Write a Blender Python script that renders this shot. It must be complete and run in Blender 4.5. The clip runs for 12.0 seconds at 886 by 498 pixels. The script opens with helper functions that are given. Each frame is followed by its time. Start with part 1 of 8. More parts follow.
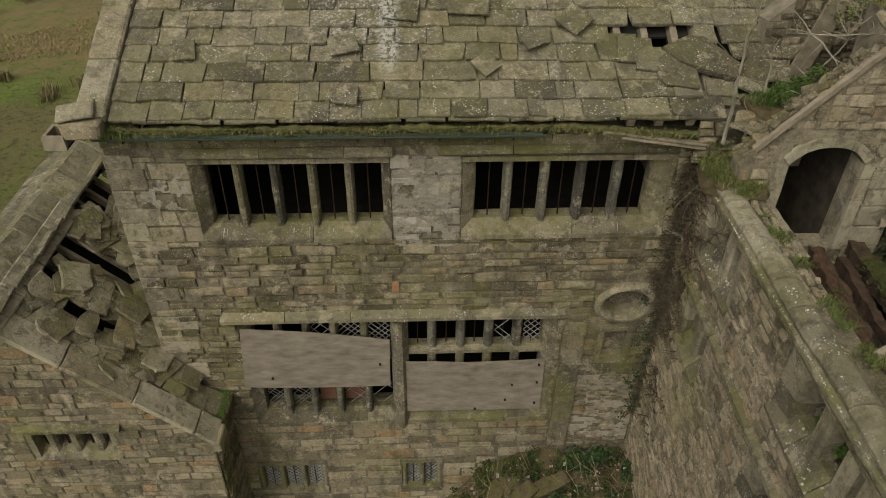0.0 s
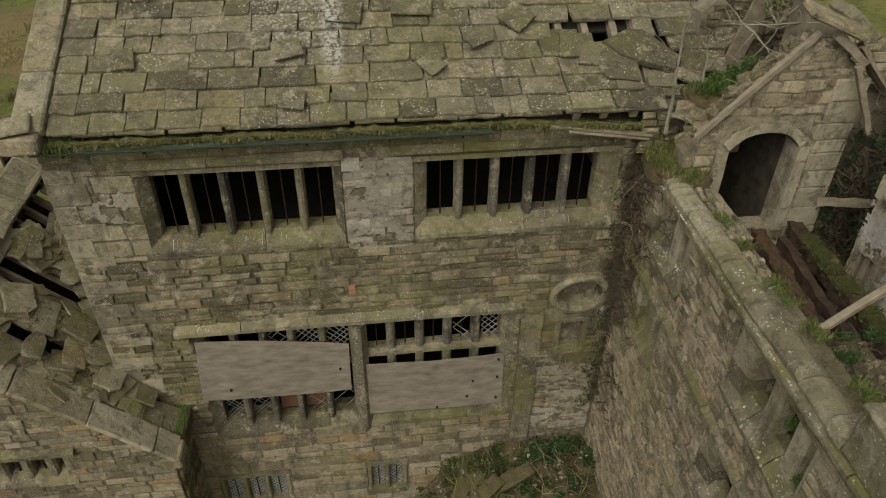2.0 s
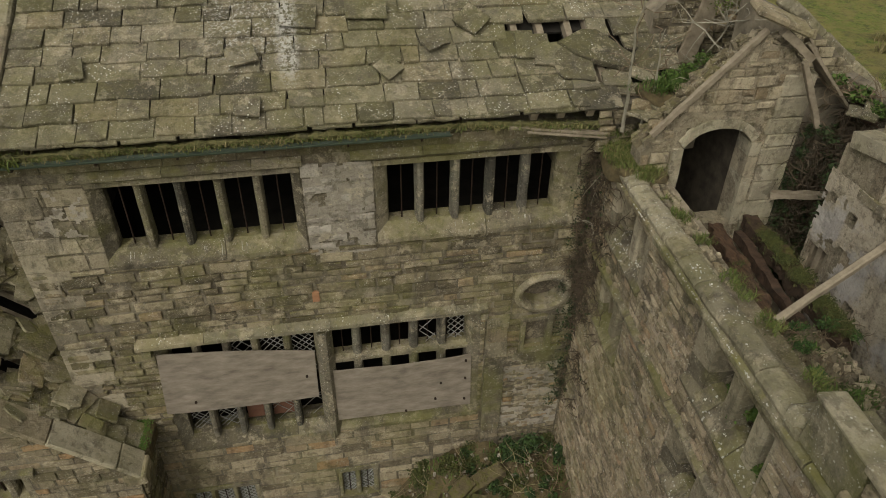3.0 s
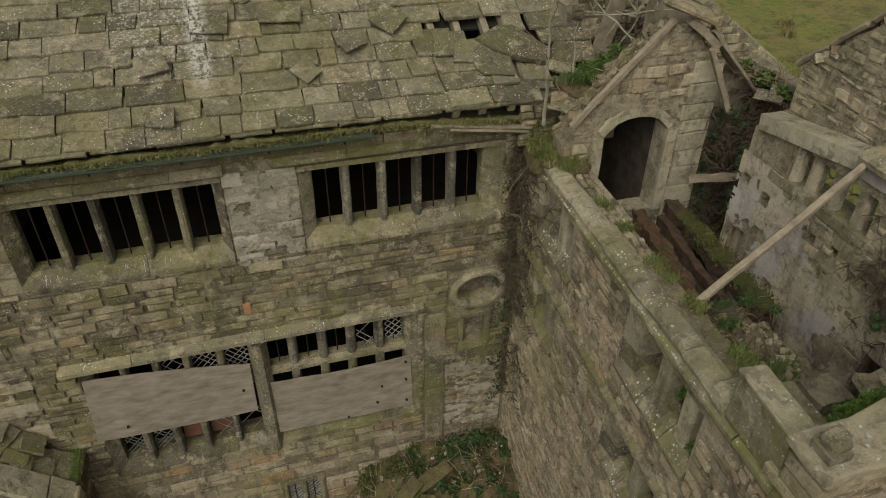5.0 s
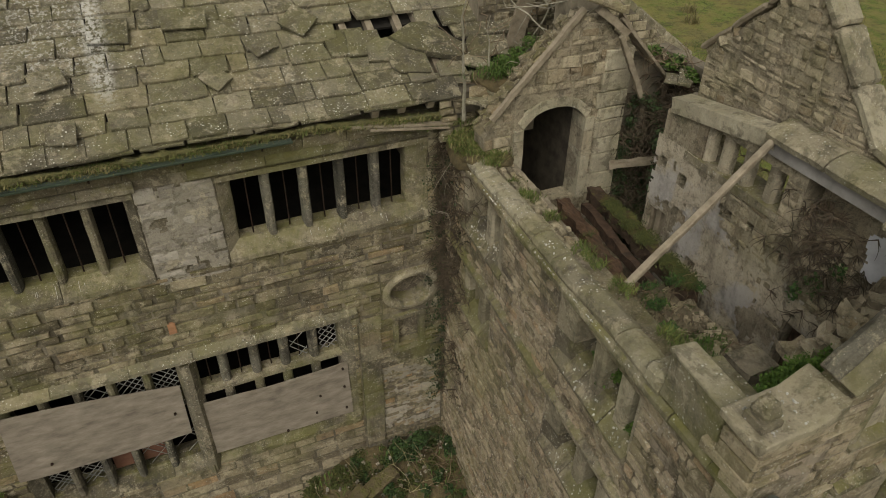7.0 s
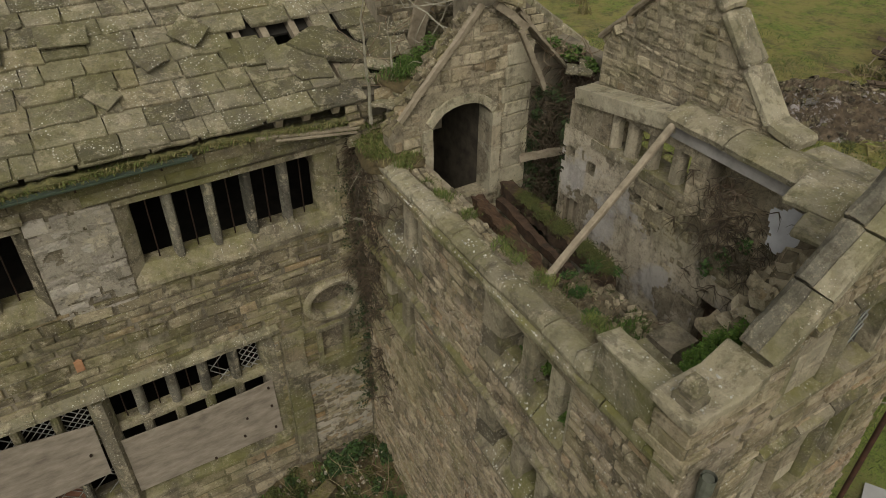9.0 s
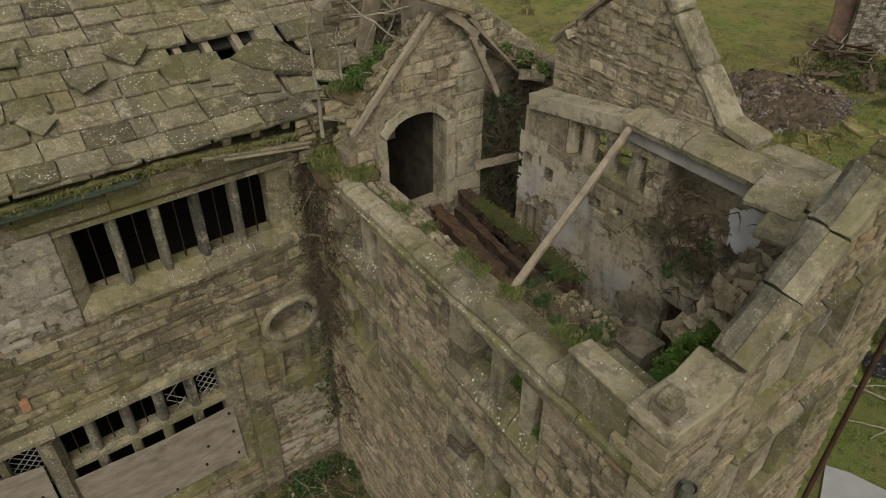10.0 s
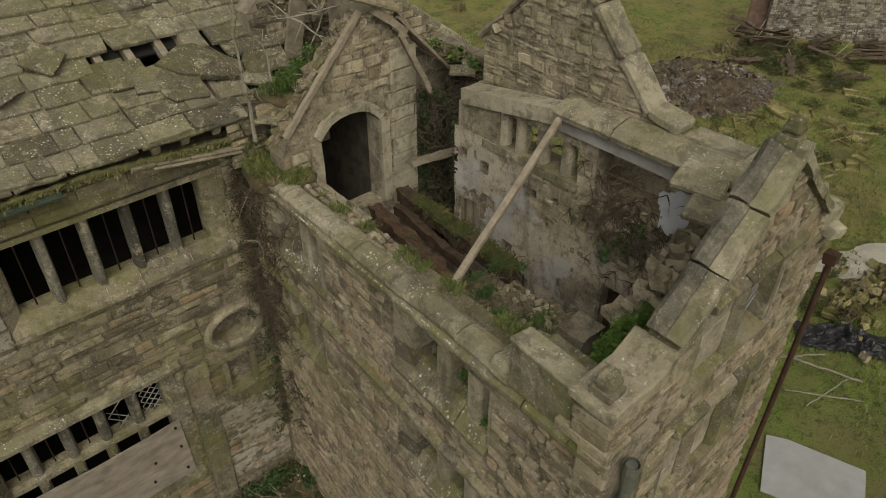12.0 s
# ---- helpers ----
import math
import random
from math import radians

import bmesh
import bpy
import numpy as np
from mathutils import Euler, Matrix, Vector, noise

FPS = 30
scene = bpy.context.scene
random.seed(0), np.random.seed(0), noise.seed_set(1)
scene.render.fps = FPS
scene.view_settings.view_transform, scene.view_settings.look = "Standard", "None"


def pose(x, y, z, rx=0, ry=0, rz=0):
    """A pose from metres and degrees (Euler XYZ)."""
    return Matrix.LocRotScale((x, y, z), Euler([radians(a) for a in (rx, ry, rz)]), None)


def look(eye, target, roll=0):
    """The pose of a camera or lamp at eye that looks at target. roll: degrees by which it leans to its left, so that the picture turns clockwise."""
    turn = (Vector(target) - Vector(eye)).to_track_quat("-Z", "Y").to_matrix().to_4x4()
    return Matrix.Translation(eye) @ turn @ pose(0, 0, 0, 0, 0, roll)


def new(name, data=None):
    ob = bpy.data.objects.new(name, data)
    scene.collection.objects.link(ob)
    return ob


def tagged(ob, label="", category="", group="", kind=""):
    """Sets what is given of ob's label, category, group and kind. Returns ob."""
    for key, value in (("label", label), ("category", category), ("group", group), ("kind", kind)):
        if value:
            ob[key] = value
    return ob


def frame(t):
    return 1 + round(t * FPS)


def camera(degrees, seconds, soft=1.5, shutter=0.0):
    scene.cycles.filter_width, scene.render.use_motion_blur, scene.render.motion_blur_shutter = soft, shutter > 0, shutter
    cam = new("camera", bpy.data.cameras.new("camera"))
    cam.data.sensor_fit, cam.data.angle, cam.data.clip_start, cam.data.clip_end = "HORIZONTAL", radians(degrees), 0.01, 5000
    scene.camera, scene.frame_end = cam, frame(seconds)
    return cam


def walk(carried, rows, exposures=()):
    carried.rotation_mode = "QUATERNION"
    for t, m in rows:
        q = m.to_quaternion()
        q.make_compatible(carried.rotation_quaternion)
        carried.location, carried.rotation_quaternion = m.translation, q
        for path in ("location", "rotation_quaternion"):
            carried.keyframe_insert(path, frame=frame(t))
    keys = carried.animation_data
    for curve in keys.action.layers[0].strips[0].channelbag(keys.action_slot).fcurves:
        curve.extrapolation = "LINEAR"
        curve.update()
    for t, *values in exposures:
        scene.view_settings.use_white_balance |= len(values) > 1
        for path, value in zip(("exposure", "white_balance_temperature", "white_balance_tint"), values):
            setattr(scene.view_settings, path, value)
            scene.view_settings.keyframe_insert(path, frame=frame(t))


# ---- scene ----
cam = camera(64.1, 12.0, soft=0.75)
PATH = [
    (0, (0.359, -0.195, 13.524), (0.435, 1.405, 12.326), 0.7),
    (0.5, (0.33, -0.22, 13.519), (0.433, 1.379, 12.321), 0.8),
    (1, (0.35, -0.234, 13.525), (0.491, 1.363, 12.329), 0.8),
    (1.5, (0.307, -0.242, 13.522), (0.486, 1.352, 12.327), 0.8),
    (2, (0.294, -0.222, 13.537), (0.508, 1.366, 12.341), 0.7),
    (2.5, (0.275, -0.213, 13.555), (0.528, 1.371, 12.36), 0.7),
    (3, (0.381, -0.204, 13.563), (0.683, 1.371, 12.369), 0.8),
    (5, (0.51, -0.19, 13.546), (0.978, 1.345, 12.353), 0.8),
    (5.5, (0.544, -0.116, 13.523), (1.053, 1.406, 12.33), 0.8),
    (6, (0.506, -0.119, 13.512), (1.063, 1.387, 12.32), 0.7),
    (6.5, (0.491, -0.127, 13.507), (1.091, 1.362, 12.314), 0.7),
    (7, (0.567, -0.119, 13.488), (1.217, 1.35, 12.296), 0.7),
    (9, (0.616, 0.007, 13.449), (1.471, 1.369, 12.259), 0.6),
    (9.5, (0.699, 0.159, 13.459), (1.606, 1.488, 12.272), 0.5),
    (10, (0.685, 0.241, 13.449), (1.647, 1.535, 12.265), 0.4),
    (10.5, (0.641, 0.2, 13.459), (1.651, 1.454, 12.273), 0.3),
    (11, (0.624, 0.139, 13.454), (1.689, 1.348, 12.269), 0.4),
    (11.5, (0.66, 0.129, 13.449), (1.739, 1.326, 12.264), 0.3),
    (12, (0.717, 0.165, 13.45), (1.794, 1.361, 12.264), 0.3),
]
walk(cam, [(t, look(eye, target, roll)) for t, eye, target, roll in PATH], exposures=[(0.0, -0.21, 7000, 8), (12.0, -0.21, 7000, 8)])

# ---- world, sun, exposure ----
world = bpy.data.worlds.new("sky")
scene.world = world
world.use_nodes = True
wn = world.node_tree
sky = wn.nodes.new("ShaderNodeTexSky")
sky.sky_type = "NISHITA"
sky.sun_disc = False
sky.sun_elevation = radians(48)
sky.sun_rotation = radians(220)
sky.air_density, sky.dust_density, sky.ozone_density = 1.0, 6.0, 1.0
sky_bg = wn.nodes["Background"]
soft_sky = wn.nodes.new("ShaderNodeHueSaturation")
soft_sky.inputs["Saturation"].default_value = 0.06
wn.links.new(sky.outputs[0], soft_sky.inputs["Color"])
wn.links.new(soft_sky.outputs[0], sky_bg.inputs[0])
sky_bg.inputs[1].default_value = 0.15

sun_lamp = bpy.data.lights.new("sun", "SUN")
sun_lamp.energy, sun_lamp.angle, sun_lamp.color = 0.95, radians(50), (1.0, 0.92, 0.76)
sun = new("sun", sun_lamp)
sun.matrix_world = look((-7, -14, 25), (0, 6, 4))



# ---- materials ----
def node(nt, kind, **values):
    n = nt.nodes.new(kind)
    for key, v in values.items():
        n.inputs[key].default_value = v
    return n


class Mat:
    """A small builder for a procedural material."""

    def __init__(self, name, rough=0.9, metal=0.0):
        self.m = bpy.data.materials.new(name)
        self.m.use_nodes = True
        self.nt = self.m.node_tree
        self.bsdf = self.nt.nodes["Principled BSDF"]
        self.bsdf.inputs["Roughness"].default_value = rough
        self.bsdf.inputs["Metallic"].default_value = metal
        self.bsdf.inputs["Specular IOR Level"].default_value = 0.25
        geo = self.nt.nodes.new("ShaderNodeNewGeometry")
        self.geo = geo
        self.pos = geo.outputs["Position"]
        self.col = None
        self.bumps = []

    def link(self, a, b):
        self.nt.links.new(a, b)

    def noise(self, scale, detail=5.0, rough=0.6, stretch=None, offset=0.0, distort=0.0):
        src = self.pos
        if stretch or offset:
            mp = self.nt.nodes.new("ShaderNodeMapping")
            mp.inputs["Scale"].default_value = stretch or (1, 1, 1)
            mp.inputs["Location"].default_value = (offset, offset * 0.7, -offset)
            self.link(src, mp.inputs["Vector"])
            src = mp.outputs[0]
        n = node(self.nt, "ShaderNodeTexNoise", Scale=scale, Detail=detail, Roughness=rough, Distortion=distort)
        self.link(src, n.inputs["Vector"])
        return n.outputs["Fac"]

    def voronoi(self, scale, feature="F1"):
        n = node(self.nt, "ShaderNodeTexVoronoi", Scale=scale)
        n.feature = feature
        self.link(self.pos, n.inputs["Vector"])
        return n.outputs["Distance"]

    def ramp(self, fac, lo, hi, flip=False):
        n = node(self.nt, "ShaderNodeMapRange")
        n.interpolation_type = "SMOOTHSTEP"
        n.inputs["From Min"].default_value, n.inputs["From Max"].default_value = lo, hi
        n.inputs["To Min"].default_value, n.inputs["To Max"].default_value = (1, 0) if flip else (0, 1)
        self.link(fac, n.inputs["Value"])
        return n.outputs[0]

    def mul(self, a, b, op="MULTIPLY"):
        n = self.nt.nodes.new("ShaderNodeMath")
        n.operation = op
        for s, v in zip(n.inputs, (a, b)):
            if isinstance(v, (int, float)):
                s.default_value = v
            else:
                self.link(v, s)
        return n.outputs[0]

    def rnd(self):
        """A random number for each piece: each object and each island."""
        info = self.nt.nodes.new("ShaderNodeObjectInfo")
        s = self.mul(info.outputs["Random"], self.geo.outputs["Random Per Island"], "ADD")
        return self.mul(s, 1.0, "MODULO")

    def up(self):
        sep = self.nt.nodes.new("ShaderNodeSeparateXYZ")
        self.link(self.geo.outputs["Normal"], sep.inputs[0])
        return sep.outputs["Z"]

    def colours(self, fac, *stops):
        n = self.nt.nodes.new("ShaderNodeValToRGB")
        cr = n.color_ramp
        while len(cr.elements) < len(stops):
            cr.elements.new(0.5)
        for e, (p, c) in zip(cr.elements, stops):
            e.position, e.color = p, (*c, 1)
        self.link(fac, n.inputs[0])
        self.col = n.outputs[0]
        return self

    def over(self, colour, fac, amount=1.0, blend="MIX"):
        n = self.nt.nodes.new("ShaderNodeMix")
        n.data_type, n.blend_type = "RGBA", blend
        self.link(self.mul(fac, amount), n.inputs["Factor"])
        self.link(self.col, n.inputs["A"])
        n.inputs["B"].default_value = (*colour, 1)
        self.col = n.outputs["Result"]
        return self

    def bump(self, fac, strength, distance):
        self.bumps.append((fac, strength, distance))
        return self

    def done(self):
        if self.col is not None:
            self.link(self.col, self.bsdf.inputs["Base Color"])
        last = None
        for fac, strength, distance in self.bumps:
            b = node(self.nt, "ShaderNodeBump", Strength=strength, Distance=distance)
            self.link(fac, b.inputs["Height"])
            if last is not None:
                self.link(last, b.inputs["Normal"])
            last = b.outputs[0]
        if last is not None:
            self.link(last, self.bsdf.inputs["Normal"])
        return self.m


def stone_material(name, dark, mid, light, warm=(0.225, 0.172, 0.108), moss=0.5, lichen=0.5, soot=0.4, relief=1.0, stripe=False, grit=1.0, patches=None):
    m = Mat(name, 0.92)
    m.colours(m.rnd(), (0.0, tuple(0.72 * v for v in dark)), (0.18, dark), (0.4, mid), (0.66, light), (0.74, warm), (0.8, mid), (1.0, tuple(1.12 * v for v in light)))
    grain = m.noise(10, 9, 0.74)
    fine = m.noise(38, 5, 0.75, offset=8.2)
    m.over((0.055, 0.046, 0.032), m.ramp(m.noise(4.2, 9, 0.72, offset=2.7, distort=0.4), 0.51, 0.6), 0.5)
    m.over((0.46, 0.40, 0.29), m.ramp(m.noise(3.6, 10, 0.76, offset=3.1), 0.53, 0.6), 0.5)
    m.over((0.06, 0.05, 0.035), m.ramp(grain, 0.53, 0.6), 0.42 * grit)
    m.over((0.48, 0.42, 0.31), m.ramp(m.noise(13, 8, 0.75, stretch=(1, 1, 1.8), offset=21.0), 0.56, 0.61), 0.45 * grit)
    m.over((0.05, 0.043, 0.032), m.ramp(fine, 0.54, 0.6), 0.32 * grit)
    m.over((0.46, 0.41, 0.3), m.ramp(fine, 0.38, 0.44, True), 0.28 * grit)
    if patches:
        m.over(patches, m.ramp(m.noise(1.1, 8, 0.7, offset=15.0), 0.48, 0.6), 0.75)
    m.over((0.03, 0.028, 0.025), m.ramp(m.noise(1.3, 8, 0.72, offset=7.7), 0.48, 0.62), soot)
    m.over((0.035, 0.03, 0.025), m.ramp(m.noise(2.0, 6, 0.65, stretch=(2.2, 2.2, 0.35), offset=1.3), 0.52, 0.66), soot)
    m.over((0.135, 0.135, 0.04), m.ramp(m.noise(0.8, 7, 0.68, offset=12.3), 0.45, 0.64), moss)
    m.over((0.17, 0.16, 0.045), m.mul(m.ramp(m.up(), 0.35, 0.9), m.ramp(m.noise(3.5, 6, 0.7, offset=5.0), 0.42, 0.62)), moss * 0.8)
    spots = m.mul(m.ramp(m.voronoi(19), 0.16, 0.24, True), m.ramp(m.noise(1.7, 5, 0.65, offset=1.9), 0.5, 0.6))
    m.over((0.56, 0.55, 0.48), spots, lichen)
    tiny = m.mul(m.ramp(m.voronoi(33), 0.14, 0.2, True), m.ramp(m.noise(4.1, 4, 0.6, offset=6.6), 0.48, 0.6))
    m.over((0.62, 0.6, 0.52), tiny, lichen)
    if stripe:
        # pale lichen run down the slope below the ridge
        sep = m.nt.nodes.new("ShaderNodeSeparateXYZ")
        m.link(m.pos, sep.inputs[0])
        band = m.ramp(m.mul(m.mul(sep.outputs["X"], -0.02, "ADD"), 0.0, "ABSOLUTE"), 0.05, 0.2, True)
        high = m.ramp(sep.outputs["Y"], 8.75, 9.3)
        m.over((0.55, 0.54, 0.5), m.mul(m.mul(band, high), m.ramp(m.noise(15, 7, 0.75, offset=4.0), 0.45, 0.54)), 0.68)
        wide = m.ramp(m.mul(m.mul(sep.outputs["X"], 0.45, "ADD"), 0.0, "ABSOLUTE"), 0.2, 0.9, True)
        m.over((0.55, 0.54, 0.5), m.mul(m.mul(wide, m.ramp(sep.outputs["Y"], 9.2, 9.6)), m.ramp(m.noise(17, 6, 0.75, offset=14.0), 0.53, 0.58)), 0.6)
    pits = m.voronoi(26)
    m.over((0.035, 0.03, 0.022), m.mul(m.ramp(pits, 0.1, 0.2, True), m.ramp(m.noise(2.3, 5, 0.65, offset=17.0), 0.46, 0.58)), 0.35 * grit)
    m.bump(m.noise(4.5, 6, 0.6, offset=9.0), 0.7 * relief, 0.06)
    m.bump(grain, 1.0 * relief, 0.04)
    m.bump(fine, 0.7 * relief, 0.012)
    return m.done()


STONE = stone_material("gritstone", (0.13, 0.108, 0.07), (0.2, 0.168, 0.11), (0.29, 0.246, 0.167), warm=(0.27, 0.195, 0.115), grit=0.6, soot=0.4)
STONE_W = stone_material("rubble_stone", (0.215, 0.175, 0.12), (0.295, 0.241, 0.168), (0.38, 0.313, 0.226), warm=(0.34, 0.235, 0.15), moss=0.3, lichen=0.6, soot=0.25, grit=0.8)
STONE_PALE = stone_material("limed_stone", (0.22, 0.198, 0.168), (0.3, 0.27, 0.23), (0.36, 0.33, 0.285), warm=(0.25, 0.215, 0.17), moss=0.1, lichen=0.2, soot=0.25, grit=0.4)
STONE_IN = stone_material("inner_rubble", (0.25, 0.212, 0.146), (0.345, 0.293, 0.205), (0.43, 0.37, 0.265), moss=0.25, lichen=0.2, soot=0.25, grit=0.9)
DRESSED = stone_material("dressed_stone", (0.14, 0.122, 0.088), (0.19, 0.167, 0.118), (0.24, 0.21, 0.15), warm=(0.21, 0.165, 0.105), moss=0.6, lichen=0.45, soot=0.5, grit=0.6)
COPING = stone_material("coping_stone", (0.22, 0.198, 0.14), (0.29, 0.261, 0.188), (0.36, 0.325, 0.238), warm=(0.3, 0.25, 0.165), moss=0.35, lichen=0.9, soot=0.35, grit=0.4)
BAND = stone_material("mossy_band_stone", (0.15, 0.135, 0.09), (0.2, 0.18, 0.125), (0.26, 0.235, 0.17), warm=(0.22, 0.18, 0.11), moss=0.7, lichen=0.8, soot=0.45, grit=0.5)
SOOTY = stone_material("sooty_parapet", (0.1, 0.088, 0.065), (0.13, 0.115, 0.085), (0.16, 0.14, 0.105), moss=0.4, lichen=0.6, soot=0.5, grit=0.5)
ROLL = stone_material("sooty_roll", (0.09, 0.085, 0.07), (0.13, 0.12, 0.098), (0.17, 0.158, 0.128), warm=(0.15, 0.13, 0.1), moss=0.1, lichen=0.4, soot=0.6, grit=0.5)
VERGE = stone_material("pale_verge_stone", (0.3, 0.27, 0.195), (0.36, 0.325, 0.24), (0.42, 0.38, 0.28), warm=(0.3, 0.25, 0.17), moss=0.2, lichen=0.4, soot=0.25, grit=0.4)
SLATE = stone_material("stone_slate", (0.11, 0.1, 0.07), (0.165, 0.149, 0.104), (0.22, 0.198, 0.138), warm=(0.235, 0.198, 0.122), moss=0.28, lichen=1.0, soot=0.3, stripe=True, grit=0.75)


def plain_material(name, a, b, scale=6.0, rough=0.9, metal=0.0, stretch=None, relief=0.4, dirt=0.3, dist=0.01):
    m = Mat(name, rough, metal)
    n = m.noise(scale, 7, 0.65, stretch=stretch)
    m.colours(n, (0.3, a), (0.7, b))
    m.over((0.05, 0.045, 0.035), m.ramp(m.noise(scale * 0.25, 5, 0.6, offset=4.4), 0.5, 0.75), dirt)
    m.bump(n, relief, dist)
    return m.done()


MORTAR_IN = stone_material("inner_mortar", (0.29, 0.25, 0.18), (0.32, 0.275, 0.2), (0.35, 0.3, 0.22), moss=0.2, lichen=0.1, soot=0.3, grit=0.9, relief=1.3)
POINTING = stone_material("patchy_pointing", (0.12, 0.104, 0.075), (0.13, 0.113, 0.082), (0.14, 0.12, 0.088), warm=(0.13, 0.11, 0.078), moss=0.35, lichen=0.15, soot=0.35, grit=0.5, patches=(0.27, 0.235, 0.18))
WING_MORTAR = stone_material("brown_wing_mortar", (0.15, 0.124, 0.09), (0.17, 0.142, 0.104), (0.19, 0.158, 0.116), moss=0.3, lichen=0.5, soot=0.35, grit=0.9, relief=1.3, patches=(0.44, 0.37, 0.29))
MORTAR = plain_material("lime_mortar", (0.03, 0.025, 0.018), (0.27, 0.235, 0.175), 2.2, relief=0.8, dist=0.03)
PLASTER = plain_material("old_plaster", (0.20, 0.19, 0.18), (0.30, 0.285, 0.27), 5, relief=0.6, dirt=0.5)
LIMEWASH = plain_material("limewashed_plaster", (0.34, 0.345, 0.36), (0.44, 0.445, 0.46), 5, relief=0.3, dirt=0.3)
# Near-black colour that paints the unlit inside behind windows and roof holes.
SHADE_BLACK = plain_material("painted_interior_shade", (0.012, 0.011, 0.010), (0.03, 0.027, 0.022), 3)
BOARD = plain_material("weathered_plywood", (0.135, 0.113, 0.09), (0.27, 0.235, 0.193), 4, stretch=(0.7, 2, 2.2), relief=0.3, dirt=0.75)
TIMBER = plain_material("grey_timber", (0.14, 0.115, 0.08), (0.29, 0.248, 0.185), 7, stretch=(1, 1, 1), relief=0.7, dirt=0.4)
ROTTEN = plain_material("rotten_oak", (0.02, 0.014, 0.01), (0.09, 0.055, 0.036), 9, relief=1.0, dist=0.03)
IRON = plain_material("rusty_iron", (0.02, 0.014, 0.012), (0.05, 0.03, 0.022), 12, 0.7, 0.6)
GUTTER = plain_material("green_gutter_paint", (0.045, 0.065, 0.05), (0.075, 0.1, 0.075), 6, 0.6, dirt=0.5)
RUST_PIPE = plain_material("rusted_pipe", (0.03, 0.018, 0.013), (0.075, 0.036, 0.023), 8, 0.8, 0.2)
BARK = plain_material("pale_bark", (0.15, 0.14, 0.105), (0.26, 0.24, 0.19), 12, relief=0.6)


ORANGE = plain_material("orange_brick", (0.24, 0.12, 0.065), (0.33, 0.18, 0.1), 14, relief=0.5)
STONE_L = stone_material("tan_rubble", (0.18, 0.148, 0.1), (0.245, 0.205, 0.14), (0.32, 0.27, 0.19), warm=(0.32, 0.2, 0.105), moss=0.25, lichen=0.3, soot=0.35, grit=0.6)
ASHLAR_L = stone_material("flat_facade_stone", (0.2, 0.172, 0.122), (0.275, 0.237, 0.168), (0.35, 0.303, 0.217), warm=(0.28, 0.215, 0.14), moss=0.3, lichen=0.25, soot=0.35, grit=0.45)
ASHLAR = stone_material("pale_ashlar", (0.23, 0.2, 0.145), (0.3, 0.262, 0.195), (0.38, 0.335, 0.25), warm=(0.27, 0.22, 0.16), moss=0.15, lichen=0.25, soot=0.3, grit=0.5)
# Darkened copy of the plaster; the passage's shade is in this colour.
PASSAGE_SHADE = plain_material("shade_painted_plaster", (0.025, 0.021, 0.016), (0.09, 0.076, 0.056), 4, relief=0.6, dirt=0.5)


def leaf_material(name, a, b, c):
    m = Mat(name, 0.7)
    m.colours(m.rnd(), (0.0, a), (0.5, b), (1.0, c))
    m.over((0.02, 0.03, 0.01), m.ramp(m.noise(4, 3), 0.5, 0.75), 0.5)
    return m.done()


LEAF = leaf_material("ivy_leaf", (0.02, 0.045, 0.012), (0.035, 0.075, 0.018), (0.06, 0.12, 0.025))
SHRUB = leaf_material("shrub_leaf", (0.04, 0.08, 0.015), (0.06, 0.11, 0.02), (0.09, 0.14, 0.028))
GRASS = leaf_material("grass_blade", (0.055, 0.08, 0.018), (0.085, 0.112, 0.026), (0.135, 0.145, 0.042))
STRAW = leaf_material("dry_grass", (0.12, 0.11, 0.045), (0.18, 0.16, 0.07), (0.22, 0.18, 0.09))
STALK = leaf_material("straw_stalk", (0.2, 0.17, 0.09), (0.27, 0.23, 0.13), (0.33, 0.29, 0.18))
TWIG = leaf_material("dry_twig", (0.08, 0.055, 0.035), (0.14, 0.10, 0.065), (0.2, 0.155, 0.1))


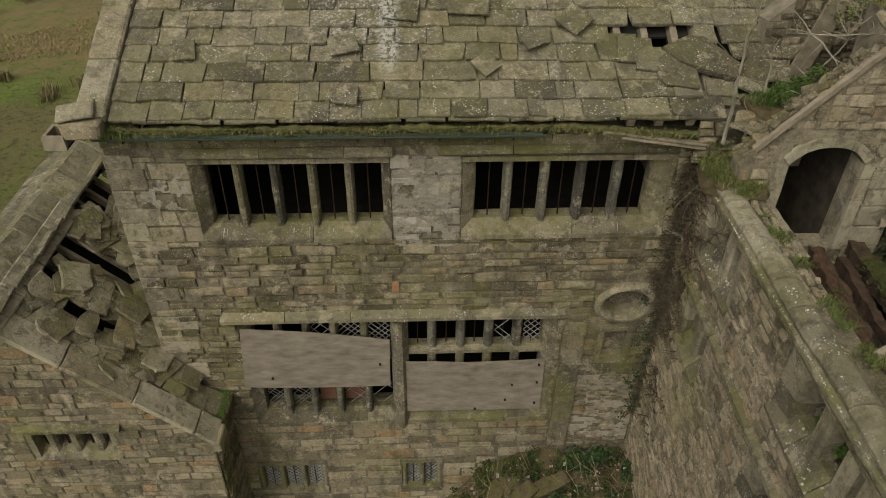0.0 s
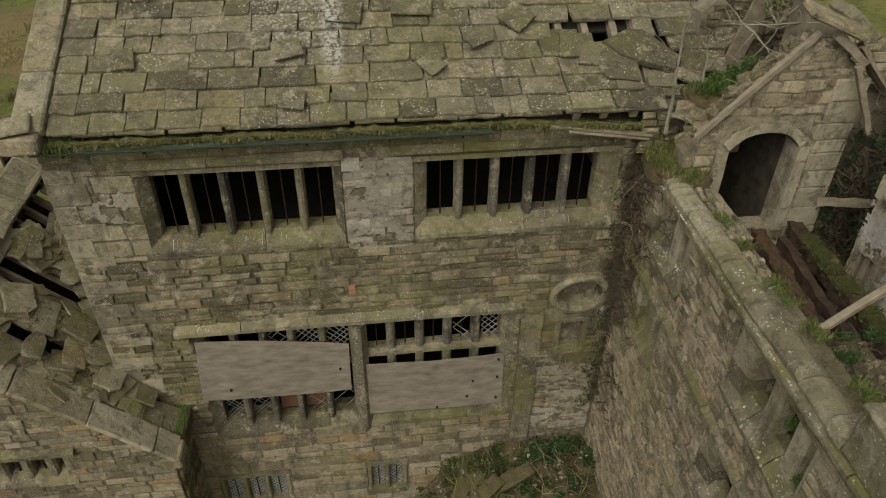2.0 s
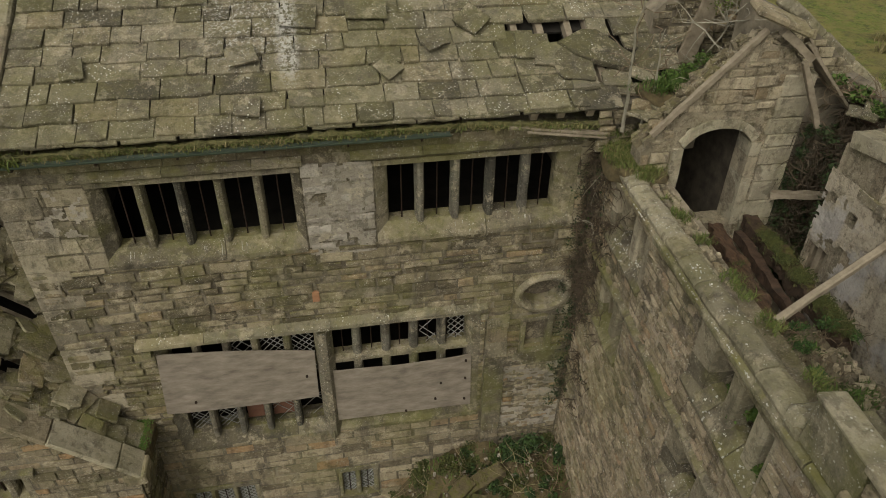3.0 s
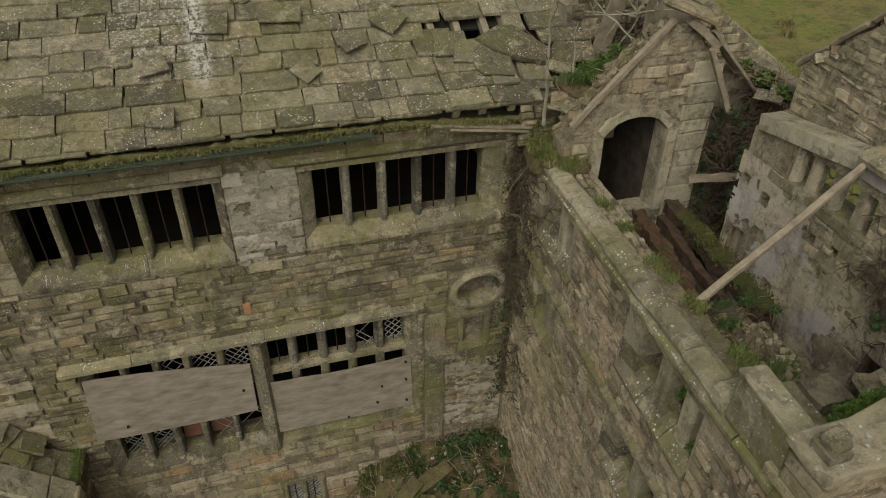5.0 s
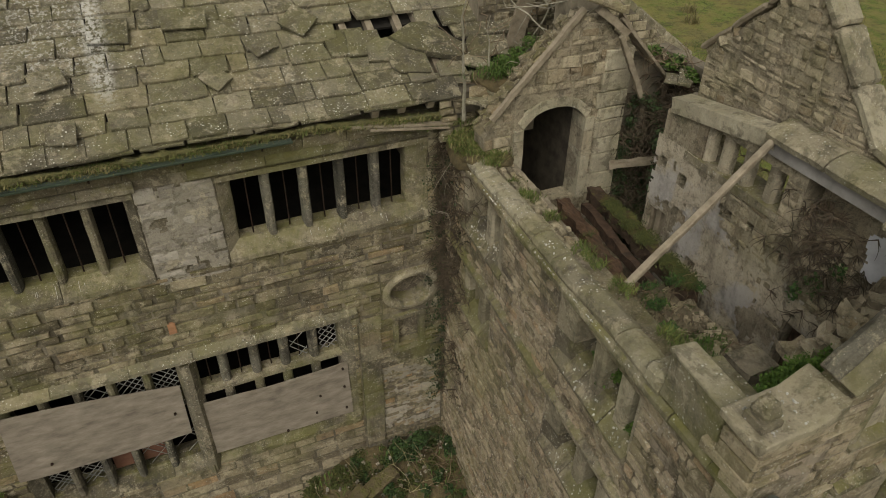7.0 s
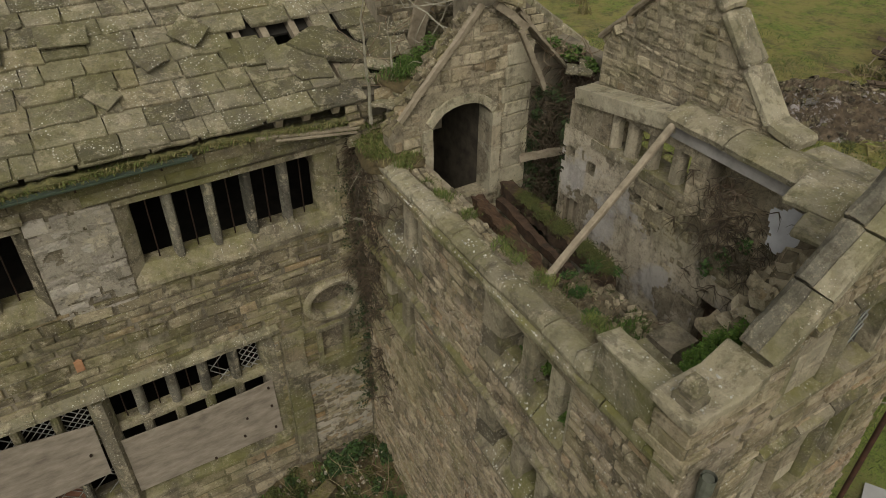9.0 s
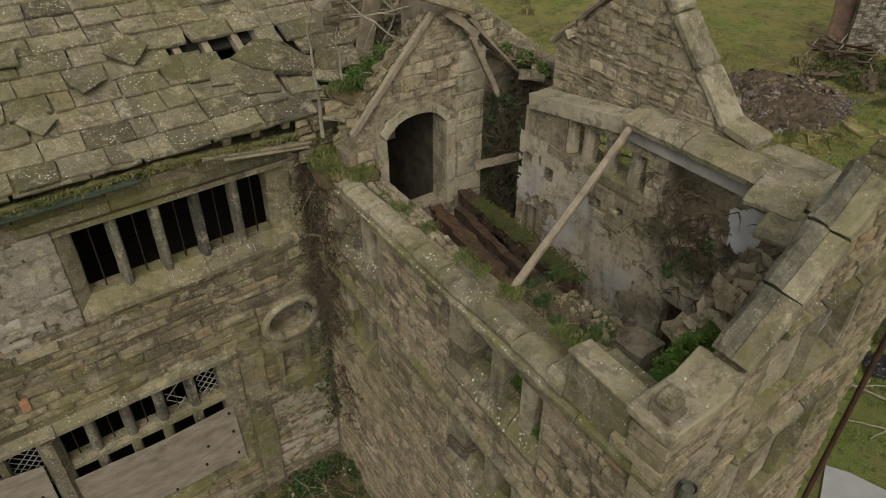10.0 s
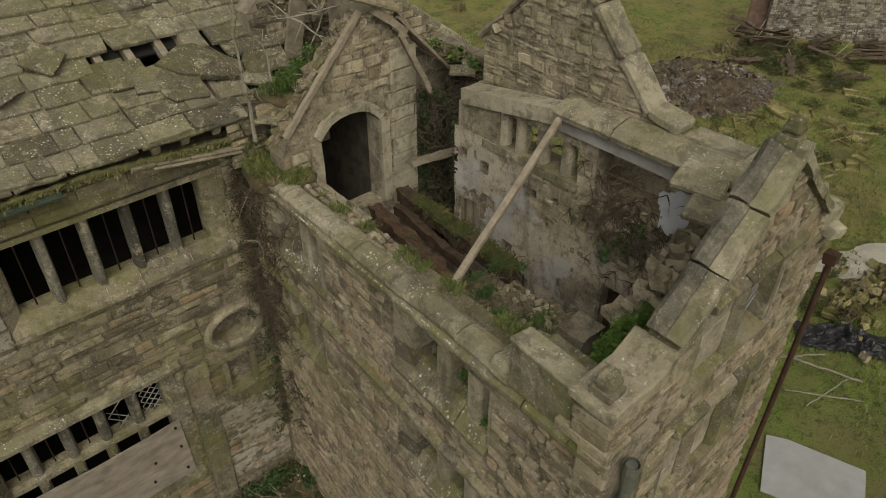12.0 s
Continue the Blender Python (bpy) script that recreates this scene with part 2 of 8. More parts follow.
def field_material():
    m = Mat("pasture", 0.95)
    n = m.noise(0.7, 10, 0.75)
    m.colours(n, (0.3, (0.125, 0.17, 0.034)), (0.5, (0.175, 0.23, 0.048)), (0.7, (0.245, 0.265, 0.075)))
    m.over((0.21, 0.16, 0.085), m.ramp(m.noise(0.11, 8, 0.7, offset=9.0), 0.5, 0.6), 0.7)
    m.over((0.045, 0.055, 0.016), m.ramp(m.noise(4, 7, 0.75, offset=2.0), 0.5, 0.62), 0.7)
    m.over((0.20, 0.19, 0.08), m.ramp(m.noise(9, 5, 0.75, offset=6.0), 0.54, 0.64), 0.5)
    m.over((0.035, 0.04, 0.014), m.ramp(m.noise(22, 4, 0.7, offset=1.0), 0.52, 0.62), 0.6)
    m.over((0.21, 0.185, 0.075), m.ramp(m.noise(0.5, 9, 0.75, offset=41.0), 0.5, 0.6), 0.55)
    place = m.nt.nodes.new("ShaderNodeSeparateXYZ")
    m.link(m.pos, place.inputs[0])
    m.over((0.27, 0.235, 0.08), m.mul(m.ramp(m.noise(0.55, 9, 0.78, offset=51.0), 0.42, 0.56), m.ramp(place.outputs["X"], 17.0, 24.0)), 0.7)
    m.over((0.1, 0.085, 0.045), m.mul(m.ramp(m.noise(0.8, 9, 0.78, offset=57.0), 0.52, 0.6), m.ramp(place.outputs["X"], 17.0, 24.0)), 0.6)
    # a belt of brown moor grass behind the main range
    sep = m.nt.nodes.new("ShaderNodeSeparateXYZ")
    m.link(m.pos, sep.inputs[0])
    wave = m.mul(m.mul(m.noise(0.16, 7, 0.65, offset=31.0), 9.0), sep.outputs["Y"], "ADD")
    belt = m.mul(m.mul(m.ramp(wave, 35.0, 37.5), m.ramp(wave, 45.0, 48.0, True)), m.ramp(sep.outputs["X"], -9.0, -4.0, True))
    m.over((0.27, 0.2, 0.1), m.mul(belt, m.ramp(m.noise(1.3, 8, 0.75, offset=33.0), 0.36, 0.56)), 0.85)
    m.bump(m.noise(5, 8, 0.75), 1.0, 0.2)
    m.bump(m.noise(18, 6, 0.75), 1.0, 0.08)
    return m.done()


FIELD = field_material()


# ---- mesh helpers ----
def box_bm(bm, x0, x1, y0, y1, z0, z1, m=None):
    vs = [bm.verts.new(((m @ Vector(p)) if m else p)) for p in
          ((x0, y0, z0), (x1, y0, z0), (x1, y1, z0), (x0, y1, z0), (x0, y0, z1), (x1, y0, z1), (x1, y1, z1), (x0, y1, z1))]
    for f in ((0, 3, 2, 1), (4, 5, 6, 7), (0, 1, 5, 4), (1, 2, 6, 5), (2, 3, 7, 6), (3, 0, 4, 7)):
        bm.faces.new([vs[i] for i in f])
    return vs


def prism_bm(bm, outline, y0, y1, m=None):
    """A prism: outline of (x, z), swept from y0 to y1."""
    tr = (lambda p: m @ Vector(p)) if m else (lambda p: p)
    a = [bm.verts.new(tr((x, y0, z))) for x, z in outline]
    b = [bm.verts.new(tr((x, y1, z))) for x, z in outline]
    n = len(outline)
    bm.faces.new(a)
    bm.faces.new(b[::-1])
    for i in range(n):
        bm.faces.new((a[i], b[i], b[(i + 1) % n], a[(i + 1) % n]))


def roughen(bm, amount, scale=3.0, seed=0.0):
    for v in bm.verts:
        v.co += noise.noise_vector(v.co * scale + Vector((seed, seed * 0.37, 0))) * amount


def mesh_of(name, bm, material, smooth=False):
    bmesh.ops.recalc_face_normals(bm, faces=bm.faces)
    me = bpy.data.meshes.new(name)
    bm.to_mesh(me)
    bm.free()
    me.materials.append(material)
    if smooth:
        for p in me.polygons:
            p.use_smooth = True
    return me


def part(name, bm, material, parent=None, label="", smooth=False, at=None):
    ob = new(name, mesh_of(name, bm, material, smooth))
    if at is not None:
        ob.matrix_world = at
    if parent is not None:
        ob.parent = parent
    if label:
        ob["label"] = label
    return ob


def thing(name, label, category, group="", kind="", at=None):
    ob = new(name)
    ob.empty_display_size = 0.2
    if at is not None:
        ob.matrix_basis = at
    return tagged(ob, label, category, group, kind)


def solid(x0, x1, y0, y1, z0, z1, bevel=0.015, rough=0.0, seed=0.0, cuts=0):
    """A worn block of stone or wood as a bmesh."""
    bm = bmesh.new()
    box_bm(bm, x0, x1, y0, y1, z0, z1)
    if cuts:
        bmesh.ops.subdivide_edges(bm, edges=bm.edges[:], cuts=cuts, use_grid_fill=True)
    if bevel:
        sharp = [e for e in bm.edges if len(e.link_faces) == 2 and e.calc_face_angle(0) > 0.5]
        bmesh.ops.bevel(bm, geom=sharp, offset=bevel, segments=1, affect="EDGES", profile=0.5)
    if rough:
        roughen(bm, rough, 4.0, seed)
    return bm


def upright(profile, z0, z1):
    """A straight post: profile of (x, y), from z0 to z1."""
    bm = bmesh.new()
    a = [bm.verts.new((x, y, z0)) for x, y in profile]
    b = [bm.verts.new((x, y, z1)) for x, y in profile]
    n = len(profile)
    bm.faces.new(a[::-1])
    bm.faces.new(b)
    for i in range(n):
        bm.faces.new((a[i], a[(i + 1) % n], b[(i + 1) % n], b[i]))
    return bm


def lengthwise(profile, x0, x1):
    """A straight rail: profile of (y, z), from x0 to x1."""
    bm = bmesh.new()
    a = [bm.verts.new((x0, y, z)) for y, z in profile]
    b = [bm.verts.new((x1, y, z)) for y, z in profile]
    n = len(profile)
    bm.faces.new(a)
    bm.faces.new(b[::-1])
    for i in range(n):
        bm.faces.new((a[i], b[i], b[(i + 1) % n], a[(i + 1) % n]))
    return bm


def placed(bm, m):
    bmesh.ops.transform(bm, matrix=m, verts=bm.verts)
    return bm


def worn(bm, cuts=3, amount=0.006, seed=0.0):
    long = [e for e in bm.edges if e.calc_length() > 0.3]
    if long:
        bmesh.ops.subdivide_edges(bm, edges=long, cuts=cuts)
    roughen(bm, amount, 6.0, seed)
    return bm


# ---- masonry ----
def stone_unit(seed):
    """One squared rubble stone: 1 wide, 1 high, its face at y = -1, with knocked-off edges."""
    rng = random.Random(seed)
    bm = bmesh.new()
    j = lambda s: rng.uniform(-s, s)
    outer = [(-0.5 + abs(j(0.05)), -0.5 + abs(j(0.12))), (j(0.25), -0.5 + abs(j(0.08))), (0.5 - abs(j(0.05)), -0.5 + abs(j(0.12))), (0.5 - abs(j(0.05)), 0.5 - abs(j(0.12))), (j(0.25), 0.5 - abs(j(0.08))), (-0.5 + abs(j(0.05)), 0.5 - abs(j(0.12)))]
    back = [bm.verts.new((x, 0.6, z)) for x, z in outer]
    rim = [bm.verts.new((x, -0.6 + j(0.2), z)) for x, z in outer]
    face = [bm.verts.new((x * 0.95 + j(0.01), -0.92 + j(0.2), z * 0.89 + j(0.03))) for x, z in outer]
    for i in range(6):
        k = (i + 1) % 6
        bm.faces.new((back[i], back[k], rim[k], rim[i]))
        bm.faces.new((rim[i], rim[k], face[k], face[i]))
    mid = bm.verts.new((j(0.15), -1.0 + j(0.3), j(0.15)))
    for i in range(6):
        bm.faces.new((face[i], face[(i + 1) % 6], mid))
    return bm


UNIT_COUNT = 12
UNITS = {}


def unit_meshes(material):
    if material.name not in UNITS:
        UNITS[material.name] = [mesh_of("stone", stone_unit(100 + k), material) for k in range(UNIT_COUNT)]
    return UNITS[material.name]


def free_spans(u0, u1, v0, v1, openings, top):
    """The stretches of a course that lie outside the openings and under the wall's top."""
    cuts = sorted((a, b) for a, b, c, d in openings if c < v1 - 0.02 and d > v0 + 0.02)
    spans, at = [], u0
    for a, b in cuts:
        if a > at + 0.05:
            spans.append((at, min(a, u1)))
        at = max(at, b)
    if u1 > at + 0.05:
        spans.append((at, u1))
    out = []
    for a, b in spans:
        n = max(1, int((b - a) / 0.05))
        run = None
        for k in range(n + 1):
            u = a + (b - a) * k / n
            ok = top(u) >= v1 - 0.03
            if ok and run is None:
                run = u
            if (not ok or k == n) and run is not None:
                end = u
                if end - run > 0.08:
                    out.append((run, end))
                run = None
    return out


def masonry(wall, m, u0, u1, v0, v1, openings=(), top=None, material=None, course=(0.12, 0.22), length=(0.2, 0.55), depth=0.045, seed=1, first=300, focus=None, gap=0.012, warp=0.035, zone=None, wild=0.0):
    """Courses of single stones on the face y = 0 of the wall's frame m (x along, z up, looking at it from -y).
    The stones nearest to the focus (u, v) are objects, the rest one joined mesh."""
    rng = random.Random(seed)
    top = top or (lambda u: v1)
    stones = []
    v = v0
    while v < v1 - 0.04:
        h = rng.uniform(*course)
        if v + h > v1 - 0.05:
            h = v1 - v
        for a, b in free_spans(u0, u1, v, v + h, openings, top):
            u = a
            while u < b - 0.01:
                w = rng.uniform(*length) * (0.75 + 1.4 * h)
                if u + w > b - length[0] * 0.7:
                    w = b - u
                sub = [(v, h)]
                if h > 0.17 and w < 0.3 and rng.random() < 0.25:
                    k = rng.uniform(0.4, 0.6)
                    sub = [(v, h * k), (v + h * k, h * (1 - k))]
                for sv, sh in sub:
                    if zone is None or zone(u + w / 2, sv + sh / 2):
                        dv = warp * noise.noise(Vector((u * 0.9, sv * 0.7, seed * 3.7)))
                        if wild and rng.random() < wild * 0.1:
                            continue
                        stones.append((u + w / 2, sv + sh / 2 + (dv if v0 + 0.1 < sv < v1 - 0.25 else 0) + wild * rng.gauss(0, 0.012), (w - gap * rng.uniform(0.6, 1.6)) * (1 - wild * rng.uniform(0, 0.3)), (sh - gap * rng.uniform(0.6, 1.6)) * (1 + wild * rng.uniform(-0.35, 0.25)), depth * rng.uniform(0.4, 1.3), rng.uniform(-0.8, 0.8) * (1 + 4.0 * wild), rng.randrange(UNIT_COUNT)))
                u += w
        v += h
    fu, fv = focus or ((u0 + u1) / 2, v1)
    stones.sort(key=lambda s: (s[0] - fu) ** 2 + (s[1] - fv) ** 2)
    units = unit_meshes(material)
    verts, faces, count = [], [], 0
    for n, (u, z, w, h, d, turn, k) in enumerate(stones):
        local = m @ Matrix.LocRotScale((u, 0, z), Euler((0, radians(turn), 0)), (w, d, h))
        if n < first:
            ob = new("stone", units[k])
            ob.parent = wall
            ob.matrix_parent_inverse = wall.matrix_basis.inverted()
            ob.matrix_basis = local
        else:
            me = units[k]
            verts += [(local @ q.co)[:] for q in me.vertices]
            faces += [[count + i for i in p.vertices] for p in me.polygons]
            count += len(me.vertices)
    if verts:
        me = bpy.data.meshes.new("stonework")
        me.from_pydata(verts, [], faces)
        me.materials.append(material)
        ob = new("stonework", me)
        ob.parent = wall
        ob.matrix_parent_inverse = wall.matrix_basis.inverted()
        tagged(ob, kind="stuff")


def cap_rubble(wall, m, u0, u1, y0, y1, top, material, count, seed, size=(0.12, 0.3)):
    """Loose bedded stones on a broken wall head."""
    rng = random.Random(seed)
    units = unit_meshes(material)
    for _ in range(count):
        u, y = rng.uniform(u0, u1), rng.uniform(y0, y1)
        w = rng.uniform(*size)
        tilt = math.atan2(top(u + 0.05) - top(u - 0.05), 0.1)
        local = m @ Matrix.Translation((u, y, top(u) - 0.01)) @ Matrix.Rotation(-tilt * 0.8, 4, "Y") @ Matrix.Rotation(radians(-90 + rng.uniform(-14, 14)), 4, "X") @ Matrix.Rotation(rng.uniform(-0.6, 0.6), 4, "Y") @ Matrix.Diagonal((w, rng.uniform(0.05, 0.11), w * rng.uniform(0.5, 0.8), 1))
        ob = new("head_stone", units[rng.randrange(UNIT_COUNT)])
        ob.parent = wall
        ob.matrix_parent_inverse = wall.matrix_basis.inverted()
        ob.matrix_basis = local


def wall_core(name, m, u0, u1, v0, thick, openings=(), tops=None, material=None, label="", reveal=0.0):
    """A solid wall in the frame m, face at y = reveal, with openings (u0, u1, v0, v1) right through it.
    tops: (u, height) corners of its upper edge."""
    bm = bmesh.new()
    top = lambda u: float(np.interp(u, [p[0] for p in tops], [p[1] for p in tops]))
    us = sorted({u0, u1, *[p[0] for p in tops], *[o[0] for o in openings], *[o[1] for o in openings]})
    us = [u for u in us if u0 <= u <= u1]
    for a, b in zip(us, us[1:]):
        if b - a < 1e-4:
            continue
        mid = (a + b) / 2
        holes = sorted((c, d) for p, q, c, d in openings if p < mid < q)
        at = v0
        for c, d in holes:
            if c > at:
                box_bm(bm, a, b, reveal, thick, at, c, m)
            at = max(at, d)
        if min(top(a + 1e-6), top(b - 1e-6)) > at:
            prism_bm(bm, [(a, at), (b, at), (b, top(b - 1e-6)), (a, top(a + 1e-6))], reveal, thick, m)
    ob = part(name, bm, material)
    return tagged(ob, label, "wall", kind="structure"), top


def wall_frame(p, q):
    """The frame of a wall whose outer face runs from p to q (left to right, seen from outside)."""
    a = math.atan2(q[1] - p[1], q[0] - p[0])
    return Matrix.Translation((p[0], p[1], 0)) @ Matrix.Rotation(a, 4, "Z"), math.hypot(q[0] - p[0], q[1] - p[1])


# ---- ground ----
def build_ground():
    bm = bmesh.new()
    xs = [-900, -300, -120] + [-60 + 4 * k for k in range(41)] + [160, 300, 900]
    ys = [-300, -80] + [-40 + 4 * k for k in range(41)] + [180, 320, 1200]
    grid = [[bm.verts.new((x, y, 0.0)) for x in xs] for y in ys]
    for j in range(len(ys)):
        for i in range(len(xs)):
            v = grid[j][i]
            far = max(0.0, math.hypot(v.co.x, v.co.y - 6) - 18)
            v.co.z = 0.35 * noise.noise(v.co * 0.09) * min(1, far / 10) + 0.006 * far
    for j in range(len(ys) - 1):
        for i in range(len(xs) - 1):
            bm.faces.new((grid[j][i], grid[j][i + 1], grid[j + 1][i + 1], grid[j + 1][i]))
    ob = part("ground", bm, FIELD, smooth=True)
    tagged(ob, "rough green pasture with brown patches around the ruin", "ground", kind="structure")


build_ground()

# ---- main range: facade ----
FY = 8.6
FM = Matrix.Translation((0, FY, 0))
W1 = (-2.83, 0.0, 7.2, 8.58)
W2 = (1.05, 4.14, 7.22, 8.58)
LW = (-2.62, 2.74, 3.0, 5.5)
LOW3 = (-2.86, -1.5, 0.78, 1.76)
LOW2 = (0.0, 0.82, 0.74, 1.74)
NICHE = (3.54, 3.98, 4.56, 5.2)
BLOCKED = (3.22, 4.42, 0.0, 4.1)
facade, _ = wall_core("wall_south", FM, -3.93, 4.75, 0.0, 0.62, [W1, W2, LW, LOW3, LOW2, (3.46, 4.2, 5.5, 6.06), (3.56, 3.98, 4.56, 5.18)], [(-3.93, 8.95), (4.75, 8.95)], POINTING, "coursed gritstone facade stained brown and green")
OVAL = (3.3, 4.36, 5.36, 6.2)
masonry(facade, FM, -3.93, 4.5, 0.05, 2.84, [LOW3, LOW2, BLOCKED, (2.84, 3.22, 0, 5.4)], None, STONE_L, (0.14, 0.28), (0.3, 0.75), 0.02, 23, 80, (0.6, 2.5), gap=0.012, wild=0.12)
masonry(facade, FM, -3.93, 4.5, 2.84, 7.15, [W1, W2, LW, LOW3, LOW2, NICHE, BLOCKED, OVAL, (2.84, 3.22, 0, 5.4)], None, STONE, (0.1, 0.21), (0.26, 0.74), 0.042, 3, 280, (0.6, 6.3), gap=0.017, wild=0.24, zone=lambda u, v: v < 7.15)
masonry(facade, FM, -3.93, 4.5, 7.15, 8.62, [W1, W2], None, ASHLAR_L, (0.2, 0.32), (0.35, 0.8), 0.02, 24, 60, (-3.2, 8), gap=0.009, wild=0.05, zone=lambda u, v: not 0.0 < u < 1.05)
masonry(facade, FM, 0.0, 1.05, 7.0, 8.62, [], None, STONE_PALE, (0.11, 0.2), (0.22, 0.5), 0.03, 4, 60, (0.5, 8), gap=0.02, wild=0.4)
# quoins of the free corner
qz, qk = 0.0, 0
qr = random.Random(5)
while qz < 8.6:
    qh = qr.uniform(0.2, 0.36)
    part("quoin", solid(-3.97, -3.97 + (0.62 if qk % 2 else 0.36) * qr.uniform(0.85, 1.15), FY - 0.035, FY + 0.4, qz, min(qz + qh, 8.66) - 0.008, 0.012, 0.006, qz, 1), ASHLAR, facade)
    qz += qh
    qk += 1
part("brick", solid(-0.035, 0.075, FY - 0.05, FY + 0.04, 6.13, 6.32, 0.008, 0.004), ORANGE, facade, "small orange brick set upright")
# infill of the blocked doorway, set back
masonry(facade, Matrix.Translation((0, FY, 0)), 3.22, 4.42, 0.05, 4.1, [], None, STONE_L, (0.06, 0.13), (0.14, 0.42), 0.03, 6, 60, (3.8, 4), gap=0.02, wild=0.8)

# shell of the main range
EM, _ = wall_frame((-3.93, 16.2), (-3.93, 8.62))
wall_core("wall_west", EM, 0.0, 7.58, 0.0, 0.5, [], [(0, 9.2), (3.7, 11.2), (7.58, 9.2)], MORTAR, "stone gable wall of the main range")
BM_, _ = wall_frame((5.2, 16.2), (-3.93, 16.2))
wall_core("wall_north", BM_, 0.0, 9.13, 0.0, 0.5, [], [(0, 9.2), (9.13, 9.2)], MORTAR, "plain back wall of the main range")
CM, _ = wall_frame((5.2, 9.22), (5.2, 16.2))
wall_core("wall_east", CM, 0.0, 6.98, 0.0, 0.4, [], [(0, 9.2), (3.4, 11.0), (6.98, 9.2)], MORTAR, "inner end wall of the main range")
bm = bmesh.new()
# floors coloured near-black so that the rooms read as unlit
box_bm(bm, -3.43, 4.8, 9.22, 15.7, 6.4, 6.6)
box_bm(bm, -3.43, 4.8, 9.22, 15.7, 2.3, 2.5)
tagged(part("floor", bm, SHADE_BLACK), "timber floors painted near-black for the unlit rooms of the house", "floor", kind="structure")

# main roof
PITCH = radians(28)
EAVE_Y, EAVE_Z = 8.3, 9.28


def roof_frame():
    return Matrix.Translation((0, EAVE_Y, EAVE_Z)) @ Matrix.Rotation(PITCH, 4, "X")


RM = roof_frame()
ROOF_LEN = 4.6
HOLES = [(3.32, 3.66, 1.3, 1.55), (3.75, 4.05, 1.1, 1.55), (4.18, 4.6, 0.98, 1.55)]


def slate_unit(seed):
    """One thick riven slate: 1 wide, 1 long, lying flat, 1 thick."""
    rng = random.Random(seed)
    bm = bmesh.new()
    pts = []
    for k in range(4):
        pts.append((-0.5 + k / 3, -0.5 + rng.uniform(-0.025, 0.04)))
    pts += [(0.5 + rng.uniform(-0.012, 0.008), 0.0), (0.5, 0.5), (-0.5, 0.5), (-0.5 + rng.uniform(-0.008, 0.012), 0.0)]
    if rng.random() < 0.3:
        pts[0] = (-0.5 + rng.uniform(0.01, 0.06), -0.5 + rng.uniform(0.0, 0.05))
    if rng.random() < 0.3:
        pts[3] = (0.5 - rng.uniform(0.01, 0.06), -0.5 + rng.uniform(0.0, 0.05))
    low = [bm.verts.new((x, y, 0)) for x, y in pts]
    rim = [bm.verts.new((x, y, 0.75)) for x, y in pts]
    top = [bm.verts.new((x * 0.985, y * 0.975, 1.0 + rng.uniform(-0.12, 0.12))) for x, y in pts]
    n = len(pts)
    bm.faces.new(low[::-1])
    bm.faces.new(top)
    for i in range(n):
        k = (i + 1) % n
        bm.faces.new((low[i], low[k], rim[k], rim[i]))
        bm.faces.new((rim[i], rim[k], top[k], top[i]))
    return bm


SLATES = [mesh_of("slate", slate_unit(k), SLATE) for k in range(14)]
SLATES_RNG = random.Random(11)


SLATE_PALE = stone_material("pale_stone_slate", (0.22, 0.2, 0.14), (0.28, 0.255, 0.18), (0.34, 0.305, 0.215), warm=(0.3, 0.25, 0.15), moss=0.45, lichen=0.6, soot=0.2, grit=0.6)
def ragged_unit(seed):
    """A broken stone slate: 1 wide, 1 long, with an uneven outline and a chipped rim."""
    rng = random.Random(seed)
    bm = bmesh.new()
    pts = []
    ways = ((1, 0), (0, 1), (-1, 0), (0, -1))
    for k, (cx, cy) in enumerate(((-0.5, -0.5), (0.5, -0.5), (0.5, 0.5), (-0.5, 0.5))):
        (px, py), (dx, dy) = ways[k - 1], ways[k]
        c = rng.uniform(0.1, 0.34) if rng.random() < 0.35 else 0.02
        pts.append((cx - px * c + rng.uniform(-0.03, 0.03), cy - py * c + rng.uniform(-0.03, 0.03)))
        c = c * rng.uniform(0.6, 1.3)
        pts.append((cx + dx * c, cy + dy * c))
        f = rng.uniform(0.5, 0.62)
        pts.append((cx + dx * f + dy * rng.uniform(-0.06, 0.04), cy + dy * f - dx * rng.uniform(-0.06, 0.04)))
    n = len(pts)
    rings = [[bm.verts.new((x * f, y * f, z + rng.uniform(-0.1, 0.1) * (z > 0))) for x, y in pts] for f, z in ((0.97, 0.0), (1.0, 0.5), (0.985, 0.92), (0.95, 1.0))]
    for p, q in zip(rings, rings[1:]):
        for k in range(n):
            bm.faces.new((p[k], p[(k + 1) % n], q[(k + 1) % n], q[k]))
    bm.faces.new(rings[0][::-1])
    mid = bm.verts.new((rng.uniform(-0.15, 0.15), rng.uniform(-0.15, 0.15), 1.0 + rng.uniform(-0.15, 0.25)))
    for k in range(n):
        bm.faces.new((rings[-1][k], rings[-1][(k + 1) % n], mid))
    return bm


SLATE_BROWN = stone_material("brown_stone_slate", (0.13, 0.115, 0.075), (0.19, 0.165, 0.11), (0.25, 0.22, 0.15), warm=(0.24, 0.19, 0.11), moss=0.6, lichen=0.4, soot=0.35, grit=0.6)
BROWN_SLATES = [mesh_of("slate", slate_unit(k + 80), SLATE_BROWN) for k in range(14)]
RAGGED = [mesh_of("slate", ragged_unit(k), SLATE_PALE if k % 3 else SLATE_BROWN) for k in range(14)]
RAGGED_GREY = [mesh_of("slate", ragged_unit(k + 20), SLATE) for k in range(14)]
PALE_SLATES = [mesh_of("slate", slate_unit(k + 40), SLATE_PALE) for k in range(14)]


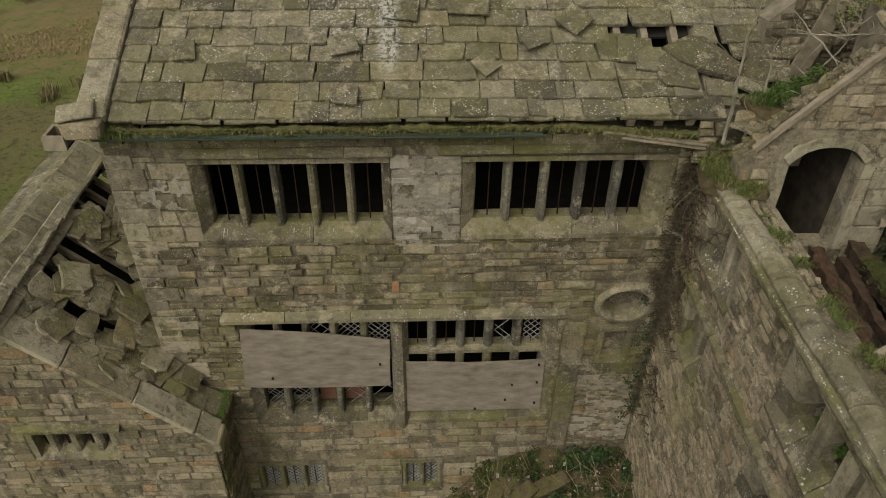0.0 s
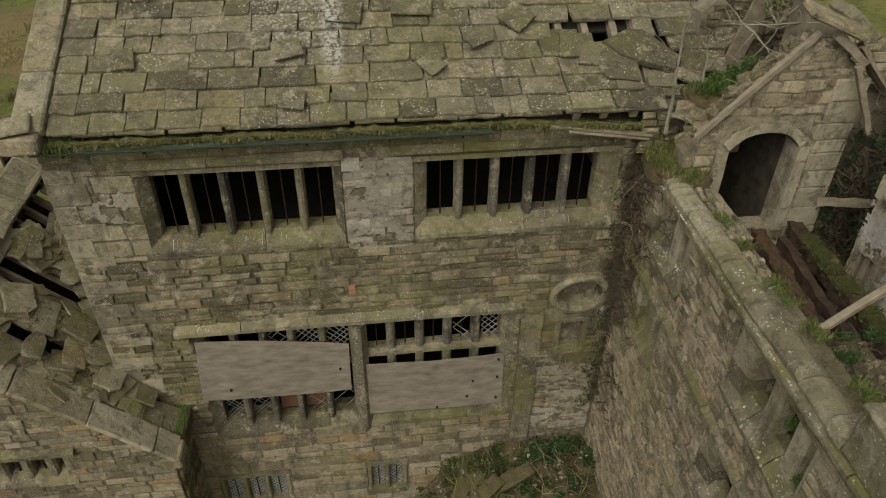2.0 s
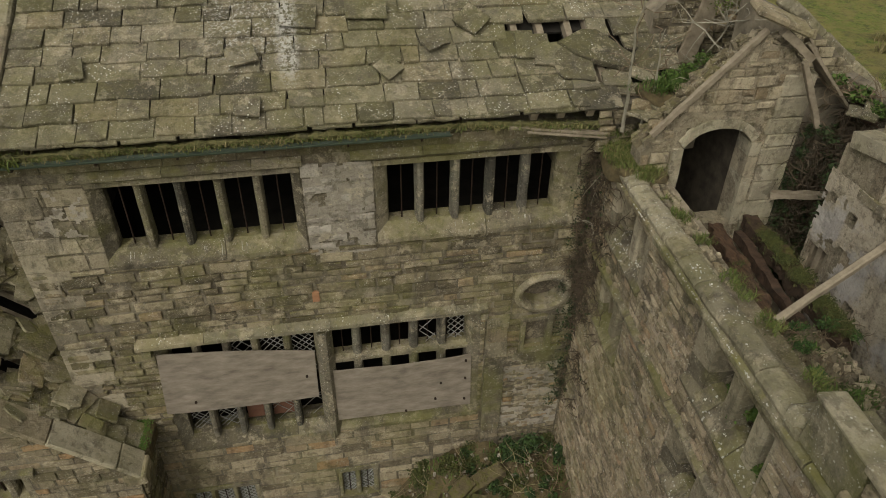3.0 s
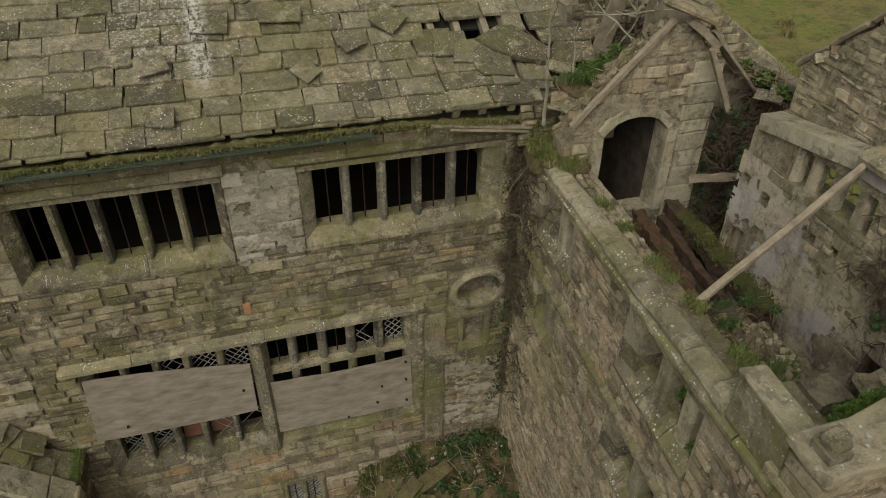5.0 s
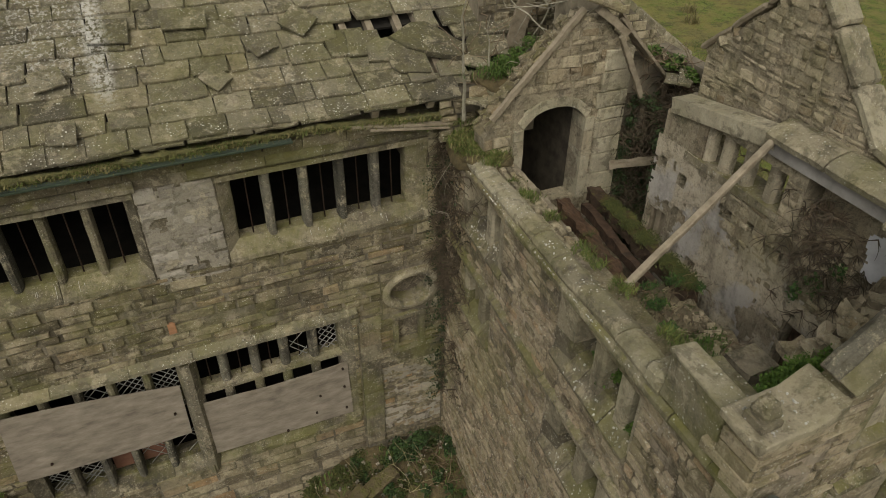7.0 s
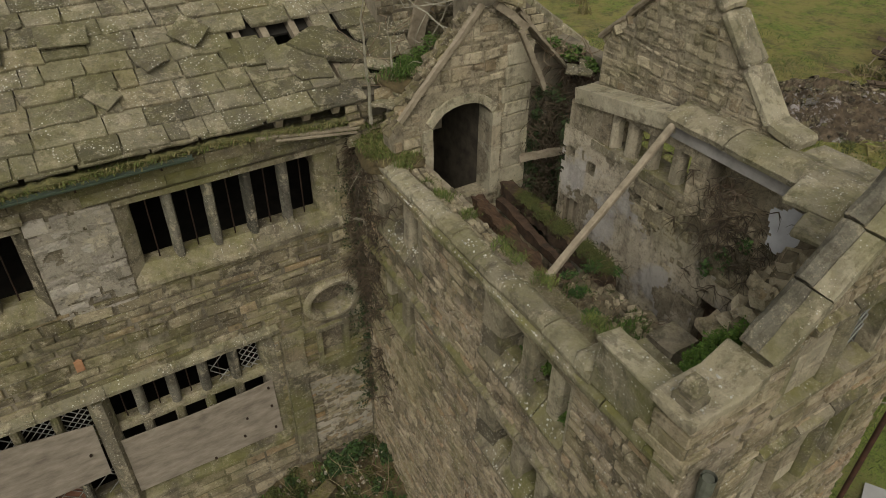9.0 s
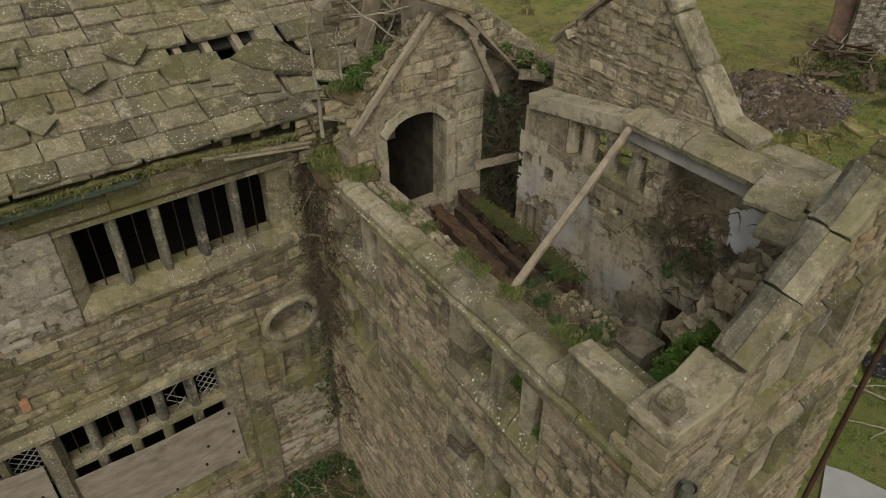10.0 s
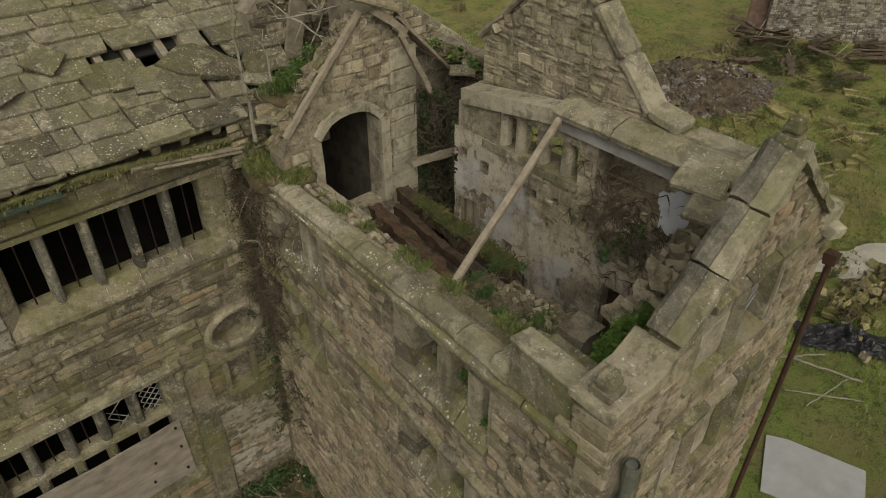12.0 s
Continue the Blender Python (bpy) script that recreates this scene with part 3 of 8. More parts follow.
def put_slate(parent, m, w, l, t, k=None, kinds=SLATES):
    ob = new("slate", kinds[SLATES_RNG.randrange(14) if k is None else k])
    ob.parent = parent
    ob.matrix_parent_inverse = parent.matrix_basis.inverted()
    ob.matrix_basis = m @ Matrix.Diagonal((w, l, t, 1))
    return ob


def verge_x(s):
    return -3.62 + 0.03 * s


def build_main_roof():
    roof = thing("roof", "weathered stone slate roof with lichen and slipped slates", "roof", kind="structure")
    # boarding under the slates, left open at the holes
    bm = bmesh.new()
    us, vs = [-3.9, *sorted({h[0] for h in HOLES} | {h[1] for h in HOLES}), 5.45], sorted({0.3, ROOF_LEN} | {h[2] for h in HOLES} | {h[3] for h in HOLES})
    for a, b in zip(us, us[1:]):
        for c, d in zip(vs, vs[1:]):
            mu, mv = (a + b) / 2, (c + d) / 2
            if any(h[0] < mu < h[1] and h[2] < mv < h[3] for h in HOLES):
                continue
            box_bm(bm, a, b, c, d, -0.2, -0.16, RM)
    # boarding coloured near-black: the shade under the slates is painted
    part("sarking", bm, SHADE_BLACK, roof)
    bm = bmesh.new()
    back = Matrix.Translation((0, EAVE_Y + 2 * ROOF_LEN * math.cos(PITCH), EAVE_Z)) @ Matrix.Rotation(math.pi, 4, "Z") @ Matrix.Rotation(PITCH, 4, "X")
    box_bm(bm, -5.2, 4.0, 0.0, ROOF_LEN, -0.09, 0.0, back)
    part("rear_slope", bm, SLATE, roof)
    rng = random.Random(4)
    s = 0.02
    for row, e in enumerate((0.3, 0.31, 0.34, 0.3, 0.31, 0.32, 0.3, 0.28, 0.28, 0.27, 0.27, 0.26, 0.26, 0.26)):
        x = verge_x(s) - rng.uniform(0.0, 0.2)
        right = (4.1, 4.28, 4.25, 5.84, 6.0, 6.03)[min(row, 5)] + rng.uniform(-0.05, 0.05)
        while x < right - 0.12:
            w = rng.choice((0.26, 0.4, 0.48, 0.56, 0.62, 0.7, 0.82)) * (1.0 - 0.012 * row) * rng.uniform(0.92, 1.08)
            a = max(x, verge_x(s))
            b = min(x + w, right) if right - x - w > 0.18 else right
            cx, l = (a + b) / 2, e * 1.72
            hole = any(a < h[1] - 0.04 and b > h[0] + 0.04 and s < h[3] - 0.06 and s + e > h[2] + 0.06 for h in HOLES)
            if not hole and b - a > 0.1:
                sag = 0.03 * noise.noise(Vector((cx * 0.6, s * 0.8, 0)))
                t = rng.uniform(0.036, 0.056)
                m = RM @ pose(cx, s + l / 2 + rng.uniform(-0.012, 0.012), -l * 0.055 + sag + rng.uniform(0, 0.01), -6.6 + rng.uniform(-0.8, 0.8), rng.uniform(-0.7, 0.7), rng.uniform(-0.9, 0.9))
                put_slate(roof, m, b - a - rng.uniform(0.002, 0.012), l, t)
            x = b
        s += e
    # under-eave course
    x = verge_x(0) + 0.3
    while x < 4.0:
        w = rng.uniform(0.5, 0.9)
        put_slate(roof, RM @ pose(x + w / 2, 0.23, -0.035, -6.0, 0, rng.uniform(-1, 1)), w - 0.02, 0.5, 0.035)
        x += w
    # slipped and broken slates lying on the others
    for x, y, w, l, rz, lift in ((-2.75, 1.13, 0.3, 0.34, 8, 0.09), (-0.55, 0.36, 0.34, 0.3, -6, 0.09), (1.35, 0.85, 0.3, 0.32, 38, 0.1), (2.65, 1.62, 0.42, 0.42, 46, 0.11), (1.15, 1.9, 0.6, 0.34, -4, 0.11), (2.05, 1.25, 0.32, 0.2, 25, 0.1), (0.2, 1.85, 0.5, 0.4, -7, 0.1), (-0.6, 1.2, 0.4, 0.3, 15, 0.1)):
        put_slate(roof, RM @ pose(x, y, lift, 3, 0, rz), w, l, 0.03)
    for x, y, w, l, rz, rx, lift in ((3.45, 1.12, 0.46, 0.42, -6, 3, 0.03), (3.72, 0.94, 0.5, 0.4, -10, 3, 0.05), (4.0, 0.74, 0.55, 0.5, -8, 4, 0.05), (4.6, 0.55, 0.42, 0.34, -5, 2, -0.04), (4.72, 0.35, 0.5, 0.2, -3, -3, -0.1), (5.1, 0.72, 0.34, 0.5, -14, 5, -0.02), (5.4, 0.78, 0.4, 0.36, -8, 3, -0.02), (5.05, 0.42, 0.62, 0.16, -32, 8, 0.03), (5.2, 0.3, 0.5, 0.12, -40, 8, 0.03), (4.52, 1.45, 0.3, 0.36, -3, -4, 0.0)):
        put_slate(roof, RM @ pose(x, y, lift, rx, 0, rz), w * 1.05, l * 1.05, 0.05, kinds=RAGGED_GREY)
    # a thick slab that slid over the hole
    outline = [(3.8, 1.1), (4.2, 1.3), (4.43, 1.28), (4.6, 1.1), (4.9, 0.78), (4.86, 0.63), (4.72, 0.57), (4.3, 0.72), (4.02, 0.86)]
    bm = bmesh.new()
    rings = [[bm.verts.new(RM @ Vector((4.35 + (x - 4.35) * k, 0.95 + (y - 0.95) * k, h + 0.05 * (y - 0.95)))) for x, y in outline] for k, h in ((0.97, 0.06), (1.0, 0.09), (0.985, 0.14), (0.95, 0.155))]
    for p, q in zip(rings, rings[1:]):
        for k in range(9):
            bm.faces.new((p[k], p[(k + 1) % 9], q[(k + 1) % 9], q[k]))
    bm.faces.new(rings[0][::-1])
    bm.faces.new(rings[-1])
    part("slid_slab", worn(bm, 2, 0.012, 3), SLATE, roof, "thick lichen-spotted slab slid over the hole")
    for x in (3.28, 3.67, 4.1, 4.42):
        bm = bmesh.new()
        box_bm(bm, x - 0.05, x + 0.05, 0.0, ROOF_LEN, -0.16, -0.03, RM)
        part("rafter", bm, TIMBER, roof)
    # verge coping
    for k in range(5):
        a, b = 0.05 + k * 0.95, 0.05 + k * 0.95 + 0.94
        bm = solid(-0.42, -0.01, a, b, -0.05, 0.12, 0.03, 0.012, k, 1)
        for v in bm.verts:
            v.co.x += verge_x(v.co.y)
        bmesh.ops.transform(bm, matrix=RM, verts=bm.verts)
        part("verge_coping", bm, COPING, roof)
    part("kneeler", solid(-4.18, -3.68, 8.12, 8.62, 9.12, 9.36, 0.03, 0.02, 3, 2), COPING, roof, "projecting kneeler stone")
    part("kneeler_cap", solid(-0.24, 0.24, -0.12, 0.2, -0.03, 0.04, 0.02, 0.02, 2, 2), COPING, roof, "loose pale cap stone", at=pose(-3.98, 8.28, 9.44, 14, -8, 12))
    for x0, x1, y0, y1 in ((-4.42, -4.14, 8.1, 8.15), (-4.42, -4.14, 8.42, 8.47), (-4.42, -4.37, 8.15, 8.42)):
        part("bracket_board", solid(x0, x1, y0, y1, 9.0, 9.2, 0.008, 0.008, x0), TIMBER, roof, "grey timber eaves box")
    # bottom of the eaves box, near-black in place of its shade
    part("bracket_base", solid(-4.36, -4.14, 8.15, 8.42, 9.0, 9.03, 0.0), SHADE_BLACK, roof)
    return roof


build_main_roof()

# ---- right wing ----
PW, QW = (4.47, 8.6), (4.02, 1.85)
WM, WLEN = wall_frame(PW, QW)
wu = lambda y: (8.6 - y) * WLEN / 6.75


def coping_z(u):
    """The top of the wing wall's coping, which rises gently towards the free corner."""
    return 8.58 + 0.045 * u


WO = [(3.72, 5.38, 7.5, 8.42), (0.75, 2.2, 7.45, 8.36), (0.9, 1.95, 5.85, 6.8), (3.72, 5.38, 5.9, 6.82)]
ww, _ = wall_core("wall_wing_west", WM, 0.0, WLEN, 0.0, 0.52, WO, [(0, coping_z(0) - 0.1), (WLEN - 0.75, coping_z(6) - 0.1), (WLEN - 0.74, 8.9), (WLEN, 8.9)], WING_MORTAR, "rubble stone side wall of the roofless wing")
masonry(ww, WM, 0.02, WLEN, 0.05, 8.64, WO, lambda u: coping_z(u) - 0.2, STONE_W, (0.055, 0.14), (0.13, 0.44), 0.03, 8, 300, (WLEN - 1.5, 8), gap=0.016, warp=0.07, wild=0.6)

SM, SLEN = wall_frame((4.0, 1.9), (7.45, 1.9))
SO = [(1.05, 2.54, 8.8, 9.66), (1.05, 2.78, 7.15, 8.2)]
STOP = [(0, 9.33), (0.67, 9.33), (0.68, 9.6), (1.9, 10.77), (3.1, 9.8), (SLEN, 9.5)]
ws, stop = wall_core("wall_wing_south", SM, 0.0, SLEN, 0.0, 0.24, SO, STOP, WING_MORTAR, "gable end wall of the roofless wing")
masonry(ws, SM, 0.0, SLEN, 0.05, 10.9, SO, lambda u: stop(u) - 0.03, STONE_W, (0.06, 0.18), (0.14, 0.52), 0.032, 9, 300, (1.5, 9.5), gap=0.016, warp=0.06, wild=0.5)

# the inner face looks to -x: frame with its own -y towards -x
XM = Matrix.Translation((6.75, 7.6, 0)) @ Matrix.Rotation(radians(-90), 4, "Z")
xu = lambda y: 7.6 - y
XO = [(xu(5.8), xu(4.5), 9.06, 9.55), (xu(4.25), xu(3.35), 9.2, 9.75), (xu(6.52), xu(6.15), 6.9, 8.0), (xu(3.9), xu(3.4), 5.6, 7.9)]
XO += [(xu(y) - 0.06, xu(y) + 0.06, z - 0.05, z + 0.06) for y, z in ((6.02, 8.66), (5.15, 8.64), (4.79, 8.68), (4.3, 8.6), (5.5, 7.6))]
we, _ = wall_core("wall_wing_east", XM, 0.0, 5.25, 0.0, 0.36, XO, [(0, 6.6), (1.02, 6.6), (1.04, 9.45), (1.3, 9.62), (1.31, 9.62), (2.6, 9.82), (5.25, 9.85)], MORTAR_IN, "half-plastered rubble inner wall of the wing")
masonry(we, XM, 0.0, 5.25, 0.05, 9.5, XO, lambda u: 9.5 if u > 1.04 else 6.6, STONE_IN, (0.05, 0.17), (0.09, 0.42), 0.03, 12, 300, (3.6, 8.8), gap=0.02, warp=0.12, wild=1.0, zone=lambda u, v: v > 7.9 + 0.35 * noise.noise(Vector((u * 1.3, v * 1.5, 4.0))) + (0.0 if u > 2.4 else 0.6 if u > 1.85 else 1.7))
# gable leaf over the outer face
GM = Matrix.Translation((7.05, 7.6, 0)) @ Matrix.Rotation(radians(-90), 4, "Z")
GTOP = [(xu(6.42), 10.18), (xu(6.3), 10.36), (xu(5.13), 11.45), (xu(3.95), 10.12), (xu(3.8), 10.0)]
wgl, gtop = wall_core("wall_cross_gable", GM, xu(6.42), xu(3.8), 9.58, 0.3, [], GTOP, MORTAR_IN, "rubble cross gable above the window lintel")
masonry(wgl, GM, xu(6.42), xu(3.85), 9.62, 11.4, [], gtop, STONE_IN, (0.05, 0.14), (0.09, 0.34), 0.022, 13, 200, (2.5, 10.3), gap=0.02, warp=0.1, wild=1.0)

# arched inner gable
AY = 7.55
AM = Matrix.Translation((0, AY, 0))
AO = (5.14, 6.14, 7.68, 9.28)
ATOP = [(4.55, 8.95), (5.0, 9.5), (5.85, 10.42), (6.35, 10.3), (6.78, 9.75)]
wa, atop = wall_core("wall_arch", AM, 4.55, 6.78, 0.0, 0.3, [AO], ATOP, MORTAR_IN, "inner gable wall with an arched doorway")
masonry(wa, AM, 4.55, 6.78, 7.0, 10.55, [(4.97, 6.22, 7.5, 9.34)], atop, STONE_IN, (0.08, 0.22), (0.12, 0.36), 0.034, 15, 200, (5.6, 9.5), gap=0.018, warp=0.06, wild=0.6)

cap_rubble(wa, AM, 5.7, 6.75, 0.05, 0.28, atop, STONE_IN, 36, 3, (0.08, 0.2))
cap_rubble(wgl, GM, xu(6.38), xu(5.3), 0.02, 0.28, gtop, STONE_IN, 40, 4, (0.1, 0.22))
cap_rubble(wa, AM, 4.58, 5.8, 0.05, 0.3, atop, STONE, 60, 6, (0.1, 0.24))
# quoins of the wing's free corner
qz, qk = 0.0, 0
qr = random.Random(2)
while qz < 8.9:
    qh = qr.uniform(0.2, 0.32)
    a, c = (0.55, 0.3) if qk % 2 else (0.3, 0.55)
    ob = part("quoin", solid(3.965, 3.965 + a, 1.855, 1.855 + c, qz, min(qz + qh, 8.94) - 0.01, 0.014, 0.01, qz, 1), STONE_W, ws)
    qz += qh
    qk += 1

# ---- left wing ----
LY = 7.52
LM = Matrix.Translation((0, LY, 0))
LTOP = [(-8.8, 3.8), (-5.95, 6.55), (-3.08, 3.75)]
LO = [(-6.1, -4.65, 3.45, 4.15)]
wl, ltop = wall_core("wall_left_wing", LM, -8.8, -3.1, 0.0, 0.5, LO, LTOP, POINTING, "gabled stone wall of the left wing")
masonry(wl, LM, -7.2, -3.1, 0.05, 6.8, LO, ltop, STONE_L, (0.1, 0.22), (0.2, 0.6), 0.02, 17, 250, (-4.5, 4.5), gap=0.012, wild=0.2)
RE, RL = wall_frame((-3.1, 7.56), (-3.1, 8.6))
wr, _ = wall_core("wall_left_return", RE, 0.0, RL, 0.0, 0.4, [], [(0, 3.75), (RL, 3.75)], MORTAR, "short mossy return wall of the left wing")
masonry(wr, RE, 0.0, RL, 0.05, 3.75, [], None, STONE, (0.13, 0.22), (0.2, 0.5), 0.045, 18, 60, (0.5, 3))


# ---- facade: windows ----
def mullion_profile(x, y, w=0.17, d=0.24):
    return [(x - w * 0.3, y - d / 2), (x, y - d * 0.56), (x + w * 0.3, y - d / 2), (x + w / 2, y - d * 0.2), (x + w / 2, y + d * 0.3), (x + w * 0.25, y + d / 2), (x - w * 0.25, y + d / 2), (x - w / 2, y + d * 0.3), (x - w / 2, y - d * 0.2)]


def round_bar(p, q, r, sides=6):
    """A thin bar from p to q."""
    bm = bmesh.new()
    p, q = Vector(p), Vector(q)
    m = Matrix.Translation(p) @ (q - p).to_track_quat("Z", "Y").to_matrix().to_4x4()
    n = (q - p).length
    a = [bm.verts.new(m @ Vector((r * math.cos(k * math.tau / sides), r * math.sin(k * math.tau / sides), 0))) for k in range(sides)]
    b = [bm.verts.new(m @ Vector((r * math.cos(k * math.tau / sides), r * math.sin(k * math.tau / sides), n))) for k in range(sides)]
    bm.faces.new(a[::-1])
    bm.faces.new(b)
    for k in range(sides):
        bm.faces.new((a[k], a[(k + 1) % sides], b[(k + 1) % sides], b[k]))
    return bm


def lattice(x0, x1, z0, z1, y, step=0.085, r=0.006, keep=1.0, seed=0):
    """Diagonal lead cames across a light, with some of them lost."""
    rng = random.Random(seed)
    bm = bmesh.new()
    w, h = x1 - x0, z1 - z0
    for sign in (1, -1):
        c = -h
        while c < w + h:
            pts = []
            lo, hi = max(0, c), min(w, c + h)
            if hi - lo > 0.03 and rng.random() < keep:
                a = (x0 + lo, z0 + (lo - c)) if sign > 0 else (x0 + lo, z1 - (lo - c))
                b = (x0 + hi, z0 + (hi - c)) if sign > 0 else (x0 + hi, z1 - (hi - c))
                d = Vector((a[1] - b[1], b[0] - a[0])).normalized() * r
                vs = [bm.verts.new((px, y + dy, pz)) for dy in (0, 0.012) for px, pz in ((a[0] - d.x, a[1] - d.y), (b[0] - d.x, b[1] - d.y), (b[0] + d.x, b[1] + d.y), (a[0] + d.x, a[1] + d.y))]
                for f in ((0, 1, 2, 3), (7, 6, 5, 4), (0, 4, 5, 1), (2, 6, 7, 3)):
                    bm.faces.new([vs[i] for i in f])
            c += step * 1.3
    return bm


def glass_material():
    m = Mat("old_glass", 0.12)
    m.bsdf.inputs["Transmission Weight"].default_value = 0.85
    m.bsdf.inputs["IOR"].default_value = 1.45
    m.colours(m.noise(5, 3), (0.3, (0.5, 0.52, 0.5)), (0.7, (0.7, 0.72, 0.7)))
    return m.done()


GLASS = glass_material()
LEAD = plain_material("lead_came", (0.17, 0.17, 0.16), (0.3, 0.3, 0.28), 10, 0.7, 0.1)


def five_light_window(name, glass, hole, label, seed):
    x0, x1, z0, z1 = glass
    a, b, c, d = hole
    win = thing(name, label, "window", kind="structure")
    part("lintel", worn(lengthwise([(FY - 0.03, z1), (FY - 0.03, d), (FY + 0.32, d), (FY + 0.32, z1), (FY + 0.1, z1)], a, b), 6, 0.008, seed), DRESSED, win)
    mid = (x0 + x1) / 2 + 0.2
    for p, q in ((a, mid), (mid + 0.008, b)):
        part("sill", worn(lengthwise([(FY - 0.07, c - 0.06), (FY - 0.07, c + 0.02), (FY + 0.1, z0), (FY + 0.34, z0), (FY + 0.34, c - 0.06)], p, q), 6, 0.008, seed + 1), DRESSED, win, "mossy sloping sill")
    part("jamb", worn(upright([(a, FY - 0.02), (x0 - 0.02, FY + 0.1), (x0, FY + 0.14), (x0, FY + 0.32), (a, FY + 0.32)], c, z1), 4, 0.008, seed), DRESSED, win)
    part("jamb", worn(upright([(b, FY - 0.02), (b, FY + 0.32), (x1, FY + 0.32), (x1, FY + 0.14), (x1 + 0.02, FY + 0.1)], c, z1), 4, 0.008, seed), DRESSED, win)
    step = (x1 - x0 + 0.135) / 5
    for k in range(1, 5):
        part("mullion", worn(upright(mullion_profile(x0 + k * step - 0.068, FY + 0.16, 0.135), z0 - 0.02, z1 + 0.01), 5, 0.009, seed + k), ROLL if (k + seed) % 3 == 0 or seed == 2 and k < 4 else DRESSED, win)
    for k in range(5):
        x = x0 + k * step + (step - 0.135) * 0.5
        part("stanchion", round_bar((x, FY + 0.18, z0), (x, FY + 0.18, z1), 0.011), IRON, win)
    return win


five_light_window("window_1", (-2.66, -0.13, 7.42, 8.5), W1, "five-light stone mullioned window without glass", 1)
five_light_window("window_2", (1.25, 3.82, 7.45, 8.5), W2, "five-light stone mullioned window without glass", 2)

# bird droppings down the sills
CHALK = plain_material("bird_droppings", (0.36, 0.35, 0.3), (0.52, 0.51, 0.46), 20)
rd = random.Random(9)
for wx0, wx1, zt, zb in ((-2.6, -0.2, 7.4, 7.22), (1.3, 3.8, 7.43, 7.24)):
    bm = bmesh.new()
    for k in range(5):
        x = rd.uniform(wx0, wx1)
        for _ in range(rd.randrange(1, 4)):
            xa = x + rd.gauss(0, 0.03)
            fa, fb = sorted((rd.uniform(0, 0.5), rd.uniform(0.3, 1.0)))
            w = rd.uniform(0.002, 0.006)
            pa, pb = [Vector((xa, FY + 0.1 - 0.17 * f - 0.006, zt - (zt - zb) * f + 0.008)) for f in (fa, fb)]
            vs4 = [bm.verts.new(pa + Vector((-w, 0, 0))), bm.verts.new(pa + Vector((w, 0, 0))), bm.verts.new(pb + Vector((w * 0.5, 0, 0))), bm.verts.new(pb + Vector((-w * 0.7, 0, 0)))]
            bm.faces.new(vs4)
    tagged(part("droppings", bm, CHALK), "white bird droppings on the window sill", "droppings", kind="stuff")
# string courses
for x0, x1, z in ((-3.0, 0.06, 8.66), (0.72, 4.2, 8.69)):
    x = x0
    while x < x1 - 0.1:
        n = min(0.95 + 0.3 * random.random(), x1 - x)
        ob = part("string_course", worn(lengthwise([(FY - 0.03, z - 0.08), (FY - 0.1, z - 0.03), (FY - 0.1, z + 0.03), (FY - 0.02, z + 0.09), (FY + 0.05, z + 0.09), (FY + 0.05, z - 0.08)], x, x + n - 0.008), 3, 0.006, x), DRESSED, facade)
        x += n
x = -3.93
while x < 4.6:
    n = 0.5 + 0.5 * random.random()
    part("eaves_stone", worn(solid(x, min(x + n, 4.6) - 0.012, FY - 0.05, FY + 0.2, 8.78, 8.94, 0.02), 2, 0.012, x), STONE, facade)
    x += n

# hall window
HALL = thing("window_3", "wide mullioned hall window, partly boarded up", "window", kind="structure")
hx = [-2.86]
while hx[-1] < 2.6:
    hx.append(min(hx[-1] + 0.85 + 0.25 * random.random(), 2.84))
for a, b in zip(hx, hx[1:]):
    part("hood_mould", worn(lengthwise([(FY, 5.5), (FY - 0.06, 5.5), (FY - 0.14, 5.56), (FY - 0.14, 5.63), (FY - 0.02, 5.72), (FY + 0.04, 5.72)], a, b - 0.008), 3, 0.006, a), COPING, HALL, "pale hood mould")
for x in (-2.72, 2.79):
    part("hood_stop", solid(x - 0.07, x + 0.07, FY - 0.12, FY, 5.38, 5.5, 0.02), DRESSED, HALL)
part("lintel", worn(solid(-2.62, 2.74, FY + 0.02, FY + 0.3, 5.44, 5.5, 0.01), 8, 0.005), DRESSED, HALL)
for s0, s1, pr in ((-2.66, -0.6, 0.03), (-0.59, 0.95, 0.04), (0.96, 2.1, 0.03), (2.11, 2.78, 0.03)):
    part("sill", worn(lengthwise([(FY - pr, 2.86), (FY - pr, 2.96), (FY + 0.12, 3.2), (FY + 0.32, 3.2), (FY + 0.32, 2.86)], s0, s1), 4, 0.008, s0), DRESSED, HALL, "stained stone sill")
part("jamb", worn(upright([(-2.66, FY - 0.02), (-2.45, FY + 0.1), (-2.45, FY + 0.3), (-2.66, FY + 0.3)], 2.95, 5.4), 6, 0.01), SOOTY, HALL, "dark sooty jamb")
part("jamb", worn(upright([(2.8, FY - 0.02), (2.8, FY + 0.3), (2.52, FY + 0.3), (2.52, FY + 0.08), (2.62, FY - 0.02)], 2.95, 5.5), 6, 0.01), SOOTY, HALL, "dark sooty jamb")
part("king_mullion", worn(upright([(-0.1, FY + 0.02), (0.0, FY - 0.13), (0.1, FY - 0.13), (0.2, FY + 0.02), (0.2, FY + 0.32), (-0.1, FY + 0.32)], 2.9, 5.5), 8, 0.01), SOOTY, HALL, "dark weathered king mullion")
part("corbel", worn(upright([(-0.02, FY - 0.06), (0.05, FY - 0.15), (0.12, FY - 0.06), (0.12, FY), (-0.02, FY)], 2.82, 3.05), 1, 0.008), DRESSED, HALL)
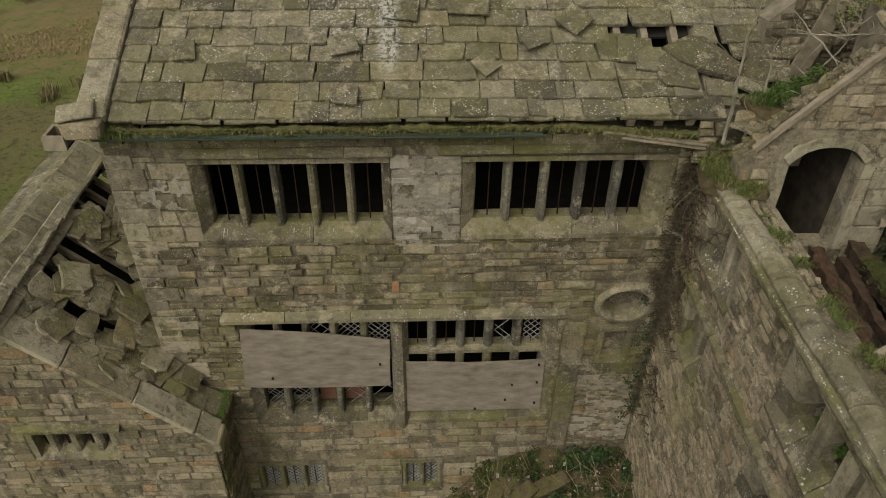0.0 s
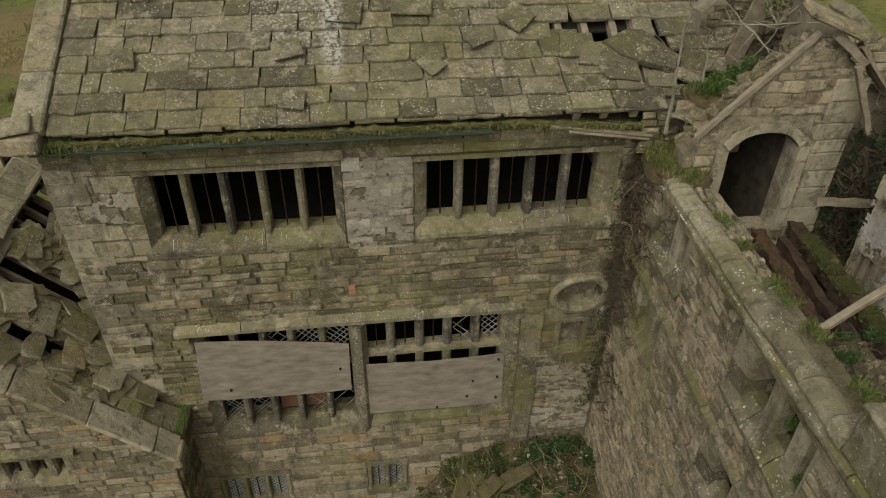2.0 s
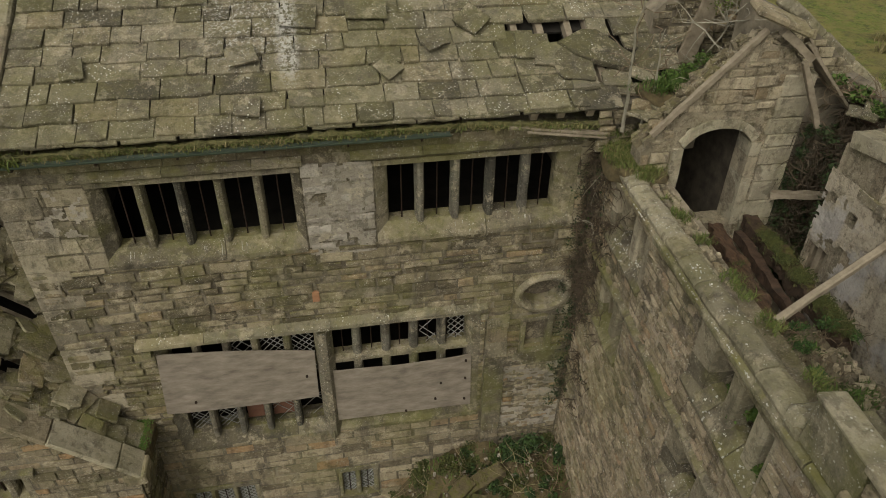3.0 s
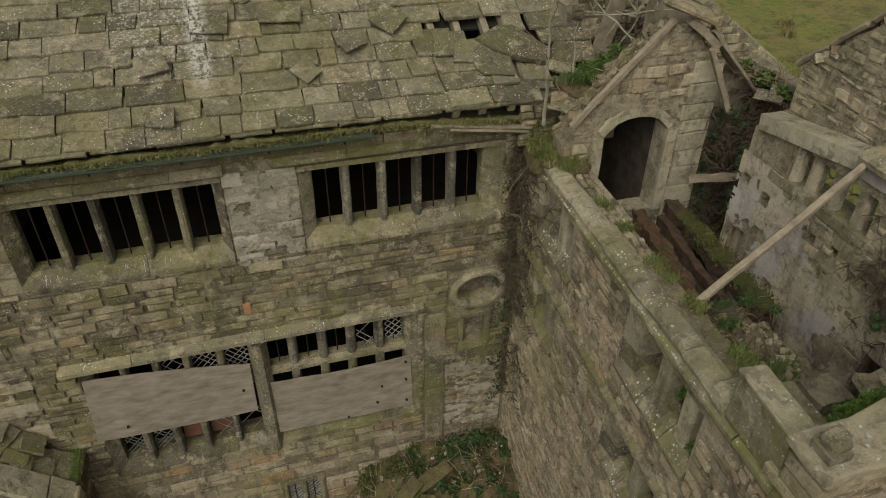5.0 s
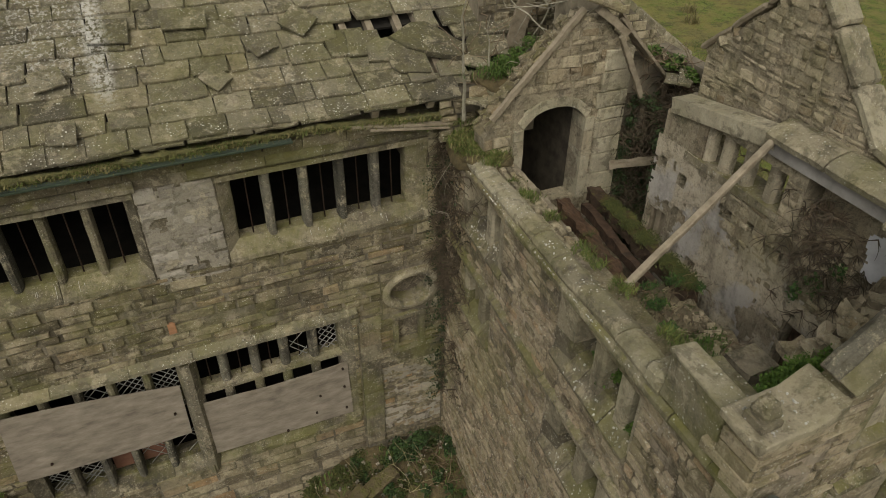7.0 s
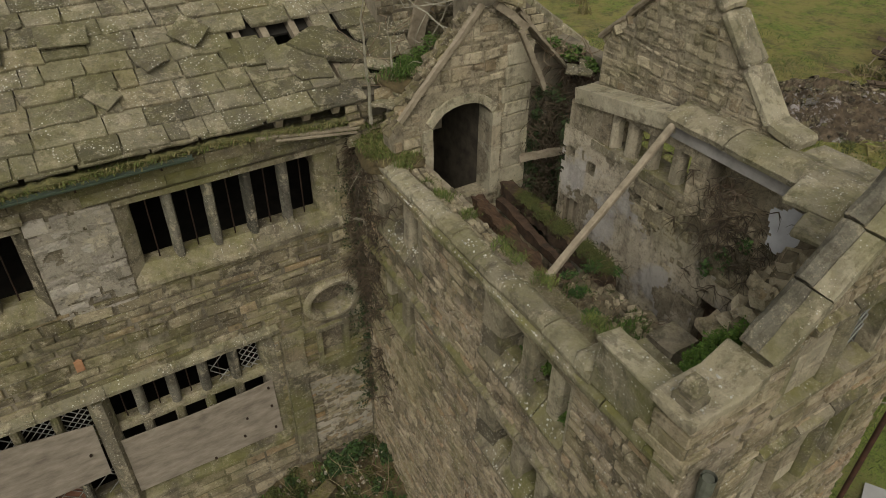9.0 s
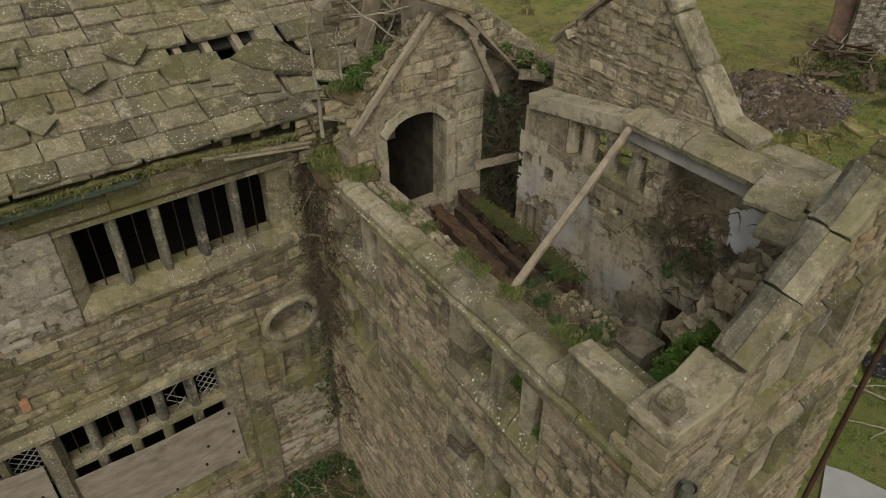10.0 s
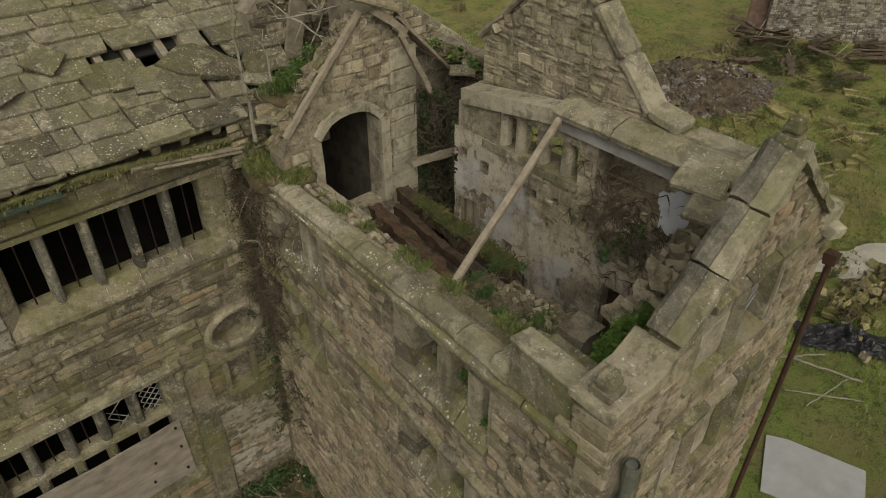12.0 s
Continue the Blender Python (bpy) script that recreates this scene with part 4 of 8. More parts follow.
part("transom", worn(lengthwise([(FY + 0.06, 4.6), (FY + 0.05, 4.68), (FY + 0.1, 4.77), (FY + 0.28, 4.77), (FY + 0.28, 4.64)], 0.2, 2.55), 8, 0.006), DRESSED, HALL)
part("transom", worn(lengthwise([(FY + 0.06, 4.5), (FY + 0.04, 4.6), (FY + 0.08, 4.7), (FY + 0.28, 4.7), (FY + 0.28, 4.5)], -2.45, -0.1), 8, 0.006), DRESSED, HALL)
for x in (0.605, 1.105, 1.59, 2.085):
    part("mullion", worn(upright(mullion_profile(x, FY + 0.14, 0.16, 0.2), 4.77, 5.45), 4, 0.008, x), ROLL, HALL)
    part("mullion", worn(upright(mullion_profile(x, FY + 0.14, 0.16, 0.18), 3.18, 4.65), 4, 0.008, x), DRESSED, HALL)
for x in (-2.02, -1.54, -1.07, -0.55):
    part("mullion", worn(upright(mullion_profile(x, FY + 0.12, 0.13, 0.22), 3.16, 4.52), 5, 0.008, x), ROLL, HALL)
    part("mullion", worn(upright(mullion_profile(x, FY + 0.14, 0.13, 0.2), 4.7, 5.45), 4, 0.008, x), DRESSED, HALL)
for k, (a, b, keep) in enumerate(((0.22, 0.5, 0.0), (0.71, 1.0, 0.0), (1.21, 1.49, 0.0), (1.70, 1.98, 0.4), (2.2, 2.5, 0.9))):
    if keep:
        part("leadwork", lattice(a, b, 4.78, 5.44, FY + 0.16, 0.1, 0.006, keep, k), LEAD, HALL, "broken lead lattice")
    part("stanchion", round_bar(((a + b) / 2, FY + 0.17, 4.77), ((a + b) / 2, FY + 0.17, 5.44), 0.01), IRON, HALL)
for k, (a, b, keep) in enumerate(((-1.46, -1.14, 0.6), (-1.0, -0.62, 0.9), (-0.48, -0.12, 0.9))):
    part("leadwork", lattice(a, b, 4.72, 5.44, FY + 0.16, 0.09, 0.006, keep, k + 9), LEAD, HALL, "lead lattice")
for k, (a, b, keep) in enumerate(((-2.42, -2.1, 0.5), (-1.95, -1.6, 0.5), (-1.0, -0.62, 0.35), (-0.48, -0.12, 0.4))):
    part("leadwork", lattice(a, b, 3.2, 3.75, FY + 0.22, 0.07, 0.004, keep, k + 30), LEAD, HALL, "fallen lead lattice")
REDBOARD = plain_material("dull_red_board", (0.10, 0.045, 0.03), (0.15, 0.075, 0.05), 6)
for a, b in ((-1.46, -1.14), (-1.0, -0.62)):
    part("inner_board", solid(a, b, FY + 0.24, FY + 0.26, 3.3, 4.4, 0.0), REDBOARD, HALL, "dull red board behind the lights")


def plywood(name, corners, label, bow, bolts):
    """A warped sheet nailed over a window: corners (x, z) from top left, clockwise."""
    bm = bmesh.new()
    n = 14
    rows = []
    tl, tr, br, bl = [Vector((x, 0, z)) for x, z in corners]
    for j in range(7):
        g = j / 6
        row = []
        for i in range(n + 1):
            f = i / n
            p = tl.lerp(tr, f).lerp(bl.lerp(br, f), g)
            p.z += bow * (math.sin(math.pi * f) * (1 - g) - 0.3 * math.sin(math.pi * f) * g)
            p.y = -0.05 - 0.05 * math.sin(math.pi * f) * (1 - g) + 0.012 * noise.noise(p * 2)
            row.append(p)
        rows.append(row)
    front = [[bm.verts.new(p) for p in r] for r in rows]
    rear = [[bm.verts.new(p + Vector((0, 0.018, 0))) for p in r] for r in rows]
    for j in range(6):
        for i in range(n):
            bm.faces.new((front[j][i], front[j + 1][i], front[j + 1][i + 1], front[j][i + 1]))
            bm.faces.new((rear[j][i], rear[j][i + 1], rear[j + 1][i + 1], rear[j + 1][i]))
    for i in range(n):
        bm.faces.new((front[0][i], front[0][i + 1], rear[0][i + 1], rear[0][i]))
        bm.faces.new((front[6][i + 1], front[6][i], rear[6][i], rear[6][i + 1]))
    for j in range(6):
        bm.faces.new((front[j + 1][0], front[j][0], rear[j][0], rear[j + 1][0]))
        bm.faces.new((front[j][n], front[j + 1][n], rear[j + 1][n], rear[j][n]))
    board = thing(name, label, "board", at=Matrix.Translation((0, FY, 0)))
    part("sheet", bm, BOARD, board)
    for x, z in bolts:
        part("bolt", placed(round_bar((0, 0, 0), (0, -0.03, 0), 0.022, 8), Matrix.Translation((x, -0.06, z))), IRON, board)
    return board


plywood("window_board", [(-2.6, 5.36), (-0.12, 5.05), (-0.14, 3.93), (-2.72, 3.97)], "grey weathered plywood sheet bowed over the window", 0.1, [(-2.2, 4.2), (-0.3, 4.5)])
plywood("window_board", [(0.12, 4.53), (2.6, 4.52), (2.62, 3.2), (0.14, 3.24)], "flat grey plywood sheet bolted over the window", 0.0, [(1.6, 4.42), (2.5, 4.4), (2.5, 3.95), (2.05, 3.9), (1.4, 3.27), (2.5, 3.4), (1.95, 3.5)])

# small windows near the ground


def low_window(name, hole, n, label, seed):
    a, b, c, d = hole
    win = thing(name, label, "window", kind="structure")
    part("lintel", solid(a, b, FY - 0.03, FY + 0.25, d - 0.1, d, 0.015, 0.006), DRESSED, win)
    part("sill", solid(a, b, FY - 0.05, FY + 0.25, c, c + 0.12, 0.015, 0.006), DRESSED, win)
    t = 0.1
    step = (b - a - t) / n
    for k in range(n + 1):
        x = a + t / 2 + k * step
        part("mullion" if 0 < k < n else "jamb", worn(upright(mullion_profile(x, FY + 0.1, t * 1.15, 0.2), c + 0.1, d - 0.08), 3, 0.006, k), DRESSED, win)
        if k < n:
            p, q = x + 0.05, x + step - 0.05
            pane = part("pane", solid(p, q, FY + 0.13, FY + 0.136, c + 0.12, d - 0.1, 0.0), GLASS, win, "dirty leaded glass")
            pane.visible_shadow = False
            part("leadwork", lattice(p, q, c + 0.12, d - 0.1, FY + 0.11, 0.075, 0.006, 0.9, seed + k), LEAD, pane)
            part("stanchion", round_bar(((p + q) / 2, FY + 0.1, c + 0.12), ((p + q) / 2, FY + 0.1, d - 0.1), 0.01), IRON, win)


low_window("window_4", LOW3, 3, "three-light leaded window with broken panes", 40)
low_window("window_5", LOW2, 2, "two-light leaded window with a broken pane", 50)

PANEL = stone_material("worn_brown_panel", (0.12, 0.1, 0.078), (0.14, 0.118, 0.09), (0.16, 0.135, 0.105), moss=0.1, lichen=0.1, soot=0.4)
# oval stone, niche and door surround
oval = thing("oval_panel", "oval carved stone frame around a recessed panel", "carving", at=Matrix.Translation((3.83, FY, 5.78)))
bm = bmesh.new()
N = 40
rings = [(0.50, 0.40, 0.0), (0.53, 0.42, -0.06), (0.47, 0.36, -0.1), (0.42, 0.31, -0.1), (0.38, 0.27, -0.05), (0.375, 0.265, 0.3)]
loops = [[bm.verts.new((rx * math.cos(k * math.tau / N), y + 0.004 * noise.noise(Vector((k * 0.7, rx * 9, 0))), rz * math.sin(k * math.tau / N))) for k in range(N)] for rx, rz, y in rings]
for p, q in zip(loops, loops[1:]):
    for k in range(N):
        bm.faces.new((p[k], p[(k + 1) % N], q[(k + 1) % N], q[k]))
part("ring", bm, DRESSED, oval, smooth=False)
bm = bmesh.new()
bm.faces.new([bm.verts.new((0.38 * math.cos(k * math.tau / N), 0.25, 0.27 * math.sin(k * math.tau / N))) for k in range(N)][::-1])
part("panel", bm, PANEL, oval, "worn brown stone panel")
for x0, x1, z0, z1 in ((-0.53, 0.53, 0.30, 0.42), (-0.53, 0.53, -0.42, -0.30), (-0.53, -0.36, -0.3, 0.3), (0.36, 0.53, -0.3, 0.3)):
    part("surround", solid(x0, x1 - 0.006, -0.035, 0.02, z0, z1 - 0.006, 0.01, 0.006), STONE, oval)

niche = thing("niche", "shallow square niche framed in stone", "niche", kind="structure")
part("niche_back", solid(3.54, 4.0, FY + 0.12, FY + 0.2, 4.54, 5.2, 0.0), PANEL, niche)
for x0, x1, z0, z1 in ((3.47, 3.56, 4.5, 5.26), (3.96, 4.06, 4.5, 5.26), (3.56, 3.96, 5.17, 5.26), (3.44, 4.4, 4.4, 4.5)):
    part("niche_frame", solid(x0, x1, FY - 0.07, FY + 0.02, z0, z1, 0.01, 0.005), DRESSED, niche)
z = 0.0
surround = thing("door_surround", "dressed stone jamb beside a walled-up doorway", "door surround", kind="structure")
while z < 5.25:
    h = 0.3 + 0.25 * random.random()
    part("jamb_stone", solid(2.86, 3.2 + 0.05 * random.random(), FY - 0.07, FY + 0.05, z, min(z + h, 5.35) - 0.008, 0.012, 0.006, z), DRESSED, surround)
    z += h
part("door_lintel", solid(3.2, 4.42, FY - 0.06, FY + 0.05, 4.1, 4.38, 0.02, 0.01), DRESSED, surround)

# ---- gutter ----
gutter = thing("gutter", "old green half-round gutter full of moss", "gutter")
for a, b in ((-3.85, -1.9), (-1.89, 0.1), (0.11, 2.1)):
    bm = bmesh.new()
    prof = [(0.055 * math.cos(math.pi + k * math.pi / 8), 0.055 * math.sin(math.pi + k * math.pi / 8)) for k in range(9)]
    prof += [(x * 0.88, z * 0.88) for x, z in prof[::-1]]
    part("length", placed(lengthwise([(FY - 0.3 + y, 9.08 + z) for y, z in prof], a, b), Matrix.Identity(4)), GUTTER, gutter)
for x in (-3.5, -2.5, -1.5, -0.4, 0.7, 1.7):
    part("bracket", solid(x - 0.012, x + 0.012, FY - 0.3, FY - 0.02, 8.98, 9.02, 0.0), IRON, gutter)
plank = thing("fallen_plank", "split grey plank lying along the eaves", "plank")
part("board", placed(solid(-0.75, 0.75, -0.04, 0.04, -0.02, 0.02, 0.006, 0.012, 2, 2), pose(3.65, 8.28, 9.0, 0, 8, -1)), TIMBER, plank)
part("splinter", placed(solid(-0.6, 0.6, -0.02, 0.02, -0.015, 0.015, 0.004, 0.012, 5, 2), pose(3.75, 8.22, 8.95, 0, 9, 1)), TIMBER, plank)


# ---- plants ----
def blades(name, spots, height, mat, label, lean=0.5, width=0.012, per=1, seed=0, category="grass"):
    rng = random.Random(seed)
    verts, faces = [], []
    for x, y, z in spots:
        for _ in range(per):
            h = height * rng.uniform(0.4, 1.25)
            a = rng.uniform(0, math.tau)
            d = Vector((math.cos(a), math.sin(a), 0))
            side = Vector((-d.y, d.x, 0)) * width * rng.uniform(0.6, 1.3)
            p = Vector((x + rng.gauss(0, 0.03), y + rng.gauss(0, 0.03), z))
            q = p + d * h * lean * 0.35 + Vector((0, 0, h * 0.6))
            r = p + d * h * lean * rng.uniform(0.6, 1.4) + Vector((0, 0, h * rng.uniform(0.7, 1.0)))
            k = len(verts)
            verts += [(p - side)[:], (p + side)[:], (q + side * 0.8)[:], (q - side * 0.8)[:], r[:]]
            faces += [(k, k + 1, k + 2, k + 3), (k + 3, k + 2, k + 4)]
    me = bpy.data.meshes.new(name)
    me.from_pydata(verts, [], faces)
    me.materials.append(mat)
    return tagged(new(name, me), label, category, kind="stuff")


def leaf_mass(verts, faces, rng, centre, radii, count, size, shell=0.5):
    for _ in range(count):
        d = Vector((rng.gauss(0, 1), rng.gauss(0, 1), rng.gauss(0, 1))).normalized()
        f = (shell + (1 - shell) * rng.random()) * (0.75 + 0.5 * noise.noise(d * 2.1 + Vector(centre)))
        p = Vector(centre) + Vector((d.x * radii[0], d.y * radii[1], d.z * radii[2])) * f
        s = size * rng.uniform(0.5, 1.3)
        t = Matrix.Translation(p) @ Euler((rng.uniform(-0.9, 0.9), rng.uniform(-0.9, 0.9), rng.uniform(0, 6.28))).to_matrix().to_4x4()
        k = len(verts)
        verts += [(t @ Vector(q))[:] for q in ((-s * 0.5, 0, 0), (0, -s * 0.42, -s * 0.06), (s * 0.6, 0, 0.0), (0, s * 0.42, -s * 0.06))]
        faces += [(k, k + 1, k + 2), (k, k + 2, k + 3)]


def foliage(name, lumps, mat, label, size=0.06, density=900, seed=0, kind="", category="plant"):
    rng = random.Random(seed)
    verts, faces = [], []
    for centre, radii in lumps:
        leaf_mass(verts, faces, rng, centre, radii, int(density * radii[0] * max(radii[1], radii[2]) * 4), size)
    me = bpy.data.meshes.new(name)
    me.from_pydata(verts, [], faces)
    me.materials.append(mat)
    ob = new(name, me)
    return tagged(ob, label, category, kind=kind)


def twigs(name, starts, mat, label, length=0.5, count=4, r=0.008, seed=0, category="twigs", kind="stuff", droop=0.0):
    rng = random.Random(seed)
    bm = bmesh.new()
    for s in starts:
        for _ in range(count):
            p = Vector(s)
            d = Vector((rng.gauss(0, 1), rng.gauss(0, 1), rng.gauss(0.4 - droop, 0.7))).normalized()
            n = 4
            last = None
            for k in range(n + 1):
                rr = r * (1 - 0.75 * k / n)
                ring = [bm.verts.new(p + Vector((rr * math.cos(a), rr * math.sin(a), rr * math.sin(a + 1)))) for a in (0, 2.1, 4.2)]
                if last:
                    for i in range(3):
                        bm.faces.new((last[i], last[(i + 1) % 3], ring[(i + 1) % 3], ring[i]))
                last = ring
                d = (d + Vector((rng.gauss(0, 0.35), rng.gauss(0, 0.35), rng.gauss(-droop * 0.3, 0.3)))).normalized()
                p = p + d * length / n
    return tagged(part(name, bm, mat), label, category, kind=kind)


def lump(name, c, r, mat, label, seed):
    bm = bmesh.new()
    bmesh.ops.create_icosphere(bm, subdivisions=3, radius=1.0)
    for v in bm.verts:
        v.co = Vector(c) + Vector((v.co.x * r[0], v.co.y * r[1], v.co.z * r[2])) * (1 + 0.35 * noise.noise(v.co * 1.8 + Vector((seed, 0, 0))))
    return tagged(part(name, bm, mat, smooth=True), label, "bank", kind="structure")


def mossy(name, base, dark):
    m = Mat(name, 0.95)
    n = m.noise(9, 8, 0.7)
    m.colours(n, (0.3, dark), (0.7, base))
    m.over((0.085, 0.085, 0.022), m.mul(m.ramp(m.up(), 0.3, 0.9), m.ramp(m.noise(7.0, 8, 0.75, offset=2), 0.46, 0.58)), 0.8)
    m.bump(n, 1.0, 0.04)
    return m.done()


rg = random.Random(21)
FRESH = leaf_material("young_leaf", (0.035, 0.068, 0.014), (0.055, 0.098, 0.018), (0.09, 0.135, 0.03))
MOSS = plain_material("moss_cushion", (0.05, 0.055, 0.02), (0.15, 0.135, 0.055), 22, relief=1.0, dist=0.04, dirt=0.6)
bm = bmesh.new()
last = None
for i in range(280):
    x = -3.95 + 8.2 * i / 279
    r = max(0.004, 0.03 + 0.055 * noise.noise(Vector((x * 1.3, 0, 0))) + 0.04 * noise.noise(Vector((x * 7, 0, 0))))
    zc = 9.17 - (0.14 * max(0, x - 2.4) / 1.8)
    ring = [bm.verts.new((x, FY - 0.27 + 1.1 * r * math.cos(a * math.tau / 9) + 0.02 * noise.noise(Vector((x * 9, a, 0))), zc + r * math.sin(a * math.tau / 9) + 0.02 * noise.noise(Vector((x * 9, a, 5))))) for a in range(9)]
    if last:
        for a in range(9):
            bm.faces.new((last[a], last[(a + 1) % 9], ring[(a + 1) % 9], ring[a]))
    last = ring
tagged(part("moss_strip", bm, MOSS), "thick moss filling the gutter along the eaves", "moss", kind="stuff")
spots = []
for _ in range(5200):
    x = rg.uniform(-3.95, 4.2)
    if noise.noise(Vector((x * 1.3, 2, 0))) + 0.25 < rg.uniform(-0.45, 0.5):
        continue
    spots.append((x, FY - 0.28 + rg.gauss(0, 0.045), 9.12 - 0.13 * max(0, x - 2.4) / 1.8 + rg.uniform(-0.02, 0.04)))
blades("gutter_grass", spots[::2], 0.05, STRAW, "pale moss and grass growing along the gutter", 1.2, 0.006, 2, 1)
blades("gutter_moss", spots[1::2], 0.045, GRASS, "green moss growing along the gutter", 1.2, 0.006, 2, 2)
spots = [(-3.75 + rg.gauss(0, 0.16), 8.33 + rg.gauss(0, 0.06), 9.1) for _ in range(160)]
blades("eaves_grass", spots, 0.13, GRASS, "tuft of grass at the roof corner", 0.8, 0.01, 3, 3)
# ---- rubble and growth in the corner of the court ----
bm = bmesh.new()
GX, GY = 26, 22
pts = {}
for j in range(GY + 1):
    for i in range(GX + 1):
        x, y = 0.6 + 3.85 * i / GX, 5.2 + 3.45 * j / GY
        f = max(0.0, min(1.0, (x - 0.55 + 0.7 * noise.noise(Vector((x * 0.8, y * 0.9, 6)))) / 1.8)) * max(0.0, min(1.0, (y - 5.2) / 2.2))
        z = 1.85 * f ** 0.8 + 0.3 * noise.noise(Vector((x * 1.7, y * 1.7, 0))) * f
        pts[i, j] = bm.verts.new((x, y, max(0.0, z)))
for j in range(GY):
    for i in range(GX):
        bm.faces.new((pts[i, j], pts[i + 1, j], pts[i + 1, j + 1], pts[i, j + 1]))
SOIL = plain_material("earth_and_leaf_litter", (0.045, 0.036, 0.02), (0.13, 0.1, 0.05), 9, relief=1.0, dist=0.05)
tagged(part("rubble_mound", bm, SOIL, smooth=True), "overgrown earth and rubble mound in the corner", "mound", kind="structure")


def mound_z(x, y):
    f = max(0.0, min(1.0, (x - 0.55 + 0.7 * noise.noise(Vector((x * 0.8, y * 0.9, 6)))) / 1.8)) * max(0.0, min(1.0, (y - 5.2) / 2.2))
    return max(0.0, 1.85 * f ** 0.8 + 0.3 * noise.noise(Vector((x * 1.7, y * 1.7, 0))) * f)


lumps, low, tw = [], [], []
for _ in range(380):
    x, y = rg.uniform(0.7, 4.35), rg.uniform(5.3, 8.55)
    r = rg.uniform(0.08, 0.2)
    (lumps if x > 2.7 + rg.gauss(0, 0.3) and rg.random() < 0.6 else low).append(((x, y, mound_z(x, y) + r * 0.35), (r, r, r * 0.7)))
for _ in range(60):
    x, y = rg.uniform(0.8, 4.3), rg.uniform(5.4, 8.4)
    tw.append((x, y, mound_z(x, y) + 0.03))
OLIVE = leaf_material("olive_weed", (0.03, 0.039, 0.011), (0.05, 0.06, 0.016), (0.085, 0.085, 0.025))
DARKLEAF = leaf_material("bramble_leaf", (0.014, 0.028, 0.009), (0.026, 0.05, 0.014), (0.045, 0.08, 0.02))
foliage("bramble", lumps, DARKLEAF, "dark green bramble covering the rubble", 0.07, 1000, 3, "stuff")
foliage("weed_patch", low, OLIVE, "yellow-green weeds and moss on the rubble", 0.045, 1100, 4, "stuff")
twigs("bramble_stems", tw, TWIG, "brown dead bramble stems", 0.7, 6, 0.007, 5)
twigs("straw_stems", [(x - 0.3, y, z + 0.05) for x, y, z in tw[::2]], STALK, "pale straw-coloured stalks sprawling over the rubble", 0.8, 4, 0.0035, 15, droop=0.3)
for k, (x, y, rz, l) in enumerate(((1.75, 7.75, 60, 0.6), (2.3, 7.6, 35, 0.5), (2.75, 7.75, 20, 0.9), (2.5, 7.1, 75, 0.7), (3.3, 7.2, 60, 0.5))):
    fb = thing("fallen_block", "mossy fallen timber block on the rubble mound", "timber block", "fallen blocks", at=pose(x, y, mound_z(x, y) + 0.12, 8, -10, rz))
    part("block", worn(solid(-l / 2, l / 2, -0.14, 0.14, -0.12, 0.12, 0.03), 3, 0.03, k), mossy("mossy_block", (0.13, 0.11, 0.06), (0.06, 0.045, 0.028)), fb)
foliage("fern", [((3.75, 8.2, 2.2), (0.35, 0.25, 0.28)), ((3.4, 8.35, 2.05), (0.25, 0.2, 0.22))], DARKLEAF, "dark green fern at the foot of the wall", 0.07, 900, 6, "stuff")
blades("court_grass", [(x, y, mound_z(x, y)) for x, y in [(rg.uniform(0.7, 4.3), rg.uniform(5.3, 8.5)) for _ in range(800)]], 0.14, SHRUB, "long grass on the rubble mound", 0.8, 0.008, 2, 7)

# ---- right wing: coping, windows, gable ----
coping_w = thing("wall_coping", "lichen-spotted stone coping along the wing wall", "coping", kind="structure")
u = 0.2
k = 0
cr = random.Random(6)
while u < wu(3.05):
    n = min(cr.uniform(0.36, 0.74), wu(3.0) - u)
    tilt = cr.gauss(0, 1.1)
    prof = [(-0.035, -0.13), (-0.05, -0.06), (-0.02, -0.012), (0.06, 0.012), (0.17, 0.018), (0.235, -0.01), (0.25, -0.13)]
    part("coping_stone", placed(worn(lengthwise(prof, 0, n - cr.uniform(0.008, 0.022)), 4, 0.013, k * 1.7), WM @ Matrix.Translation((u, cr.gauss(0, 0.008), coping_z(u) + cr.gauss(0, 0.01))) @ pose(0, 0, 0, tilt, -2.58 + cr.gauss(0, 0.7), cr.gauss(0, 0.9))), COPING, coping_w)
    u += n
    k += 1
# projecting band under the coping
u = 0.05
while u < WLEN - 0.06:
    n = min(cr.uniform(0.45, 0.95), WLEN - 0.05 - u)
    prof = [(0.03, -0.3), (-0.035, -0.27), (-0.075, -0.2), (-0.075, -0.15), (-0.03, -0.115), (0.05, -0.11)]
    part("band_stone", placed(worn(lengthwise(prof, 0, n - cr.uniform(0.006, 0.02)), 4, 0.012, u), WM @ Matrix.Translation((u, cr.gauss(0, 0.006), coping_z(u))) @ pose(0, 0, 0, 0, -2.58, 0)), BAND, coping_w)
    u += n
masonry(ww, WM @ Matrix.Translation((0, 0.25, 8.6)) @ Matrix.Rotation(radians(-90), 4, "X"), 0.9, WLEN - 0.9, 0.0, 0.26, [], None, STONE_IN, (0.09, 0.13), (0.12, 0.3), 0.05, 31, 60, (4, 0), wild=1.0)
u = wu(8.4)
while u < wu(3.1):
    n = cr.uniform(0.6, 1.1)
    part("string_stone", placed(worn(lengthwise([(0.02, 6.86), (-0.09, 6.9), (-0.09, 6.96), (0.02, 7.04)], u, min(u + n, wu(3.1)) - 0.012), 3, 0.01, u), WM), DRESSED, coping_w)
    u += n


